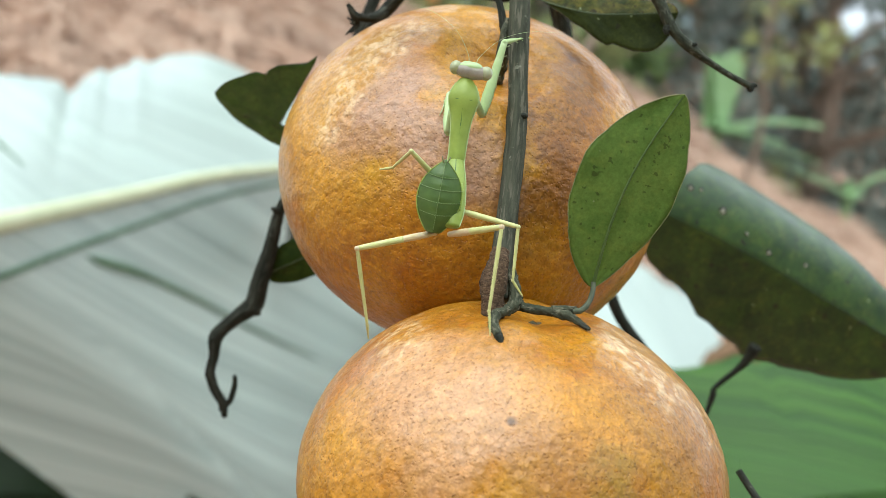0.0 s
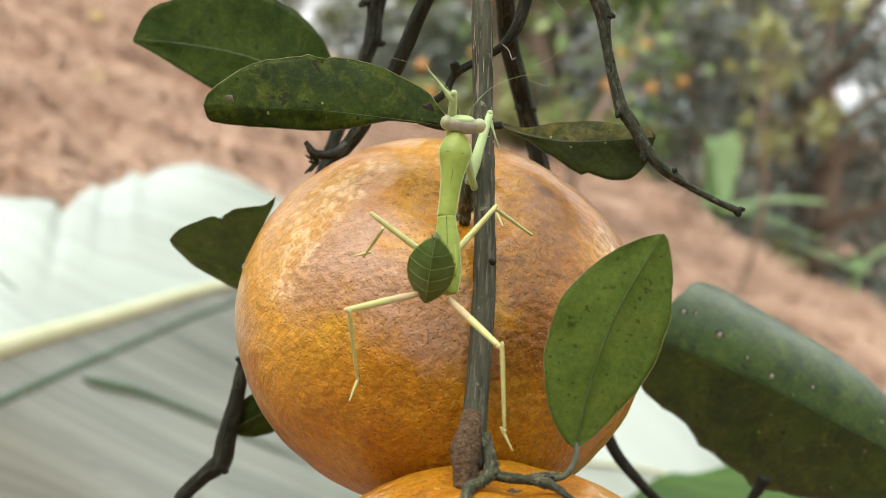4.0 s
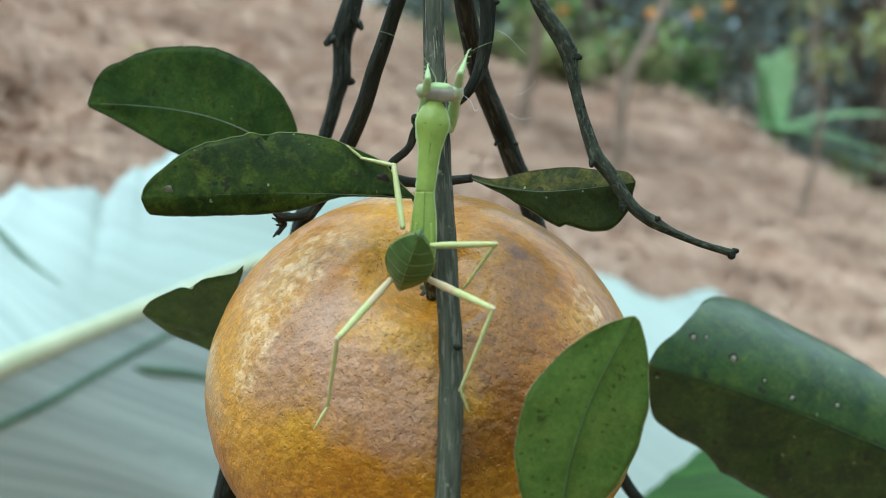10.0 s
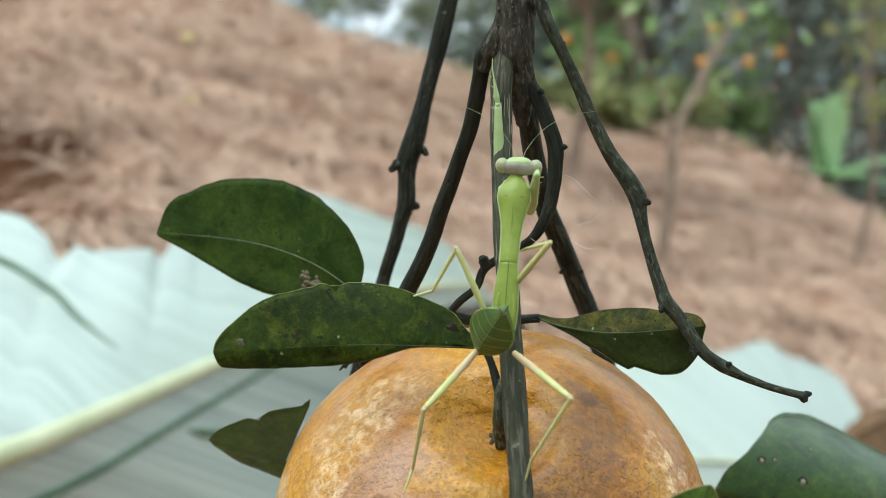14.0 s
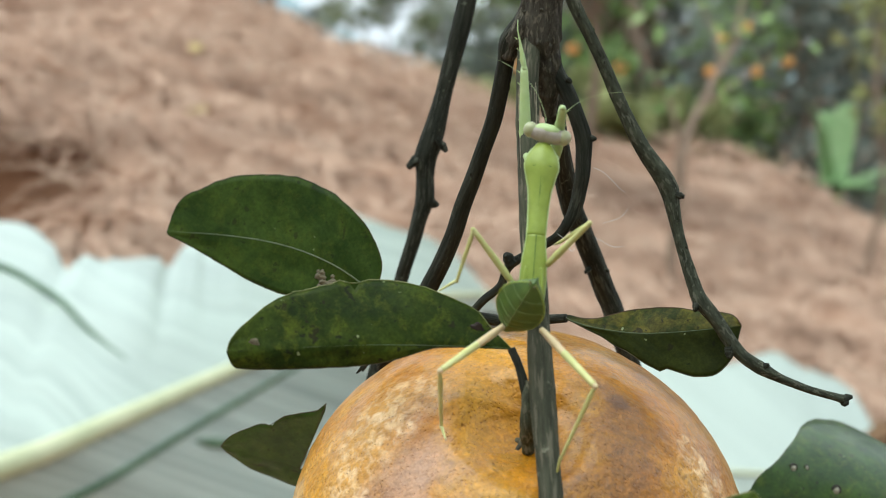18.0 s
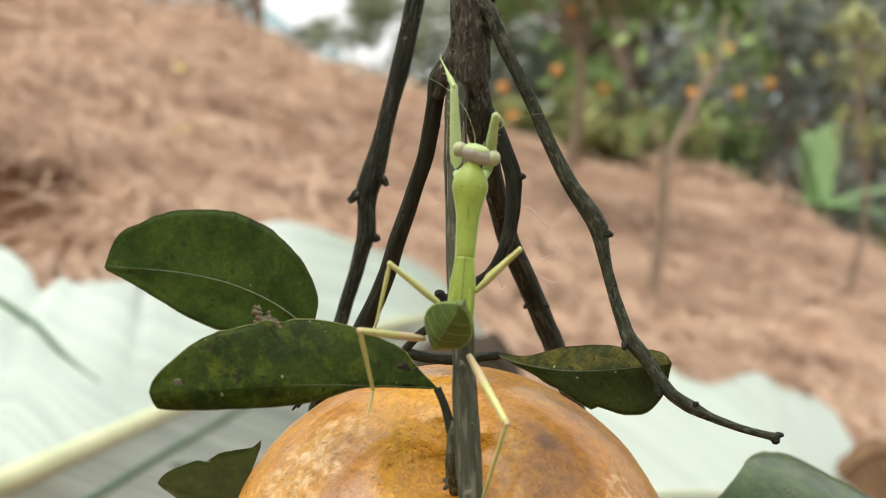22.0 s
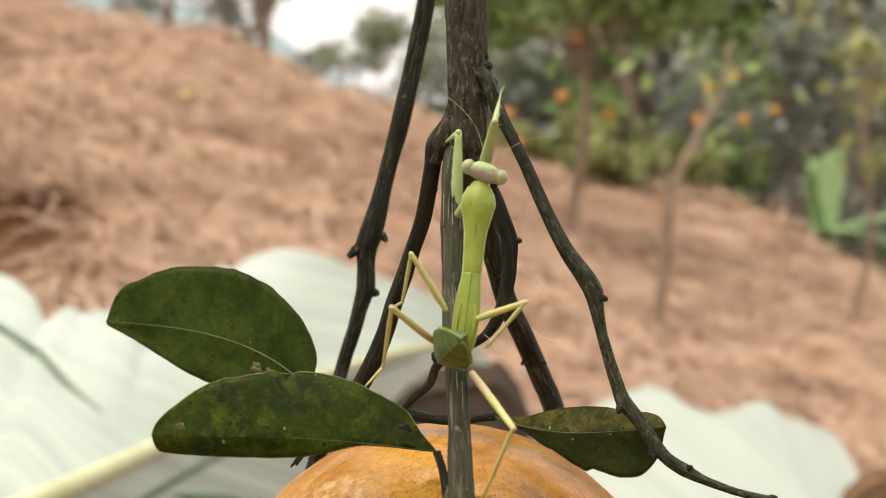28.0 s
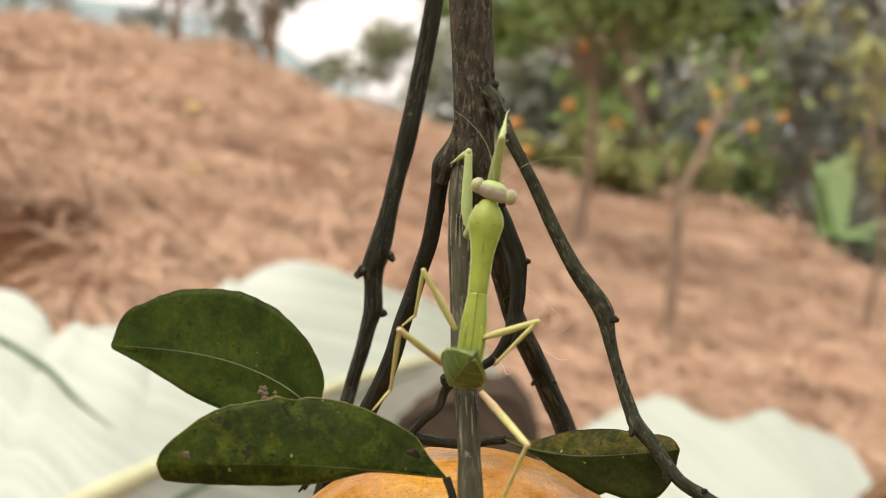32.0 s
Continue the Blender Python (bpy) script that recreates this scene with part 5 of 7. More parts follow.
            w = ln * 0.24
            k = len(verts)
            mid = p + a * ln * 0.5
            verts += [tuple(p), tuple(mid + b * w), tuple(p + a * ln), tuple(mid - b * w)]
            faces.append((k, k + 1, k + 2, k + 3))
    return verts, faces


def tree(name, label, base, height, radius, seed, fol, leaf=0.07, clumps=26, count=170, low=0.25, fruits=(), category="tree", group="", lean=(0, 0), trunk_r=0.032, spread=1.0):
    rng = np.random.default_rng(seed)
    holder = tagged(new(name), label, category, group)
    bx, by = base
    bz = ground_z(bx, by) - 0.04
    holder.location = (bx, by, bz)
    top = Vector((lean[0], lean[1], height))
    trunk_bm = tube([Vector((0, 0, 0)), top * 0.3 + Vector((0.04 * height, 0, 0)), top * 0.6, top * 0.92], [trunk_r, trunk_r * 0.8, trunk_r * 0.55, trunk_r * 0.2], sides=10, rough=0.3, seed=seed)
    limb_bm = bmesh.new()
    centres = []
    for i in range(clumps):
        a = rng.random() * 2 * math.pi
        h = low + (1 - low) * rng.random()
        rr = radius * math.sqrt(rng.random()) * (0.45 + 0.75 * math.sin(math.pi * min(1, (h - low) / (1.02 - low) * 0.85 + 0.12)))
        c = top * h + Vector((math.cos(a) * rr, math.sin(a) * rr, 0))
        centres.append((tuple(c), radius * (0.22 + 0.2 * rng.random())))
        s = top * (h * 0.72)
        tube([s, (s + c) / 2 + Vector((0, 0, 0.03 * height)), c], [trunk_r * 0.3, trunk_r * 0.2, trunk_r * 0.08], sides=5, steps=3, bm=limb_bm)
    trunk_ob = part("trunk", trunk_bm, TREE_BARK, holder)
    part("limb", limb_bm, TREE_BARK, trunk_ob)["kind"] = "stuff"
    verts, faces = foliage(centres, leaf, count, spread, rng)
    me = bpy.data.meshes.new("crown")
    me.from_pydata(verts, [], faces)
    me.materials.append(fol)
    cr = new("crown", me)
    cr.parent = holder
    for f in fruits:
        bmf = blob((0, 0, 0), (0.022, 0.022, 0.021), sub=3)
        fo = part("fruit", bmf, FRUIT_FAR, holder, "ripe orange fruit")
        fo.location = Vector(f) - holder.location
    return holder


FRUITS = [(0.586, 4.2, 0.028), (0.788, 4.2, 0.42), (0.475, 4.3, 0.311), (0.416, 4.2, 0.093), (0.223, 4.2, 0.032), (0.258, 4.2, -0.07)]
tree("orange_tree", "leafy orange tree hung with ripe fruit on the slope", (0.45, 4.35), 1.75, 0.62, 11, FOL_A, 0.05, 30, 300, 0.50, FRUITS, group="orange trees", trunk_r=0.022)


def bare_tree():
    """A thin forked orange sapling, nearly leafless, with a few fruit."""
    base = Vector((0.61, 3.3, ground_z(0.61, 3.3) - 0.03))
    holder = tagged(new("orange_tree"), "thin forked orange sapling with few leaves and fruit", "tree", "orange trees")
    holder.location = base

    def arm(name, points, radii, parent):
        return part(name, tube([Vector(p) - base for p in points], radii, sides=9, steps=5, rough=0.25, seed=2.0), TREE_BARK, parent)

    trunk_ob = arm("trunk", [tuple(base), (0.625, 3.3, -0.512), (0.638, 3.3, -0.363), (0.644, 3.3, -0.232), (0.662, 3.32, -0.168), (0.707, 3.35, -0.087), (0.765, 3.4, 0.011), (0.816, 3.45, 0.095), (0.86, 3.5, 0.25)], [0.020, 0.018, 0.017, 0.016, 0.015, 0.013, 0.011, 0.009, 0.004], holder)
    ends = []
    for line, r in (([(0.644, 3.3, -0.20), (0.60, 3.3, -0.07), (0.55, 3.3, 0.003), (0.50, 3.32, 0.16)], 0.009), ([(0.70, 3.35, -0.10), (0.78, 3.4, -0.05), (0.90, 3.5, 0.02), (0.99, 3.5, 0.09)], 0.008),
                    ([(0.77, 3.4, 0.02), (0.76, 3.45, 0.12), (0.70, 3.5, 0.25)], 0.006), ([(0.80, 3.43, 0.06), (0.87, 3.5, 0.14), (0.95, 3.55, 0.26)], 0.006)):
        arm("limb", line, [r * k for k in np.linspace(1, 0.35, len(line))], trunk_ob)
        ends += [Vector(p) - base for p in line[1:]]
    rng = np.random.default_rng(12)
    verts, faces = foliage([(tuple(c), 0.10) for c in ends + [Vector((0.84, 3.5, 0.18)) - base]], 0.05, 13, 1.0, rng)
    me = bpy.data.meshes.new("crown")
    me.from_pydata(verts, [], faces)
    me.materials.append(FOL_A)
    new("crown", me).parent = holder
    for f in ((0.793, 3.5, 0.104), (0.865, 3.5, 0.138), (0.991, 3.5, 0.037), (0.898, 3.5, 0.008), (0.761, 3.5, 0.008)):
        part("fruit", blob((0, 0, 0), (0.018, 0.018, 0.017), sub=3), FRUIT_FAR, holder, "ripe orange fruit").location = Vector(f) - base
    return holder


bare_tree()
tree("sapling", "bare pale-trunked sapling at the edge of the wood", (1.42, 4.0), 1.2, 0.35, 17, FOL_C, 0.06, 8, 40, 0.5, (), category="sapling", lean=(0.03, 0.0), trunk_r=0.011)
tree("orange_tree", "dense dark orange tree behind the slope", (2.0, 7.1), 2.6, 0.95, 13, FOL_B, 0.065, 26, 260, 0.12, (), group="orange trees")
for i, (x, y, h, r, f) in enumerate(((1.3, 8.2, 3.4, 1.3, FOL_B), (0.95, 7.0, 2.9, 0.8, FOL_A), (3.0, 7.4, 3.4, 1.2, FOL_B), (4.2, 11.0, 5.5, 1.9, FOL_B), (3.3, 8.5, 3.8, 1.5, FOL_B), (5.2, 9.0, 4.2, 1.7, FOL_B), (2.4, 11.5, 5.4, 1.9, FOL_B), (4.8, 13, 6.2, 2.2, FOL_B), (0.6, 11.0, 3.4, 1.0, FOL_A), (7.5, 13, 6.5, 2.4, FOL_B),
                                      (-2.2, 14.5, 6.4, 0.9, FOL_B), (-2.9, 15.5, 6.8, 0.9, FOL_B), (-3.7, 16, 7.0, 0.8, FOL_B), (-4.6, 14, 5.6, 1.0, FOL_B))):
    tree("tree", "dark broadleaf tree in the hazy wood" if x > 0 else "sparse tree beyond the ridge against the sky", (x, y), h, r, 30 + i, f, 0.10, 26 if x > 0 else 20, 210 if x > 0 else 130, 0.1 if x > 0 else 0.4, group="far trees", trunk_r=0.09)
# unseen trees added behind the camera to hold back low skylight
for i, (x, y, h, r) in enumerate(((-2.6, -1.0, 2.3, 0.9), (-1.7, -2.1, 2.6, 1.0), (-0.4, -2.5, 2.7, 1.0), (0.9, -2.4, 2.6, 1.0), (2.0, -1.5, 2.7, 1.0), (2.7, -0.2, 2.7, 0.9))):
    tree("orange_tree", "unseen orange tree added to block low skylight", (x, y), h, r, 90 + i, FOL_A, 0.07, 34, 190, 0.18, group="orange trees")
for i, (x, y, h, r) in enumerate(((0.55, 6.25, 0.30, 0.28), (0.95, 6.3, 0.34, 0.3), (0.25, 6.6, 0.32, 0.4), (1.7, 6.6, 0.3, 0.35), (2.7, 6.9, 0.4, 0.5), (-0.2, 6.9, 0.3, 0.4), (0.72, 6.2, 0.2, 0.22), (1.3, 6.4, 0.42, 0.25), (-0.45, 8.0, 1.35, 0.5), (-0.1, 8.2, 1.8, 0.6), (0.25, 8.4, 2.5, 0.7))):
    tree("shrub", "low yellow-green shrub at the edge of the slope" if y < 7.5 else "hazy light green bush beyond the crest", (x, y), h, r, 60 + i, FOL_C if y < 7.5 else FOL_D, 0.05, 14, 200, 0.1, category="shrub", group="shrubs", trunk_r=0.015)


def banana_plant(base, leaves, seed):
    holder = tagged(new("banana_plant"), "young bright green banana plant on the slope", "banana plant")
    bx, by = base
    bz = ground_z(bx, by)
    holder.location = (bx, by, bz)
    rng = random.Random(seed)
    part("stalk", tube([Vector((0, 0, -0.03)), Vector((0.01, 0, 0.1)), Vector((0, 0, 0.22))], [0.03, 0.026, 0.015], sides=10), LEAFLET, holder)
    for (dx, dy, dz), w in leaves:
        bm = bmesh.new()
        n = 16
        rows = []
        d = Vector((dx, dy, 0))
        side = Vector((-dy, dx, 0)).normalized() if d.length > 0.08 else Vector((1, 0.2, 0)).normalized()
        for i in range(n + 1):
            u = i / n
            c = Vector((dx * u, dy * u, 0.13 + dz * (1.6 * u - 0.6 * u * u) - 0.12 * u * u * d.length))
            ww = w * leaf_width(0.05 + 0.93 * u, 0.5, 0.4)
            rows.append([bm.verts.new(c + side * ww * k + Vector((0, 0, -0.18 * abs(k) * ww))) for k in (-1, -0.5, 0, 0.5, 1)])
        for a, b in zip(rows, rows[1:]):
            for k in range(4):
                bm.faces.new((a[k], a[k + 1], b[k + 1], b[k]))
        part("leaf_blade", bm, LEAFLET, holder)
    return holder


# green dulled to paint the haze over the distant plant
LEAFLET = plain_noise("young_banana_blade", (0.20, 0.32, 0.13), (0.28, 0.41, 0.20), 12, 0.45, 0.3, 0.004)
banana_plant((1.82, 5.6), [((-0.13, 0.02, 0.41), 0.075), ((-0.03, 0.05, 0.36), 0.08), ((0.06, 0.04, 0.40), 0.07), ((0.5, -0.1, 0.15), 0.07), ((0.6, 0.1, -0.04), 0.07), ((0.33, -0.1, 0.02), 0.06), ((0.8, 0.05, -0.16), 0.08), ((-0.12, -0.1, 0.05), 0.07), ((0.15, -0.12, 0.04), 0.07)], 3)
banana_plant((2.6, 5.7), [((-0.2, 0, 0.14), 0.05), ((0.2, -0.05, 0.2), 0.05), ((0.1, 0.1, 0.05), 0.05)], 4)

# far ridge, the haze painted as its pale blue-grey colour
def ridge():
    bm = bmesh.new()
    prev = None
    for i in range(81):
        x = -260 + 6.5 * i
        h = float(np.interp(x, (-260, -120, -58, -40, -32, -17, -5, 40, 260), (60, 44, 33, 27, 20, 13, 10, 9, 12))) + 1.2 * noise.noise(Vector((x * 0.09, 1, 0)))
        row = [bm.verts.new((x, 260 + 20 * k, -6 + h * (1 - (1 - k) ** 2) if k < 1 else -6 + h)) for k in (0, 0.4, 0.8, 1.0)] + [bm.verts.new((x, 330, -8))]
        if prev:
            for a in range(4):
                bm.faces.new((prev[a], row[a], row[a + 1], prev[a + 1]))
        prev = row
    return bm


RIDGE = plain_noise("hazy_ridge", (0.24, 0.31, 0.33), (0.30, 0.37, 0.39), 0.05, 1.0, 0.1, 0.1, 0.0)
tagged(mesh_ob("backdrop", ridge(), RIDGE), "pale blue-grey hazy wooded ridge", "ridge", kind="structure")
# ---------------------------------------------------------------- the mantis
def insect_material(name, c0, c1, mottled=0.3, rough=0.42, scale=420):
    m, n, l, b = mat(name, rough, 0, 0.45)
    v = coords(n, l)
    col = ramp(n, l, noise_tex(n, l, v, scale, 4), [(0.3, c0), (0.7, c1)])
    col = mix(n, l, mottled, col, ramp(n, l, noise_tex(n, l, v, scale * 0.25, 3), [(0.35, c0), (0.65, c1)]))
    l.new(col, b.inputs["Base Color"])
    b.inputs["Subsurface Weight"].default_value = 0.12
    b.inputs["Subsurface Radius"].default_value = (0.002, 0.002, 0.0006)
    b.inputs["Subsurface Scale"].default_value = 0.5
    bump(n, l, b, noise_tex(n, l, v, scale * 5, 3), 0.2, 0.0001)
    return m


M_BODY = insect_material("mantis_green", (0.20, 0.262, 0.030), (0.285, 0.355, 0.060))
M_LINE = insect_material("mantis_keel", (0.055, 0.110, 0.012), (0.085, 0.15, 0.02))
M_ABD = insect_material("mantis_abdomen", (0.045, 0.088, 0.013), (0.085, 0.140, 0.025))
M_SEAM = insect_material("mantis_seam", (0.11, 0.17, 0.045), (0.17, 0.235, 0.075))
M_DARK = insect_material("mantis_cercus", (0.10, 0.11, 0.05), (0.17, 0.17, 0.08))
M_PALE = insect_material("mantis_pale", (0.34, 0.45, 0.18), (0.45, 0.55, 0.27))
M_LEG = insect_material("mantis_leg", (0.46, 0.47, 0.17), (0.57, 0.56, 0.25))
M_LEG_PINK = insect_material("mantis_leg_base", (0.55, 0.42, 0.22), (0.62, 0.51, 0.32))
M_HEAD = insect_material("mantis_face", (0.24, 0.21, 0.17), (0.44, 0.40, 0.33))
M_EYE = insect_material("mantis_eye", (0.32, 0.34, 0.18), (0.43, 0.43, 0.27), 0.3, 0.3)
MANTIS = {}
mantis = tagged(new("praying_mantis"), "pale green praying mantis nymph climbing the stem", "praying mantis")
MANTIS["mantis"] = mantis


def lathe_y(profile, flat=1.0, lift=0.0, sides=18, sharp=0.0):
    """A body along y from (y, half width) pairs, in cm; flat: thickness over width; sharp: how keeled its back is."""
    bm = bmesh.new()
    rings = []
    ps = spline([(y, w, 0) for y, w in profile], 5)
    for p in ps:
        ring = []
        for k in range(sides):
            a = 2 * math.pi * k / sides
            x, z = math.cos(a) * p.y, math.sin(a) * p.y * flat
            z += sharp * p.y * max(0.0, 1 - abs(x) / max(p.y, 1e-6)) ** 2 * (1 if z > 0 else 0)
            ring.append(bm.verts.new(Vector((x, p.x, z + lift)) * CM))
        rings.append(ring)
    for a, b in zip(rings, rings[1:]):
        for k in range(sides):
            bm.faces.new((a[k], a[(k + 1) % sides], b[(k + 1) % sides], b[k]))
    bm.faces.new(rings[0][::-1])
    bm.faces.new(rings[-1])
    bmesh.ops.recalc_face_normals(bm, faces=bm.faces)
    return bm


# pronotum, the long front of the thorax, with its keel and pale edges
PRO = [(-0.02, 0.16), (0.25, 0.165), (0.7, 0.19), (1.0, 0.25), (1.2, 0.295), (1.36, 0.27), (1.52, 0.19), (1.63, 0.11)]
pron = part("pronotum", lathe_y(PRO, 0.55, 0, 20, 0.12), M_BODY, mantis, "pale green swollen front of the thorax")
part("keel", tube([cm((0, y, 0.60 * w + 0.002)) for y, w in PRO[1:6]], [0.006 * CM, 0.013 * CM, 0.016 * CM, 0.010 * CM, 0.004 * CM], sides=6), M_LINE, pron, "dark line down the back")
part("groove", tube([cm((0.25 * math.sin(a), 1.2 - 0.04 * math.cos(a) + 0.02, 0.16 * math.cos(a) + 0.01)) for a in np.linspace(-1.2, 1.2, 9)], [0.010 * CM] * 9, sides=6), M_LINE, pron, "dark cross groove")
for s in (-1, 1):
    part("edge", tube([cm((s * w * 1.0, y, 0.0)) for y, w in PRO[0:7]], [0.014 * CM] * 7, sides=6), M_PALE, pron, "whitish finely toothed edge")

# hind thorax, origin at the waist, running back along -y
HT = [(-1.44, 0.14), (-1.2, 0.20), (-0.9, 0.225), (-0.5, 0.215), (-0.2, 0.18), (0.0, 0.16)]
ht = part("hind_thorax", lathe_y(HT, 0.55, 0, 18, 0.15), M_BODY, mantis)
MANTIS["hind_thorax"] = ht
part("keel", tube([cm((0, y, 0.62 * w)) for y, w in HT[1:6]], [0.010 * CM] * 5, sides=6), M_LINE, ht, "darker ridge")
for s in (-1, 1):
    part("edge", tube([cm((s * w, y, 0.02)) for y, w in HT], [0.009 * CM] * 6, sides=6), M_PALE, ht, "whitish edge")
    bm = bmesh.new()
    tube([cm((s * 0.12, -0.55, 0.09)), cm((s * 0.15, -0.85, 0.10)), cm((s * 0.13, -1.15, 0.11))], [0.03 * CM, 0.04 * CM, 0.012 * CM], sides=8, bm=bm)
    part("wing_pad", bm, M_BODY, ht, "tiny green wing pad")

# abdomen: a broad keeled shield of overlapping plates, bent up over the back
ab = new("abdomen")
ab.parent = mantis
MANTIS["abdomen"] = ab


def shield():
    bm = bmesh.new()
    n, m = 36, 14
    top, bot = [], []
    for i in range(n + 1):
        u = i / n
        y = -0.03 + 1.40 * u
        w = 0.42 * (1 - abs((u - 0.48) / 0.52) ** 2.2 if u > 0.48 else 1 - 0.70 * ((0.48 - u) / 0.48) ** 2.0)
        w = max(w, 0.02)
        seg = (u * 6.5) % 1.0
        step = 0.018 * (1 - seg)
        w *= 1 + 0.09 * (seg - 0.5)
        tr, br = [], []
        for j in range(-m, m + 1):
            v = j / m
            z = 0.24 * (1 - abs(v) ** 1.5) * math.sin(math.pi * min(1, 0.16 + 0.8 * u)) + step
            tr.append(bm.verts.new(Vector((v * w, y, z)) * CM))
            br.append(bm.verts.new(Vector((v * w, y, -0.04 - 0.10 * (1 - v * v))) * CM))
        top.append(tr)
        bot.append(br)
    for i in range(n):
        for j in range(2 * m):
            bm.faces.new((top[i][j], top[i][j + 1], top[i + 1][j + 1], top[i + 1][j]))
            bm.faces.new((bot[i + 1][j], bot[i + 1][j + 1], bot[i][j + 1], bot[i][j]))
        bm.faces.new((top[i + 1][0], bot[i + 1][0], bot[i][0], top[i][0]))
        bm.faces.new((top[i][-1], bot[i][-1], bot[i + 1][-1], top[i + 1][-1]))
    for i, f in ((0, 1), (n, 0)):
        for j in range(2 * m):
            q = (top[i][j], bot[i][j], bot[i][j + 1], top[i][j + 1])
            bm.faces.new(q if f else q[::-1])
    bmesh.ops.recalc_face_normals(bm, faces=bm.faces)
    return bm


part("plate", shield(), M_ABD, ab, "dark green overlapping plates")


def shield_half(u):
    return 0.42 * (1 - abs((u - 0.48) / 0.52) ** 2.2 if u > 0.48 else 1 - 0.70 * ((0.48 - u) / 0.48) ** 2.0)


for k in (1.6, 2.7, 3.8, 4.9):
    u = k / 6.5
    w = shield_half(u)
    line = [cm((v * w, -0.03 + 1.40 * u - 0.05 * (1 - v * v) + 0.05, 0.24 * (1 - abs(v) ** 1.5) * math.sin(math.pi * min(1, 0.16 + 0.8 * u)) + 0.020)) for v in np.linspace(-1, 1, 11)]
    part("plate_edge", tube(line, [0.006 * CM] * 11, sides=5, steps=2), M_SEAM, ab, "thin pale rear edge of a plate")
part("keel", tube([cm((0, -0.03 + 1.40 * u, 0.24 * math.sin(math.pi * min(1, 0.16 + 0.8 * u)) + 0.022)) for u in np.linspace(0.05, 0.95, 8)], [0.006 * CM] * 8, sides=5), M_SEAM, ab, "pale centre ridge")
for s in (-1, 1):
    part("edge", tube([cm((s * max(0.02, shield_half(u)), -0.03 + 1.40 * u, 0.01)) for u in np.linspace(0.02, 0.98, 12)], [0.012 * CM] * 12, sides=6), M_BODY, ab, "scalloped yellowish edge")
    part("cercus", tube([cm((s * 0.03, 1.31, 0.05)), cm((s * 0.06, 1.37, 0.06)), cm((s * 0.08, 1.43, 0.06))], [0.018 * CM, 0.014 * CM, 0.006 * CM], sides=6), M_DARK, ab, "short dark tail feeler")

# head, seen from above: a bar between two bulging eyes
hd = new("head")
hd.parent = mantis
MANTIS["head"] = hd
part("face", blob((0, 0, 0), (0.37 * CM, 0.155 * CM, 0.17 * CM), sub=3, rough=0.05), M_HEAD, hd, "mauve-grey head")
part("crown", blob((0, 0.045 * CM, 0.055 * CM), (0.25 * CM, 0.115 * CM, 0.13 * CM), sub=3, rough=0.2), M_PALE, hd, "pale green crown")
for s in (-1, 1):
    part("compound_eye", blob((s * 0.30 * CM, 0.018 * CM, 0.0), (0.125 * CM, 0.135 * CM, 0.150 * CM), sub=3), M_EYE, hd, "bulging greenish eye")
    part("antenna", tube([cm((s * 0.07, 0.10, 0.05)), cm((s * 0.12, 0.3, 0.12)), cm((s * 0.45, 0.75, 0.15)), cm((s * 0.95, 1.1, 0.05)), cm((s * 1.5, 1.3, -0.1))], [0.008 * CM, 0.004 * CM, 0.003 * CM, 0.0025 * CM, 0.002 * CM], sides=5), M_PALE, hd, "hair-thin antenna")


def limb(key, name, length, r0, r1, material, label="", knee=0.0, bulge=1.0, spines=0, spine_side=1, flat=1.0):
    """A limb piece from its joint along +y, in cm."""
    line = [(0, 0, 0), (0, length * 0.25, 0), (0, length * 0.6, 0), (0, length, 0)]
    bm = tube([cm(p) for p in line], [r * CM for r in (r0 * 0.8, r0 * bulge, (r0 + r1) / 2 * bulge, r1)], sides=10, steps=6)
    if flat != 1.0:
        for v in bm.verts:
            v.co.z *= flat
    if knee:
        blob(cm((0, length, 0)), (knee * CM, knee * CM * 1.1, knee * CM), bm=bm, sub=2)
    ob = part(name, bm, material, mantis, label)
    for i in range(spines):
        y = length * (0.25 + 0.7 * i / max(1, spines - 1))
        part("spine", tube([cm((spine_side * r0 * 0.7, y, 0)), cm((spine_side * (r0 + 0.02), y + 0.045, 0.0))], [0.010 * CM, 0.003 * CM], sides=5, steps=2), M_PALE, ob)
    MANTIS[key] = ob
    return ob


for side, sp in (("L", -1), ("R", 1)):
    limb("fore_%s_coxa" % side, "fore_coxa", 0.85, 0.085, 0.075, M_PALE, "pale green upper foreleg", 0.07)
    limb("fore_%s_femur" % side, "fore_femur", 1.55, 0.105, 0.065, M_PALE, "pale green toothed grasping foreleg", 0.06, 1.1, 6, sp, 0.7)
    tb = limb("fore_%s_tibia" % side, "fore_tibia", 0.55, 0.055, 0.012, M_PALE, "hooked foreleg tip", 0, 1.0, 3, sp)
    part("claw", tube([cm((0, 0.5, 0)), cm((0, 0.7, -0.02)), cm((0.03, 0.86, -0.06))], [0.016 * CM, 0.012 * CM, 0.006 * CM], sides=5), M_PALE, tb)
    limb("mid_%s_femur" % side, "mid_femur", 1.22, 0.060, 0.044, M_LEG, "cream middle leg", 0.047, 1.05)
    limb("mid_%s_tibia" % side, "mid_tibia", 1.02, 0.038, 0.026, M_LEG, "", 0.034)
    limb("mid_%s_tarsus" % side, "mid_foot", 0.36, 0.028, 0.014, M_LEG, "")
    f = limb("hind_%s_femur" % side, "hind_femur", 1.62, 0.066, 0.044, M_LEG_PINK, "cream hind leg, pinkish near the body", 0.050, 1.05)
    part("outer_half", tube([cm((0, 0.7, 0)), cm((0, 1.1, 0)), cm((0, 1.6, 0))], [0.066 * CM, 0.062 * CM, 0.049 * CM], sides=10), M_LEG, f, "yellow-cream outer half")
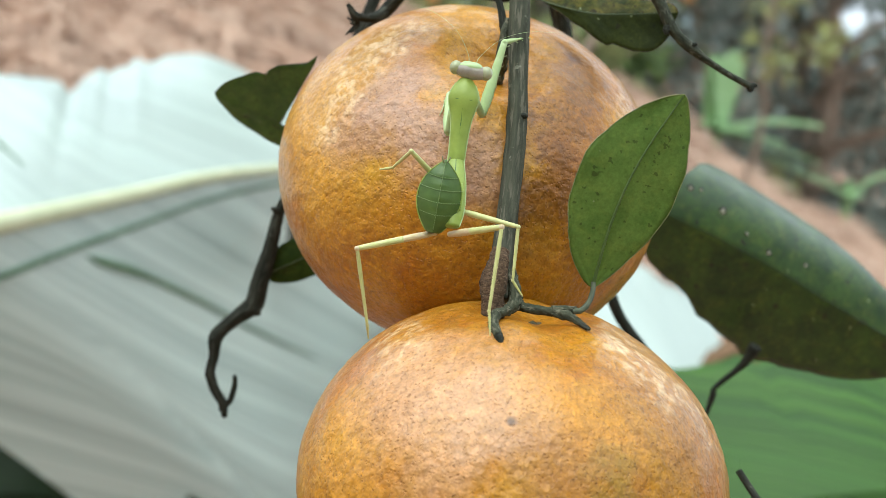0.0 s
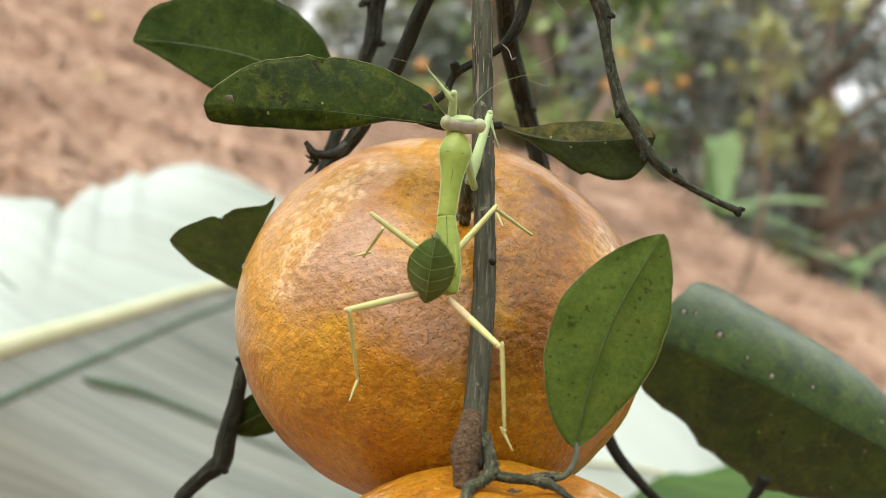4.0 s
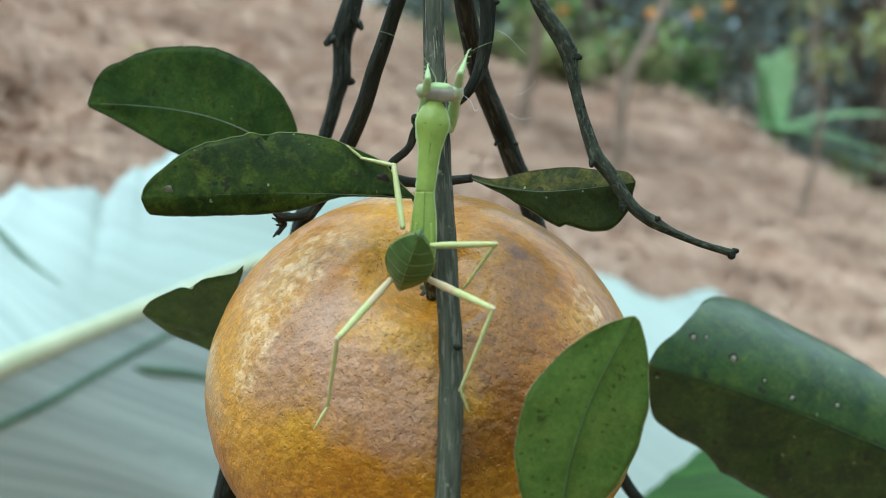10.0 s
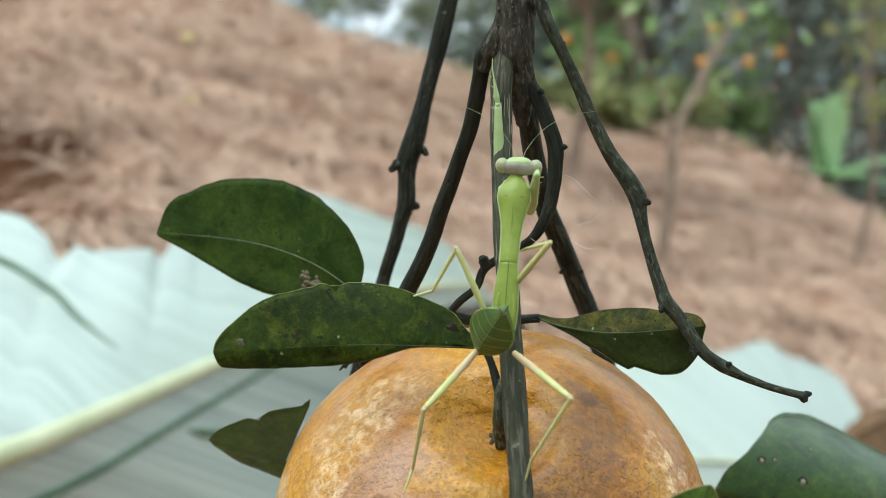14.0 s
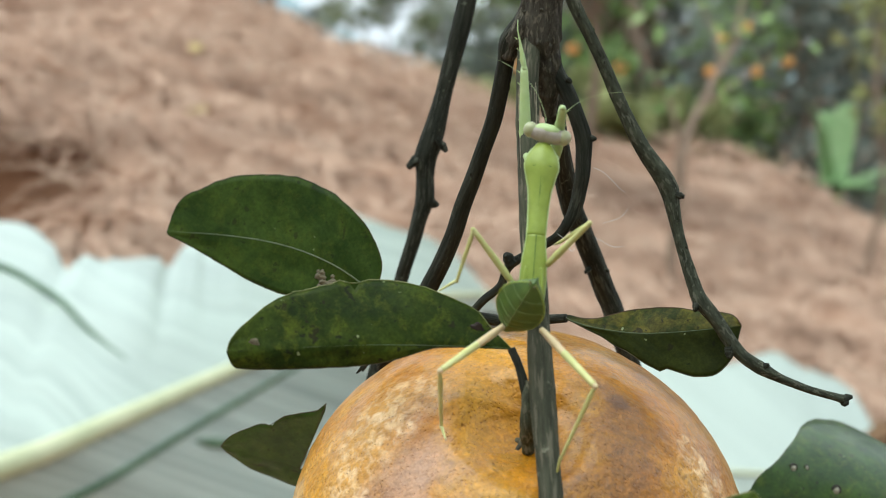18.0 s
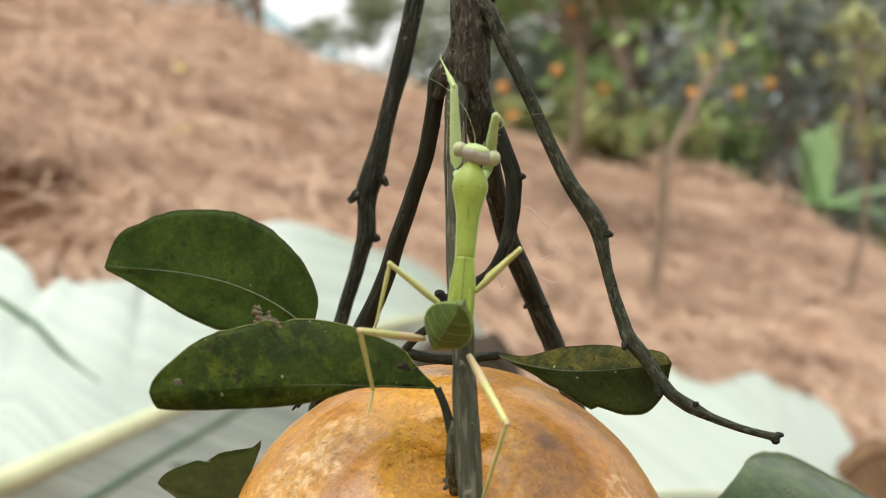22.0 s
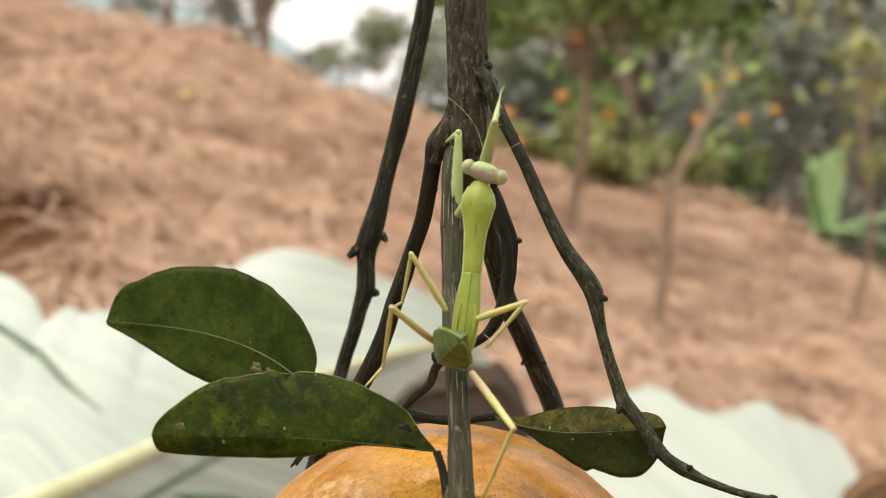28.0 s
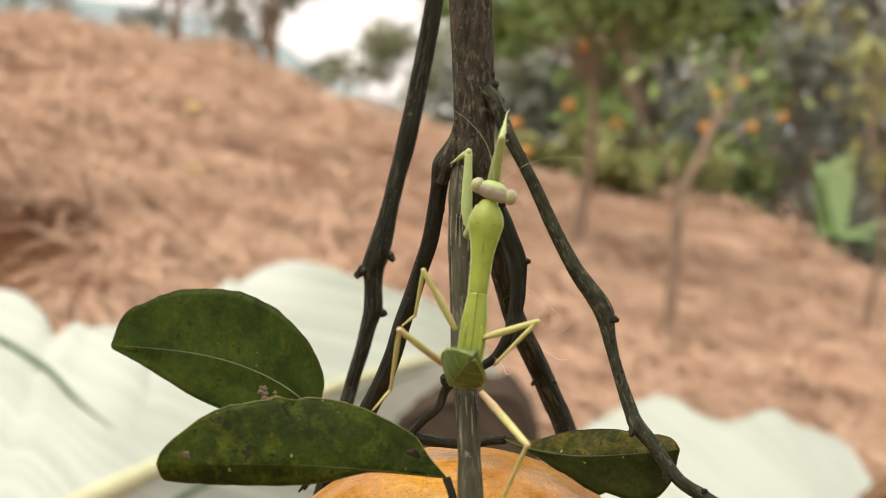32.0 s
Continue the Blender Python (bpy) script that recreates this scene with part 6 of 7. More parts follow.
    limb("hind_%s_tibia" % side, "hind_tibia", 1.52, 0.041, 0.027, M_LEG, "", 0.034)
    limb("hind_%s_tarsus" % side, "hind_foot", 0.45, 0.028, 0.012, M_LEG, "")


def motions():
    """The insect climbs the stem: its body first, then each limb in the body's own space."""
    walk(MANTIS['mantis'], [(0, pose(-0.00558, 0.03590, -0.08663, 73.8, -0.6, -5.7)), (1, pose(-0.00554, 0.03745, -0.08372, 70.8, -1.3, -5.4)), (2, pose(-0.00527, 0.03969, -0.07951, 75.8, -2.0, -6.5)), (2.5, pose(-0.00532, 0.04115, -0.07669, 63.5, -0.5, -5.0)), (3, pose(-0.00393, 0.04241, -0.07419, 65.6, 0.4, -5.1)), (6, pose(-0.00028, 0.04786, -0.06327, 74.3, 9.2, -6.6)), (7, pose(-0.00020, 0.04819, -0.06263, 78.9, 11.0, -6.4)), (8, pose(0.00094, 0.04983, -0.05934, 75.9, 9.5, -2.8)), (9, pose(0.00264, 0.05141, -0.05617, 72.2, 7.6, -4.6)), (10, pose(0.00247, 0.05391, -0.05119, 73.3, 6.2, -2.1)), (11, pose(0.00369, 0.05521, -0.04850, 69.3, 6.4, -2.6)), (12, pose(0.00504, 0.05841, -0.04097, 86.0, 3.5, -2.2)), (13, pose(0.00463, 0.05984, -0.03762, 74.5, 6.1, -3.2)), (14, pose(0.00500, 0.06006, -0.03709, 66.6, 4.4, -3.7)), (17, pose(0.00471, 0.06160, -0.03347, 70.5, 4.5, -2.9)), (19, pose(0.00520, 0.06166, -0.03334, 68.5, 5.1, -1.6)), (21, pose(0.00521, 0.06209, -0.03231, 70.4, 3.6, -1.1)), (22, pose(0.00577, 0.06287, -0.03048, 75.4, 4.1, -1.7)), (23, pose(0.00611, 0.06332, -0.02942, 74.7, 7.8, -2.9)), (24, pose(0.00755, 0.06356, -0.02887, 78.1, 5.6, -2.2)), (28, pose(0.00775, 0.06643, -0.02209, 76.5, 5.1, -1.8)), (30, pose(0.00731, 0.06658, -0.02172, 77.5, 7.2, -1.5)), (32, pose(0.00731, 0.06658, -0.02172, 77.5, 7.2, -1.5))])
    walk(MANTIS['hind_thorax'], [(0, pose(-0.00000, 0.00000, -0.00000, -22.0, -0.5, 3.6)), (1, pose(0.00000, 0.00000, -0.00000, -9.1, -1.0, 4.4)), (2, pose(0.00000, -0.00000, -0.00000, -16.5, -0.4, 3.5)), (2.5, pose(0.00000, -0.00000, 0.00000, 3.6, -1.5, 4.4)), (3, pose(-0.00000, 0.00000, 0.00000, -1.0, -1.9, 6.3)), (6, pose(0.00000, 0.00000, 0.00000, 7.9, -3.3, 15.6)), (7, pose(-0.00000, 0.00000, 0.00000, -9.9, -2.1, 18.4)), (8, pose(0.00000, 0.00000, 0.00000, -8.3, -1.6, 13.9)), (9, pose(0.00000, -0.00000, 0.00000, -17.8, -0.5, 4.8)), (10, pose(0.00000, -0.00000, 0.00000, 4.6, -0.7, 4.4)), (11, pose(-0.00000, 0.00000, 0.00000, -4.2, -0.7, 3.7)), (12, pose(0.00000, 0.00000, 0.00000, -23.3, 0.0, 0.2)), (13, pose(0.00000, 0.00000, 0.00000, 2.5, -0.1, 0.9)), (14, pose(0.00000, 0.00000, 0.00000, 10.1, -0.1, 0.5)), (17, pose(0.00000, 0.00000, 0.00000, 7.6, -0.1, 0.4)), (19, pose(-0.00000, -0.00000, 0.00000, 9.1, -0.2, 0.8)), (21, pose(0.00000, -0.00000, 0.00000, 7.3, 0.4, -2.0)), (22, pose(0.00000, 0.00000, 0.00000, 2.7, 0.1, -0.6)), (23, pose(-0.00000, 0.00000, -0.00000, -7.7, -0.2, 1.3)), (24, pose(0.00000, -0.00000, 0.00000, -0.6, 0.0, -0.7)), (28, pose(0.00000, 0.00000, -0.00000, 2.1, 0.2, -1.8)), (30, pose(0.00000, 0.00000, 0.00000, 0.4, 0.0, -0.1)), (32, pose(0.00000, 0.00000, 0.00000, 0.4, 0.0, -0.1))])
    walk(MANTIS['head'], [(0, pose(0.00071, 0.01771, 0.00035, -16.9, -1.8, -5.0)), (1, pose(0.00071, 0.01768, 0.00045, -14.0, -1.6, -6.0)), (2, pose(0.00073, 0.01771, 0.00030, -18.6, 0.7, 2.8)), (2.5, pose(0.00060, 0.01766, 0.00064, -4.8, -1.7, 2.9)), (3, pose(0.00076, 0.01761, 0.00056, -5.2, -2.0, 0.0)), (6, pose(0.00024, 0.01781, 0.00049, -11.9, -3.1, 6.5)), (7, pose(-0.00018, 0.01786, 0.00033, -16.6, -3.2, 8.8)), (8, pose(0.00032, 0.01784, 0.00033, -13.5, -6.9, 5.3)), (9, pose(0.00053, 0.01779, 0.00031, -12.7, -2.9, 3.7)), (10, pose(0.00066, 0.01772, 0.00037, -15.3, -2.8, 2.7)), (11, pose(0.00052, 0.01775, 0.00046, -11.2, -1.6, 2.5)), (12, pose(0.00046, 0.01784, 0.00002, -27.4, 0.2, 0.9)), (13, pose(0.00044, 0.01781, 0.00032, -15.2, 0.4, 3.0)), (14, pose(0.00038, 0.01777, 0.00053, -6.7, 1.4, 1.8)), (17, pose(0.00052, 0.01775, 0.00047, -10.0, -1.0, -11.5)), (19, pose(0.00041, 0.01777, 0.00052, -7.5, -2.0, -9.3)), (21, pose(0.00074, 0.01766, 0.00044, -8.7, -2.9, -13.0)), (22, pose(0.00065, 0.01774, 0.00033, -13.5, -3.5, -12.1)), (23, pose(0.00035, 0.01783, 0.00035, -12.7, -3.1, -8.2)), (24, pose(0.00054, 0.01779, 0.00024, -15.9, -3.1, -8.3)), (28, pose(0.00056, 0.01777, 0.00031, -13.3, -4.1, -14.6)), (30, pose(0.00068, 0.01774, 0.00026, -13.7, -5.6, -15.3)), (32, pose(0.00068, 0.01774, 0.00026, -13.7, -5.6, -15.3))])
    walk(MANTIS['abdomen'], [(0, pose(-0.00266, -0.01452, 0.00475, 8.6, 0.0, -3.3)), (1, pose(-0.00253, -0.01516, 0.00228, 27.6, -0.4, -3.1)), (2, pose(-0.00276, -0.01482, 0.00401, 34.4, 0.3, -3.8)), (2.5, pose(-0.00236, -0.01551, -0.00124, 54.9, -1.4, -1.9)), (3, pose(-0.00192, -0.01549, 0.00043, 47.9, -1.2, -2.3)), (6, pose(-0.00004, -0.01517, -0.00218, 48.9, -1.7, -4.2)), (7, pose(0.00149, -0.01542, 0.00419, 50.2, -1.5, 3.1)), (8, pose(-0.00022, -0.01577, 0.00264, 50.9, -0.9, -0.9)), (9, pose(-0.00215, -0.01526, 0.00264, 58.5, 0.3, -15.3)), (10, pose(-0.00222, -0.01649, -0.00088, 52.4, 0.3, -14.7)), (11, pose(-0.00293, -0.01609, 0.00083, 61.9, 1.2, -21.9)), (12, pose(-0.00403, -0.01462, 0.00589, 39.6, -0.4, -30.0)), (13, pose(-0.00294, -0.01555, 0.00107, 49.5, 0.4, -30.0)), (14, pose(-0.00357, -0.01548, -0.00285, 63.6, 1.2, -33.6)), (17, pose(-0.00305, -0.01588, -0.00108, 59.4, 0.5, -30.3)), (19, pose(-0.00360, -0.01543, -0.00255, 64.5, 0.6, -29.9)), (21, pose(-0.00305, -0.01533, -0.00083, 62.4, 0.4, -29.6)), (22, pose(-0.00366, -0.01508, -0.00076, 58.4, 0.6, -30.4)), (23, pose(-0.00327, -0.01473, 0.00279, 59.9, 0.4, -28.6)), (24, pose(-0.00371, -0.01439, 0.00162, 63.2, 0.4, -40.4)), (28, pose(-0.00353, -0.01516, -0.00057, 72.1, 0.9, -42.1)), (30, pose(-0.00225, -0.01510, 0.00145, 69.7, 0.2, -32.4)), (32, pose(-0.00225, -0.01510, 0.00145, 69.7, 0.2, -32.4))])
    walk(MANTIS['fore_L_coxa'], [(0, pose(-0.00160, 0.01340, -0.00120, -33.1, -0.7, 175.2)), (1, pose(-0.00160, 0.01340, -0.00120, -40.3, -1.0, 175.2)), (2, pose(-0.00160, 0.01340, -0.00120, -80.6, 3.0, -153.9)), (2.5, pose(-0.00160, 0.01340, -0.00120, -89.9, 16.2, -122.7)), (3, pose(-0.00160, 0.01340, -0.00120, -88.7, 15.4, -115.8)), (6, pose(-0.00160, 0.01340, -0.00120, -13.1, -0.8, 176.4)), (7, pose(-0.00160, 0.01340, -0.00120, -7.7, -0.3, 177.3)), (8, pose(-0.00160, 0.01340, -0.00120, -7.6, -0.2, 178.2)), (9, pose(-0.00160, 0.01340, -0.00120, -7.1, -0.6, 174.1)), (10, pose(-0.00160, 0.01340, -0.00120, -74.8, -1.1, 172.9)), (11, pose(-0.00160, 0.01340, -0.00120, -95.2, -0.1, 179.3)), (12, pose(-0.00160, 0.01340, -0.00120, -83.4, -0.1, -1.8)), (13, pose(-0.00160, 0.01340, -0.00120, -74.5, -3.3, 30.9)), (14, pose(-0.00160, 0.01340, -0.00120, -67.8, -9.5, 42.1)), (17, pose(-0.00160, 0.01340, -0.00120, -68.8, -7.3, 38.0)), (19, pose(-0.00160, 0.01340, -0.00120, -65.3, -6.6, 29.8)), (21, pose(-0.00160, 0.01340, -0.00120, -66.3, -1.6, 7.8)), (22, pose(-0.00160, 0.01340, -0.00120, -70.4, -3.5, 30.2)), (23, pose(-0.00160, 0.01340, -0.00120, -72.5, -5.9, 56.4)), (24, pose(-0.00160, 0.01340, -0.00120, -76.4, -3.0, 64.9)), (28, pose(-0.00160, 0.01340, -0.00120, -66.9, -3.4, 146.6)), (30, pose(-0.00160, 0.01340, -0.00120, -65.9, -2.0, 154.8)), (32, pose(-0.00160, 0.01340, -0.00120, -65.9, -2.0, 154.8))])
    walk(MANTIS['fore_L_femur'], [(0, pose(-0.00225, 0.00631, -0.00584, -42.9, -0.8, 5.4)), (1, pose(-0.00224, 0.00695, -0.00670, -42.1, -1.1, 4.9)), (2, pose(-0.00059, 0.01234, -0.00957, -37.7, 0.5, -4.4)), (2.5, pose(-0.00031, 0.01539, -0.00936, 69.3, 1.5, -4.4)), (3, pose(-0.00045, 0.01535, -0.00939, 68.2, 0.7, -2.4)), (6, pose(-0.00215, 0.00514, -0.00313, -0.5, -1.9, 9.0)), (7, pose(-0.00200, 0.00499, -0.00234, -13.3, -1.6, 13.4)), (8, pose(-0.00186, 0.00498, -0.00233, -17.7, -1.3, 11.3)), (9, pose(-0.00248, 0.00501, -0.00226, -14.1, -1.0, 8.9)), (10, pose(-0.00203, 0.01121, -0.00940, 59.4, 0.3, -1.9)), (11, pose(-0.00161, 0.01417, -0.00966, 59.6, 0.1, -0.5)), (12, pose(-0.00155, 0.01438, -0.00964, -10.4, 0.1, 1.2)), (13, pose(-0.00236, 0.01559, -0.00938, 14.5, -0.5, 4.6)), (14, pose(-0.00279, 0.01666, -0.00896, 22.4, -1.5, 6.2)), (17, pose(-0.00271, 0.01645, -0.00906, 20.3, -1.1, 5.4)), (19, pose(-0.00259, 0.01692, -0.00887, 21.9, -1.6, 7.0)), (21, pose(-0.00185, 0.01681, -0.00898, 20.0, -1.1, 5.4)), (22, pose(-0.00261, 0.01611, -0.00919, 15.4, -0.7, 5.8)), (23, pose(-0.00327, 0.01550, -0.00927, 15.2, -1.2, 9.7)), (24, pose(-0.00323, 0.01465, -0.00945, 11.3, -0.6, 9.6)), (28, pose(-0.00383, 0.01087, -0.00900, 13.1, -0.4, 3.4)), (30, pose(-0.00332, 0.01037, -0.00895, 11.4, -0.4, 4.4)), (32, pose(-0.00332, 0.01037, -0.00895, 11.4, -0.4, 4.4))])
    walk(MANTIS['fore_L_tibia'], [(0, pose(-0.00317, 0.01763, -0.01639, 36.9, -1.5, 170.0)), (1, pose(-0.00302, 0.01844, -0.01708, 42.1, -1.7, 172.0)), (2, pose(0.00026, 0.02458, -0.01904, 54.6, -2.0, 16.6)), (2.5, pose(0.00049, 0.02081, 0.00514, 5.2, -4.8, 13.9)), (3, pose(-0.00003, 0.02109, 0.00500, 23.8, -3.5, 11.4)), (6, pose(-0.00455, 0.02045, -0.00327, -14.2, -4.1, 160.3)), (7, pose(-0.00541, 0.01968, -0.00589, -9.2, -1.8, 164.9)), (8, pose(-0.00464, 0.01948, -0.00705, -8.9, -1.6, 166.7)), (9, pose(-0.00474, 0.01987, -0.00602, -7.8, -1.6, 164.8)), (10, pose(-0.00170, 0.01911, 0.00393, -52.7, -0.9, 6.1)), (11, pose(-0.00152, 0.02200, 0.00371, -41.5, -0.1, 0.6)), (12, pose(-0.00187, 0.02962, -0.01244, -43.5, 1.1, 14.9)), (13, pose(-0.00359, 0.03054, -0.00550, 15.6, -1.5, 13.5)), (14, pose(-0.00450, 0.03089, -0.00306, 23.5, -3.2, 12.9)), (17, pose(-0.00418, 0.03090, -0.00367, 21.2, -3.1, 15.0)), (19, pose(-0.00450, 0.03118, -0.00309, 22.8, -3.3, 14.5)), (21, pose(-0.00332, 0.03129, -0.00367, 20.7, -3.2, 16.2)), (22, pose(-0.00417, 0.03097, -0.00509, -23.8, -3.2, 27.4)), (23, pose(-0.00588, 0.03023, -0.00521, -29.4, -4.4, 39.0)), (24, pose(-0.00579, 0.02963, -0.00641, -33.0, -2.3, 42.5)), (28, pose(-0.00474, 0.02594, -0.00550, -56.9, -5.1, 124.8)), (30, pose(-0.00451, 0.02552, -0.00588, -48.3, -3.8, 124.3)), (32, pose(-0.00451, 0.02552, -0.00588, -48.3, -3.8, 124.3))])
    walk(MANTIS['fore_R_coxa'], [(0, pose(0.00160, 0.01340, -0.00120, -68.6, 5.2, -142.6)), (1, pose(0.00160, 0.01340, -0.00120, -61.4, 4.3, -160.1)), (2, pose(0.00160, 0.01340, -0.00120, -43.9, 2.1, -162.2)), (2.5, pose(0.00160, 0.01340, -0.00120, -55.7, 9.0, -152.8)), (3, pose(0.00160, 0.01340, -0.00120, -34.7, 3.9, -167.2)), (6, pose(0.00160, 0.01340, -0.00120, -82.1, 11.6, -107.6)), (7, pose(0.00160, 0.01340, -0.00120, -81.2, 6.1, -115.8)), (8, pose(0.00160, 0.01340, -0.00120, -82.2, 6.7, -98.7)), (9, pose(0.00160, 0.01340, -0.00120, -64.3, -1.7, 16.2)), (10, pose(0.00160, 0.01340, -0.00120, -81.1, 7.0, -126.1)), (11, pose(0.00160, 0.01340, -0.00120, -81.5, 8.9, -129.7)), (12, pose(0.00160, 0.01340, -0.00120, -61.0, -2.3, -148.3)), (13, pose(0.00160, 0.01340, -0.00120, -64.5, 3.0, -152.3)), (14, pose(0.00160, 0.01340, -0.00120, -79.7, 6.8, -151.3)), (17, pose(0.00160, 0.01340, -0.00120, -73.8, 9.8, -56.5)), (19, pose(0.00160, 0.01340, -0.00120, -64.1, 5.9, -26.2)), (21, pose(0.00160, 0.01340, -0.00120, -55.1, 3.7, -18.3)), (22, pose(0.00160, 0.01340, -0.00120, -66.0, 3.3, -28.1)), (23, pose(0.00160, 0.01340, -0.00120, -60.1, -0.0, 0.1)), (24, pose(0.00160, 0.01340, -0.00120, -59.3, 0.0, -0.2)), (28, pose(0.00160, 0.01340, -0.00120, -44.3, -1.4, 13.2)), (30, pose(0.00160, 0.01340, -0.00120, -47.6, -1.0, 13.1)), (32, pose(0.00160, 0.01340, -0.00120, -47.6, -1.0, 13.1))])
    walk(MANTIS['fore_R_femur'], [(0, pose(0.00405, 0.01138, -0.00908, 0.6, 1.5, -10.2)), (1, pose(0.00351, 0.00977, -0.00864, 10.4, 2.3, -10.6)), (2, pose(0.00368, 0.00763, -0.00709, -7.4, 1.2, -9.8)), (2.5, pose(0.00476, 0.00964, -0.00814, -7.4, 2.8, -8.1)), (3, pose(0.00346, 0.00666, -0.00603, -3.0, 3.4, -11.3)), (6, pose(0.00323, 0.01465, -0.00945, -22.8, -1.1, 5.2)), (7, pose(0.00315, 0.01364, -0.00955, -26.7, -1.1, 9.0)), (8, pose(0.00289, 0.01419, -0.00956, -21.4, -0.6, 5.2)), (9, pose(0.00080, 0.01701, -0.00885, 61.3, 0.2, -2.2)), (10, pose(0.00327, 0.01345, -0.00953, 62.0, 0.5, -3.4)), (11, pose(0.00340, 0.01360, -0.00951, 71.8, -0.5, 2.4)), (12, pose(0.00351, 0.00973, -0.00863, -58.7, -0.8, -10.5)), (13, pose(0.00365, 0.01034, -0.00886, 72.1, 0.6, -5.8)), (14, pose(0.00321, 0.01254, -0.00950, 81.5, 1.0, -4.1)), (17, pose(0.00281, 0.01587, -0.00924, 72.0, -0.1, 0.7)), (19, pose(0.00253, 0.01708, -0.00881, 75.3, -0.3, 1.2)), (21, pose(0.00270, 0.01815, -0.00816, 76.6, 0.4, -1.9)), (22, pose(0.00284, 0.01666, -0.00895, 62.8, 0.5, -3.7)), (23, pose(0.00159, 0.01764, -0.00857, 59.4, 0.5, -4.1)), (24, pose(0.00161, 0.01774, -0.00851, -30.2, 0.2, -2.7)), (28, pose(0.00035, 0.01936, -0.00713, 65.8, 0.9, -8.7)), (30, pose(0.00041, 0.01901, -0.00747, 62.5, 0.3, -3.6)), (32, pose(0.00041, 0.01901, -0.00747, 62.5, 0.3, -3.6))])
    walk(MANTIS['fore_R_tibia'], [(0, pose(0.00681, 0.02663, -0.00891, -39.3, 7.8, -65.9)), (1, pose(0.00642, 0.02473, -0.00585, -44.7, 10.5, -122.0)), (2, pose(0.00626, 0.02279, -0.00908, -6.9, 4.3, -140.9)), (2.5, pose(0.00683, 0.02487, -0.01014, -16.0, 12.1, -141.7)), (3, pose(0.00644, 0.02185, -0.00684, -16.7, 8.1, -152.5)), (6, pose(0.00204, 0.02890, -0.01545, 31.4, 5.6, -152.9)), (7, pose(0.00111, 0.02734, -0.01651, 62.1, 5.2, -129.7)), (8, pose(0.00164, 0.02857, -0.01522, 51.0, 2.9, -155.0)), (9, pose(0.00113, 0.02444, 0.00474, -36.1, 1.0, -9.6)), (10, pose(0.00383, 0.02071, 0.00415, -38.3, 1.8, -12.2)), (11, pose(0.00307, 0.01844, 0.00522, -33.1, 1.1, -5.4)), (12, pose(0.00517, 0.01762, -0.02187, 1.5, 0.1, 178.7)), (13, pose(0.00430, 0.01506, 0.00589, -65.8, -0.1, 1.2)), (14, pose(0.00364, 0.01481, 0.00582, -60.9, 2.0, -8.0)), (17, pose(0.00272, 0.02066, 0.00550, -57.6, 0.9, -175.6)), (19, pose(0.00238, 0.02102, 0.00618, -74.5, -0.2, 179.1)), (21, pose(0.00293, 0.02173, 0.00692, -67.9, 0.3, -178.3)), (22, pose(0.00341, 0.02374, 0.00483, -75.9, 6.9, -100.0)), (23, pose(0.00228, 0.02550, 0.00477, -54.8, 2.6, -21.9)), (24, pose(0.00223, 0.03113, -0.01630, 80.1, 1.3, -23.4)), (28, pose(0.00155, 0.02561, 0.00700, -25.3, 0.7, -6.2)), (30, pose(0.00093, 0.02615, 0.00627, -38.3, 0.4, -5.0)), (32, pose(0.00093, 0.02615, 0.00627, -38.3, 0.4, -5.0))])
    walk(MANTIS['mid_L_femur'], [(0, pose(-0.00178, -0.00526, 0.00037, 48.9, -6.4, 48.2)), (1, pose(-0.00254, -0.00697, 0.00044, 39.1, -9.5, 49.6)), (2, pose(-0.00331, -0.00577, 0.00090, 44.3, -5.9, 60.0)), (2.5, pose(-0.00293, -0.00667, -0.00050, 53.6, -17.4, 65.3)), (3, pose(-0.00311, -0.00769, -0.00025, 44.1, -16.0, 69.3)), (6, pose(-0.00158, -0.00687, 0.00054, -24.7, -6.9, 34.4)), (7, pose(-0.00145, -0.00618, 0.00087, -22.0, -4.1, 37.1)), (8, pose(-0.00175, -0.00522, 0.00019, -22.1, -3.1, 27.0)), (9, pose(-0.00337, -0.00481, -0.00009, -13.0, -2.2, 20.6)), (10, pose(-0.00309, -0.00689, 0.00025, -14.8, -2.2, 14.9)), (11, pose(-0.00348, -0.00744, -0.00019, -13.5, -3.1, 15.3)), (12, pose(-0.00367, -0.00682, 0.00143, 21.6, 1.7, 23.0)), (13, pose(-0.00266, -0.00732, 0.00009, 35.2, -3.6, 34.4)), (14, pose(-0.00346, -0.00888, -0.00085, 22.3, -6.7, 28.3)), (17, pose(-0.00348, -0.00865, -0.00031, 32.0, -7.2, 37.8)), (19, pose(-0.00305, -0.00853, -0.00072, 34.6, -8.9, 42.0)), (21, pose(-0.00374, -0.00856, -0.00044, 36.4, -7.7, 41.8)), (22, pose(-0.00351, -0.00851, 0.00033, 31.5, -5.6, 53.7)), (23, pose(-0.00219, -0.00870, 0.00025, 15.6, -6.4, 64.9)), (24, pose(-0.00307, -0.00821, 0.00069, 4.8, -2.6, 50.3)), (28, pose(-0.00379, -0.00703, 0.00022, 26.1, -3.7, 36.3)), (30, pose(-0.00308, -0.00664, 0.00021, 26.8, -2.6, 34.7)), (32, pose(-0.00308, -0.00664, 0.00021, 26.8, -2.6, 34.7))])
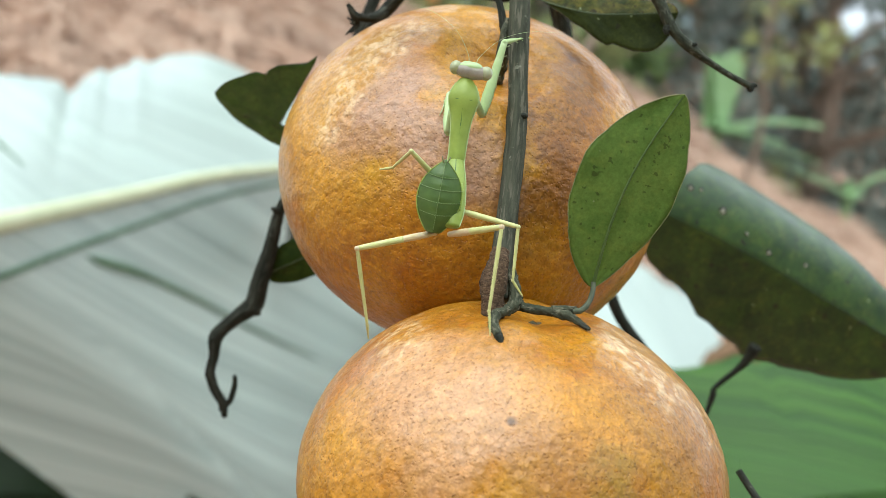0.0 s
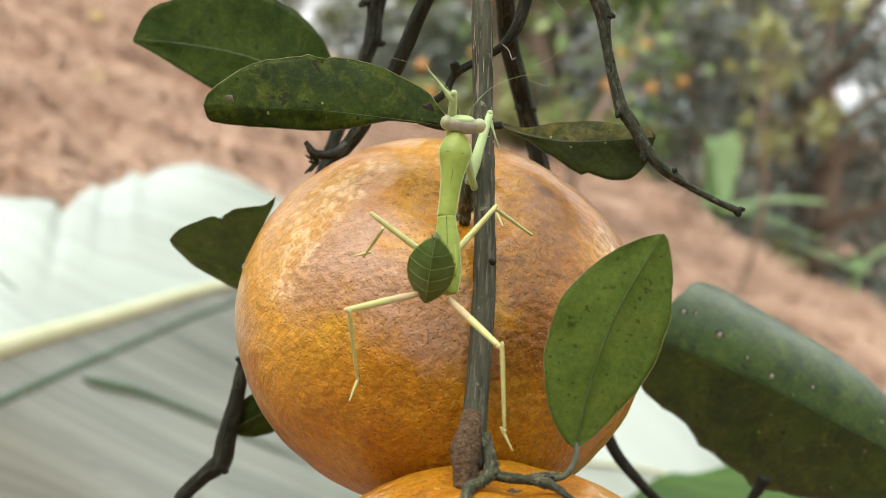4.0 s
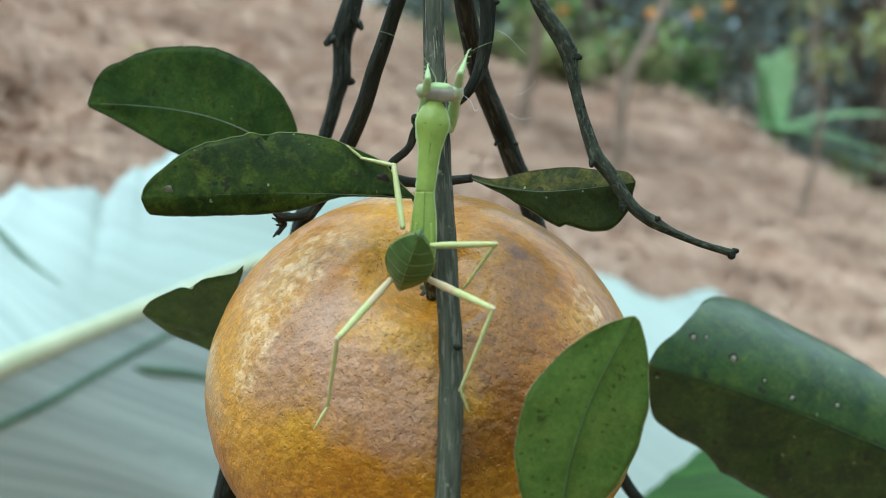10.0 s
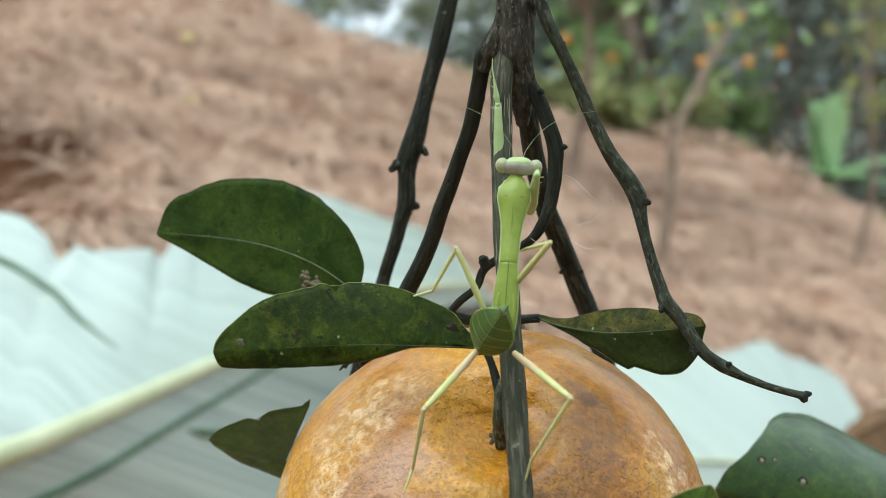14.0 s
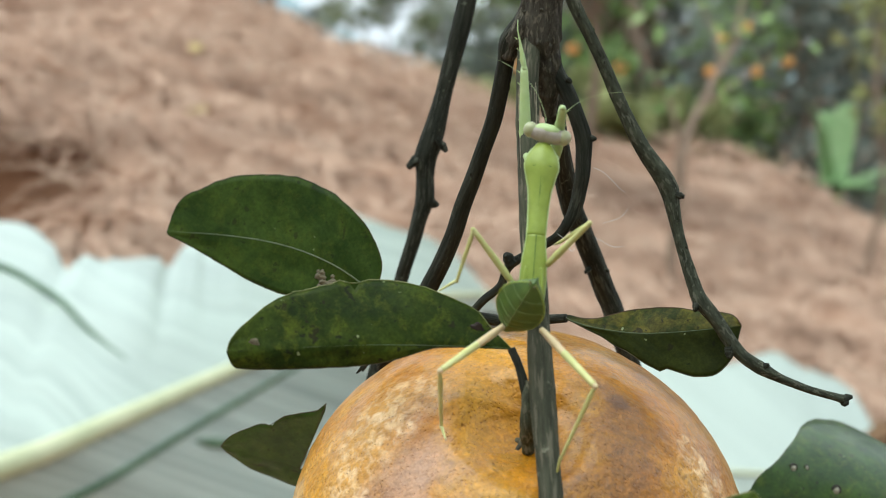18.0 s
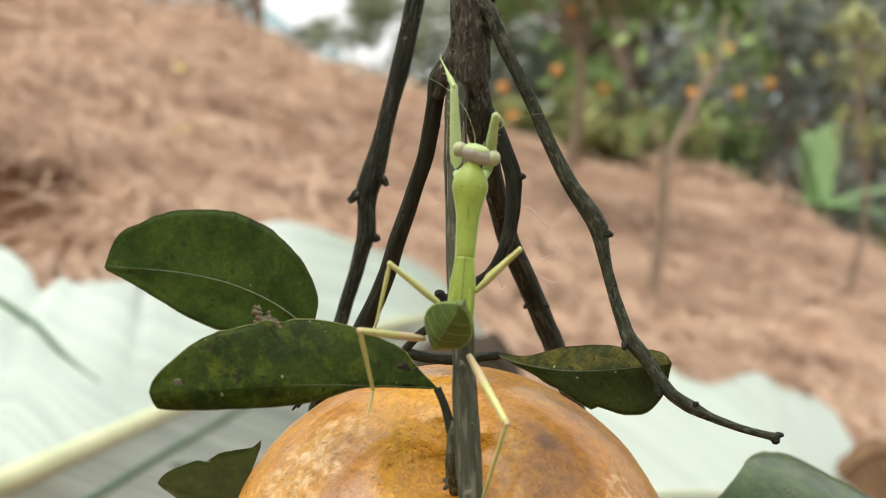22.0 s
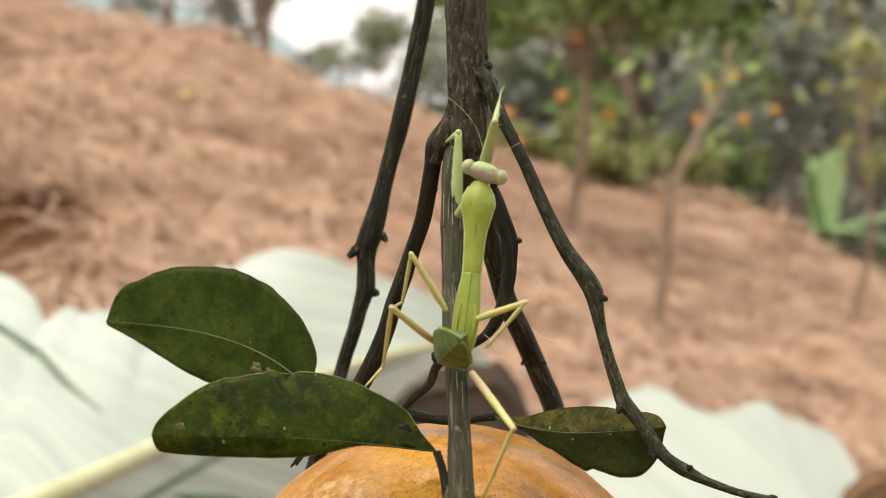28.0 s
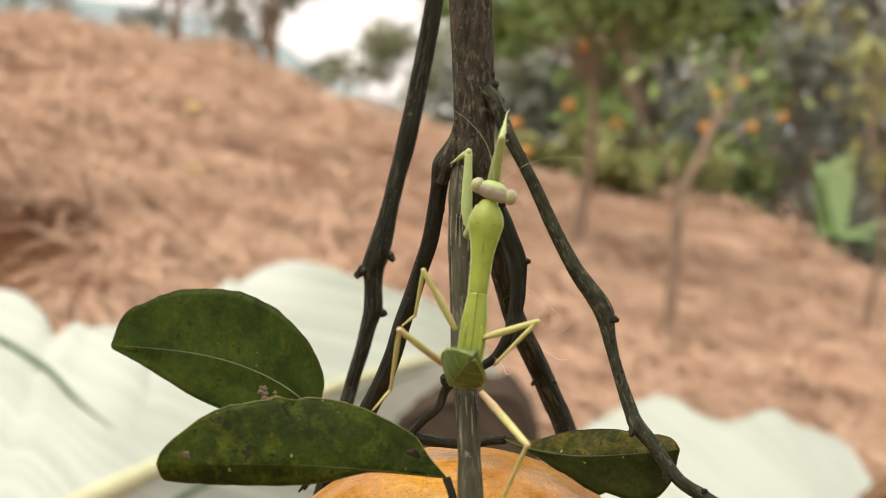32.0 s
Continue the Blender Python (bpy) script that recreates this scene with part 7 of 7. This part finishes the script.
    walk(MANTIS['mid_L_tibia'], [(0, pose(-0.00844, -0.00068, 0.00951, -66.7, -6.0, 135.4)), (1, pose(-0.01058, -0.00180, 0.00803, -75.6, -8.4, 137.5)), (2, pose(-0.01131, -0.00216, 0.00937, -58.1, -3.4, 149.9)), (2.5, pose(-0.01073, -0.00632, 0.00887, -67.5, -7.7, 157.0)), (3, pose(-0.01213, -0.00679, 0.00791, -57.1, -4.8, 164.2)), (6, pose(-0.00734, 0.00262, -0.00453, -76.9, -11.9, 78.6)), (7, pose(-0.00802, 0.00304, -0.00368, -72.2, -5.8, 120.1)), (8, pose(-0.00666, 0.00497, -0.00439, -56.1, -5.9, 60.3)), (9, pose(-0.00746, 0.00635, -0.00283, -40.0, -5.4, 59.3)), (10, pose(-0.00601, 0.00454, -0.00287, -50.6, -8.6, 82.4)), (11, pose(-0.00646, 0.00405, -0.00302, -45.3, -11.5, 95.2)), (12, pose(-0.00797, 0.00367, 0.00593, -34.3, 3.1, 135.3)), (13, pose(-0.00866, 0.00066, 0.00711, -56.9, -3.5, 147.1)), (14, pose(-0.00928, 0.00081, 0.00376, -42.5, -6.2, 154.3)), (17, pose(-0.01046, -0.00096, 0.00609, -34.2, -3.0, 165.6)), (19, pose(-0.01057, -0.00178, 0.00612, -43.1, -3.1, 166.7)), (21, pose(-0.01101, -0.00188, 0.00673, -36.4, -2.6, 167.2)), (22, pose(-0.01226, -0.00284, 0.00667, -26.9, -1.2, 170.3)), (23, pose(-0.01299, -0.00405, 0.00352, -26.9, -0.2, 178.0)), (24, pose(-0.01245, -0.00048, 0.00170, 0.2, -0.5, 171.5)), (28, pose(-0.01055, 0.00161, 0.00557, -39.5, -0.8, 172.8)), (30, pose(-0.00949, 0.00217, 0.00570, -45.0, -0.5, 174.3)), (32, pose(-0.00949, 0.00217, 0.00570, -45.0, -0.5, 174.3))])
    walk(MANTIS['mid_L_tarsus'], [(0, pose(-0.01197, -0.00286, 0.00019, -43.8, -8.3, 104.6)), (1, pose(-0.01335, -0.00269, -0.00175, 4.1, -12.4, 91.0)), (2, pose(-0.01446, -0.00656, 0.00073, -38.4, -6.8, 94.1)), (2.5, pose(-0.01341, -0.00943, -0.00046, -37.0, -18.5, 103.8)), (3, pose(-0.01433, -0.01192, -0.00062, -9.6, -16.7, 101.4)), (6, pose(-0.00921, 0.00508, -0.01425, 33.0, -6.8, 146.4)), (7, pose(-0.01121, 0.00234, -0.01334, 39.8, -6.7, 84.1)), (8, pose(-0.01117, 0.00853, -0.01281, 4.1, -6.7, 87.3)), (9, pose(-0.01387, 0.01087, -0.00935, 9.0, -4.9, 51.1)), (10, pose(-0.01227, 0.00656, -0.01066, 9.5, -7.1, 55.5)), (11, pose(-0.01373, 0.00483, -0.01013, 9.8, -10.2, 61.9)), (12, pose(-0.01368, -0.00253, 0.00018, -39.4, 4.3, 104.6)), (13, pose(-0.01212, -0.00374, -0.00142, -1.6, -3.5, 147.4)), (14, pose(-0.01321, -0.00564, -0.00310, -0.2, -13.1, 111.4)), (17, pose(-0.01284, -0.00906, 0.00036, -11.4, -9.7, 124.6)), (19, pose(-0.01265, -0.00894, -0.00084, -2.1, -10.7, 126.0)), (21, pose(-0.01309, -0.00983, 0.00068, -0.7, -9.6, 123.8)), (22, pose(-0.01388, -0.01179, 0.00206, -68.1, -2.0, 163.3)), (23, pose(-0.01332, -0.01314, -0.00110, 0.6, -4.3, 142.3)), (24, pose(-0.01395, -0.01056, 0.00174, 3.7, -2.5, 131.0)), (28, pose(-0.01163, -0.00619, -0.00092, -44.9, -5.1, 125.7)), (30, pose(-0.01027, -0.00501, -0.00151, -36.6, -3.3, 134.9)), (32, pose(-0.01027, -0.00501, -0.00151, -36.6, -3.3, 134.9))])
    walk(MANTIS['mid_R_femur'], [(0, pose(0.00171, -0.00965, 0.00110, 17.3, 8.5, -97.7)), (1, pose(0.00177, -0.01015, 0.00053, 43.3, 12.3, -95.4)), (2, pose(0.00201, -0.00794, 0.00080, -17.3, 5.1, -48.7)), (2.5, pose(0.00283, -0.00752, -0.00095, -4.2, 11.4, -35.6)), (3, pose(0.00193, -0.00705, -0.00068, -2.5, 9.1, -31.3)), (6, pose(0.00335, -0.00665, 0.00034, -18.4, 8.1, -41.8)), (7, pose(0.00373, -0.00650, 0.00090, -23.0, 4.6, -42.8)), (8, pose(0.00366, -0.00774, 0.00093, 32.3, 5.0, -47.9)), (9, pose(0.00211, -0.00703, 0.00020, 34.6, 5.7, -65.9)), (10, pose(0.00201, -0.00935, 0.00076, 27.3, 8.5, -80.7)), (11, pose(0.00199, -0.00939, 0.00007, 32.3, 11.4, -83.2)), (12, pose(0.00189, -0.00630, 0.00118, 30.0, -2.9, -41.1)), (13, pose(0.00287, -0.00516, -0.00026, 41.9, 3.3, -30.6)), (14, pose(0.00180, -0.00323, -0.00098, 55.3, 7.8, -33.0)), (17, pose(0.00233, -0.00465, -0.00066, 49.4, 7.4, -38.6)), (19, pose(0.00222, -0.00506, -0.00076, 47.7, 8.0, -36.7)), (21, pose(0.00259, -0.00568, -0.00056, 42.4, 7.0, -36.8)), (22, pose(0.00233, -0.00563, -0.00009, 40.9, 4.6, -41.0)), (23, pose(0.00325, -0.00573, -0.00011, 43.2, 4.3, -37.3)), (24, pose(0.00250, -0.00516, 0.00010, 46.8, 2.2, -41.9)), (28, pose(0.00143, -0.00803, 0.00042, 46.5, 5.6, -63.6)), (30, pose(0.00194, -0.00747, 0.00049, 43.7, 4.1, -64.4)), (32, pose(0.00194, -0.00747, 0.00049, 43.7, 4.1, -64.4))])
    walk(MANTIS['mid_R_tibia'], [(0, pose(0.01319, -0.01175, 0.00468, -3.1, 0.2, -178.8)), (1, pose(0.01044, -0.01276, 0.00871, -5.4, 3.0, -166.1)), (2, pose(0.01054, -0.00000, -0.00282, -24.7, 1.3, -169.2)), (2.5, pose(0.00977, 0.00247, -0.00183, -76.0, 18.3, -107.0)), (3, pose(0.00820, 0.00340, -0.00120, -72.2, 15.9, -68.7)), (6, pose(0.01066, 0.00234, -0.00347, 32.1, -3.1, 165.5)), (7, pose(0.01107, 0.00201, -0.00385, 36.1, -1.6, 166.7)), (8, pose(0.01169, -0.00125, 0.00743, -38.0, -1.6, 166.4)), (9, pose(0.01156, -0.00356, 0.00709, -28.8, -2.9, 152.9)), (10, pose(0.01285, -0.00842, 0.00630, -38.1, -3.8, 153.8)), (11, pose(0.01238, -0.00945, 0.00646, -6.6, -3.5, 162.4)), (12, pose(0.00860, 0.00186, 0.00728, -46.1, 0.0, 179.5)), (13, pose(0.00789, 0.00243, 0.00787, -65.3, -4.2, 138.9)), (14, pose(0.00672, 0.00184, 0.00896, -72.5, -13.3, 108.3)), (17, pose(0.00820, 0.00082, 0.00852, -66.1, -9.6, 125.7)), (19, pose(0.00812, 0.00078, 0.00817, -69.5, -9.5, 134.2)), (21, pose(0.00879, 0.00093, 0.00760, -62.2, -8.7, 131.1)), (22, pose(0.00886, 0.00090, 0.00788, -55.9, -5.0, 134.1)), (23, pose(0.00914, 0.00097, 0.00822, -51.7, -4.4, 141.3)), (24, pose(0.00834, 0.00083, 0.00898, -51.8, -1.7, 148.8)), (28, pose(0.00933, -0.00506, 0.00922, -31.4, -3.4, 146.6)), (30, pose(0.01017, -0.00421, 0.00889, -27.8, -2.7, 143.3)), (32, pose(0.01017, -0.00421, 0.00889, -27.8, -2.7, 143.3))])
    walk(MANTIS['mid_R_tarsus'], [(0, pose(0.01340, -0.02193, 0.00414, -11.9, 5.4, -140.9)), (1, pose(0.01292, -0.02261, 0.00775, -3.6, 5.3, -154.9)), (2, pose(0.01237, -0.00908, -0.00709, 49.9, 5.2, -130.0)), (2.5, pose(0.01303, 0.00472, -0.01123, 50.3, 16.3, -122.1)), (3, pose(0.01014, 0.00702, -0.01054, 62.8, 14.6, -122.1)), (6, pose(0.00879, -0.00610, 0.00194, -87.1, -2.3, 169.2)), (7, pose(0.00934, -0.00605, 0.00216, -81.8, -3.0, 153.4)), (8, pose(0.00962, -0.00902, 0.00115, -82.4, -2.6, 157.1)), (9, pose(0.00727, -0.01140, 0.00218, -80.8, -0.6, 174.4)), (10, pose(0.00892, -0.01544, 0.00002, -81.5, -2.2, 165.3)), (11, pose(0.00925, -0.01909, 0.00529, -48.3, -3.4, 163.0)), (12, pose(0.00854, -0.00522, -0.00007, -9.5, -2.4, -146.7)), (13, pose(0.00457, -0.00034, -0.00137, -76.3, -5.2, 125.7)), (14, pose(0.00310, 0.00301, -0.00050, -73.8, -12.7, 115.8)), (17, pose(0.00395, -0.00033, -0.00067, -79.0, -8.7, 132.6)), (19, pose(0.00446, -0.00058, -0.00125, -80.5, -11.4, 120.5)), (21, pose(0.00430, -0.00116, -0.00131, -85.0, -9.1, 128.4)), (22, pose(0.00424, -0.00254, -0.00054, -80.2, -4.1, 144.4)), (23, pose(0.00470, -0.00359, 0.00024, -80.4, -4.8, 136.5)), (24, pose(0.00486, -0.00445, 0.00097, -74.6, -2.6, 128.2)), (28, pose(0.00427, -0.01215, 0.00393, -80.1, -3.0, 151.6)), (30, pose(0.00460, -0.01132, 0.00415, -76.4, -1.7, 158.8)), (32, pose(0.00460, -0.01132, 0.00415, -76.4, -1.7, 158.8))])
    walk(MANTIS['hind_L_femur'], [(0, pose(-0.00205, -0.01455, 0.00273, 21.9, -8.2, 107.1)), (1, pose(-0.00275, -0.01543, 0.00204, 29.0, -10.9, 118.7)), (2, pose(-0.00192, -0.01484, 0.00297, 30.8, -5.6, 125.8)), (2.5, pose(-0.00166, -0.01616, -0.00034, 25.2, -14.7, 130.7)), (3, pose(-0.00331, -0.01566, 0.00029, 35.1, -15.6, 114.8)), (6, pose(-0.00214, -0.01490, 0.00219, 38.9, -11.6, 106.4)), (7, pose(-0.00239, -0.01475, 0.00336, 41.5, -6.2, 112.1)), (8, pose(-0.00182, -0.01484, 0.00234, 53.0, -6.3, 110.7)), (9, pose(-0.00430, -0.01412, 0.00141, 33.4, -4.6, 132.1)), (10, pose(-0.00411, -0.01605, 0.00184, 33.6, -5.2, 143.3)), (11, pose(-0.00400, -0.01611, 0.00072, 29.5, -6.0, 149.2)), (12, pose(-0.00384, -0.01444, 0.00449, 37.7, 3.1, 135.0)), (13, pose(-0.00297, -0.01585, 0.00146, 32.4, -4.1, 140.4)), (14, pose(-0.00412, -0.01607, -0.00066, 27.5, -8.7, 142.3)), (17, pose(-0.00401, -0.01608, 0.00017, 33.7, -9.4, 127.4)), (19, pose(-0.00425, -0.01595, -0.00053, 33.9, -10.4, 128.1)), (21, pose(-0.00452, -0.01568, -0.00002, 40.3, -10.7, 111.6)), (22, pose(-0.00591, -0.01447, 0.00122, 53.6, -6.9, 81.2)), (23, pose(-0.00459, -0.01033, 0.00046, 68.2, -3.7, 31.3)), (24, pose(-0.00474, -0.01083, 0.00121, 60.7, -1.6, 29.3)), (28, pose(-0.00539, -0.01264, 0.00116, 60.4, -4.8, 51.0)), (30, pose(-0.00420, -0.01289, 0.00134, 57.6, -3.7, 54.1)), (32, pose(-0.00420, -0.01289, 0.00134, 57.6, -3.7, 54.1))])
    walk(MANTIS['hind_L_tibia'], [(0, pose(-0.01616, -0.01980, 0.00871, -21.7, 1.9, -167.1)), (1, pose(-0.01446, -0.02354, 0.00975, -40.2, 1.6, -172.9)), (2, pose(-0.01275, -0.02362, 0.01122, -25.8, 0.5, -175.5)), (2.5, pose(-0.01164, -0.02704, 0.00632, -8.5, 3.6, -169.4)), (3, pose(-0.01429, -0.02348, 0.00927, -45.5, 3.1, -169.7)), (6, pose(-0.01366, -0.02043, 0.01215, -49.4, 2.7, -167.2)), (7, pose(-0.01318, -0.02041, 0.01404, -53.5, 1.8, -164.2)), (8, pose(-0.01044, -0.01961, 0.01520, -47.4, 0.8, -172.9)), (9, pose(-0.01385, -0.02372, 0.01030, -37.7, 0.4, -176.5)), (10, pose(-0.01152, -0.02734, 0.01078, -41.1, -0.6, 176.2)), (11, pose(-0.01050, -0.02865, 0.00864, -45.2, -1.5, 172.5)), (12, pose(-0.01328, -0.02314, 0.01437, -29.6, 0.5, 172.9)), (13, pose(-0.01121, -0.02679, 0.01011, -47.2, -0.7, 174.0)), (14, pose(-0.01201, -0.02812, 0.00674, -52.6, -1.9, 172.2)), (17, pose(-0.01384, -0.02543, 0.00904, -51.6, 0.6, -177.0)), (19, pose(-0.01382, -0.02554, 0.00836, -64.6, 1.0, -175.6)), (21, pose(-0.01529, -0.02204, 0.01027, -54.8, 1.5, -172.8)), (22, pose(-0.01564, -0.01454, 0.01417, -52.6, 1.3, -169.4)), (23, pose(-0.00853, -0.00569, 0.01547, -42.3, -2.4, 160.4)), (24, pose(-0.00897, -0.00412, 0.01533, -38.8, -1.4, 154.7)), (28, pose(-0.01236, -0.00853, 0.01519, -51.8, -0.7, 173.6)), (30, pose(-0.01176, -0.00851, 0.01498, -50.4, -0.4, 175.3)), (32, pose(-0.01176, -0.00851, 0.01498, -50.4, -0.4, 175.3))])
    walk(MANTIS['hind_L_tarsus'], [(0, pose(-0.01282, -0.03352, 0.00308, -53.7, 1.0, -173.7)), (1, pose(-0.01276, -0.03502, -0.00006, -21.7, -0.1, 179.4)), (2, pose(-0.01161, -0.03726, 0.00460, -41.9, -0.7, 174.1)), (2.5, pose(-0.00874, -0.04179, 0.00407, -50.7, -5.1, 165.0)), (3, pose(-0.01180, -0.03386, -0.00156, -5.5, -3.1, 169.9)), (6, pose(-0.01094, -0.02995, 0.00062, 22.0, -4.0, 161.0)), (7, pose(-0.01033, -0.02900, 0.00183, 3.2, -1.7, 165.2)), (8, pose(-0.00900, -0.02979, 0.00401, 2.8, -1.2, 169.4)), (9, pose(-0.01305, -0.03573, 0.00101, -31.1, -2.6, 155.3)), (10, pose(-0.01237, -0.03877, 0.00080, 5.1, -3.8, 153.9)), (11, pose(-0.01218, -0.03924, -0.00213, 2.8, -5.0, 154.7)), (12, pose(-0.01485, -0.03625, 0.00686, 16.3, 1.0, 167.1)), (13, pose(-0.01242, -0.03705, -0.00104, 6.5, -1.5, 166.9)), (14, pose(-0.01367, -0.03721, -0.00533, -1.4, -3.5, 165.7)), (17, pose(-0.01321, -0.03484, -0.00288, 62.6, 7.4, -141.2)), (19, pose(-0.01307, -0.03201, -0.00537, 28.5, 4.3, -161.5)), (21, pose(-0.01387, -0.03069, -0.00215, -67.9, 0.7, -176.5)), (22, pose(-0.01367, -0.02356, 0.00209, 1.8, -0.7, 174.2)), (23, pose(-0.01270, -0.01613, 0.00525, 1.8, -4.6, 139.5)), (24, pose(-0.01424, -0.01474, 0.00581, 5.2, -2.8, 123.4)), (28, pose(-0.01355, -0.01786, 0.00326, 3.5, -3.8, 142.5)), (30, pose(-0.01264, -0.01816, 0.00327, 4.6, -2.6, 145.9)), (32, pose(-0.01264, -0.01816, 0.00327, 4.6, -2.6, 145.9))])
    walk(MANTIS['hind_R_femur'], [(0, pose(0.00044, -0.01454, 0.00249, 55.9, 8.1, -70.2)), (1, pose(0.00115, -0.01484, 0.00155, 44.8, 11.8, -71.9)), (2, pose(0.00153, -0.01449, 0.00246, 43.7, 6.8, -90.0)), (2.5, pose(0.00257, -0.01561, -0.00070, 42.7, 18.9, -97.3)), (3, pose(0.00218, -0.01519, -0.00016, 42.6, 16.0, -110.6)), (6, pose(0.00388, -0.01567, 0.00217, 37.4, 9.5, -128.9)), (7, pose(0.00429, -0.01546, 0.00348, 41.4, 5.7, -122.0)), (8, pose(0.00410, -0.01579, 0.00274, 41.3, 4.8, -134.8)), (9, pose(0.00140, -0.01540, 0.00155, 37.0, 4.4, -134.7)), (10, pose(0.00246, -0.01531, 0.00182, 44.9, 8.4, -104.5)), (11, pose(0.00313, -0.01382, 0.00055, 54.4, 11.1, -74.6)), (12, pose(0.00187, -0.01411, 0.00431, 49.9, -4.1, -109.9)), (13, pose(0.00299, -0.01546, 0.00136, 44.2, 5.7, -117.8)), (14, pose(0.00232, -0.01596, -0.00081, 38.5, 12.1, -121.1)), (17, pose(0.00223, -0.01602, 0.00007, 37.5, 8.9, -131.1)), (19, pose(0.00216, -0.01630, -0.00045, 38.0, 10.0, -130.9)), (21, pose(0.00199, -0.01682, 0.00010, 38.1, 8.1, -135.5)), (22, pose(0.00186, -0.01676, 0.00157, 39.8, 4.0, -144.7)), (23, pose(0.00237, -0.01634, 0.00134, 37.0, 4.0, -145.2)), (24, pose(0.00170, -0.01643, 0.00234, 43.6, 1.9, -146.1)), (28, pose(0.00159, -0.01735, 0.00199, 46.5, 4.4, -134.5)), (30, pose(0.00264, -0.01684, 0.00225, 49.6, 3.6, -128.5)), (32, pose(0.00264, -0.01684, 0.00225, 49.6, 3.6, -128.5))])
    walk(MANTIS['hind_R_tibia'], [(0, pose(0.00962, -0.01324, 0.01578, -1.4, -0.3, 178.3)), (1, pose(0.01279, -0.01348, 0.01273, -40.1, 1.3, -174.1)), (2, pose(0.01323, -0.01582, 0.01358, 1.1, -0.1, 179.5)), (2.5, pose(0.01393, -0.02065, 0.00969, -9.9, 0.7, -177.9)), (3, pose(0.01228, -0.02222, 0.01038, -25.1, 1.5, -175.0)), (6, pose(0.01287, -0.02501, 0.01188, -0.3, 2.7, -167.4)), (7, pose(0.01402, -0.02279, 0.01414, -14.9, 1.1, -170.3)), (8, pose(0.01210, -0.02501, 0.01339, -21.7, 1.0, -171.4)), (9, pose(0.01006, -0.02504, 0.01128, -35.7, 0.3, -177.3)), (10, pose(0.01315, -0.01979, 0.01313, -22.3, -2.1, 166.0)), (11, pose(0.01289, -0.01376, 0.01347, -47.3, -4.7, 156.2)), (12, pose(0.01199, -0.01682, 0.01667, -25.4, 2.0, 152.7)), (13, pose(0.01274, -0.02187, 0.01260, -37.4, -2.3, 158.6)), (14, pose(0.01208, -0.02432, 0.00905, -42.8, -5.7, 156.6)), (17, pose(0.01091, -0.02562, 0.00982, -37.4, -3.6, 162.2)), (19, pose(0.01067, -0.02598, 0.00937, -41.1, -3.5, 164.9)), (21, pose(0.00992, -0.02691, 0.00998, -34.6, -3.1, 164.3)), (22, pose(0.00847, -0.02733, 0.01191, -39.9, -1.3, 169.1)), (23, pose(0.00921, -0.02735, 0.01106, -50.2, -0.2, 178.3)), (24, pose(0.00794, -0.02638, 0.01350, -48.8, -0.2, 176.7)), (28, pose(0.00889, -0.02581, 0.01372, -38.0, -1.6, 164.8)), (30, pose(0.01038, -0.02398, 0.01456, -46.1, -1.0, 167.5)), (32, pose(0.01038, -0.02398, 0.01456, -46.1, -1.0, 167.5))])
    walk(MANTIS['hind_R_tarsus'], [(0, pose(0.00917, -0.02842, 0.01540, 0.3, 1.4, -170.5)), (1, pose(0.01421, -0.02502, 0.00294, -54.1, 9.6, -129.6)), (2, pose(0.01309, -0.03101, 0.01387, -50.5, 4.1, -143.1)), (2.5, pose(0.01452, -0.03562, 0.00707, -55.1, 11.4, -144.2)), (3, pose(0.01364, -0.03592, 0.00393, -24.3, 8.9, -149.1)), (6, pose(0.01619, -0.03985, 0.01181, 3.1, 7.6, -141.8)), (7, pose(0.01658, -0.03726, 0.01025, 7.0, 4.3, -140.7)), (8, pose(0.01430, -0.03896, 0.00777, -33.3, 3.2, -152.0)), (9, pose(0.01069, -0.03736, 0.00240, -19.5, 2.1, -160.5)), (10, pose(0.00954, -0.03339, 0.00737, -25.3, 3.8, -153.9)), (11, pose(0.00789, -0.02282, 0.00234, -53.7, -0.8, 175.9)), (12, pose(0.00589, -0.02913, 0.01015, -50.1, 0.9, 167.8)), (13, pose(0.00798, -0.03298, 0.00338, -52.6, -1.2, 169.6)), (14, pose(0.00672, -0.03416, -0.00122, -43.5, -2.2, 171.3)), (17, pose(0.00667, -0.03694, 0.00060, -52.3, -0.5, 177.7)), (19, pose(0.00709, -0.03687, -0.00061, -45.6, -1.2, 174.8)), (21, pose(0.00608, -0.03883, 0.00137, -44.1, -0.9, 175.8)), (22, pose(0.00603, -0.03874, 0.00217, -46.6, -0.9, 172.4)), (23, pose(0.00888, -0.03709, -0.00061, 61.1, -2.1, 162.9)), (24, pose(0.00733, -0.03637, 0.00206, 64.1, -1.1, 161.2)), (28, pose(0.00549, -0.03730, 0.00436, -53.2, -0.7, 173.4)), (30, pose(0.00791, -0.03422, 0.00360, -49.6, -0.3, 176.2)), (32, pose(0.00791, -0.03422, 0.00360, -49.6, -0.3, 176.2))])
    walk(LEAF_PERCH, [(0, pose(0.0040, 0.0615, -0.0620)), (23, pose(0.0040, 0.0615, -0.0620)), (24.5, pose(0.0040, 0.0615, -0.0620, 0.5, 3.0, 0.3)), (25.5, pose(0.0040, 0.0615, -0.0620, 0.5, 4.5, 0.3)), (32, pose(0.0040, 0.0615, -0.0620, 0.5, 4.5, 0.3))])


motions()
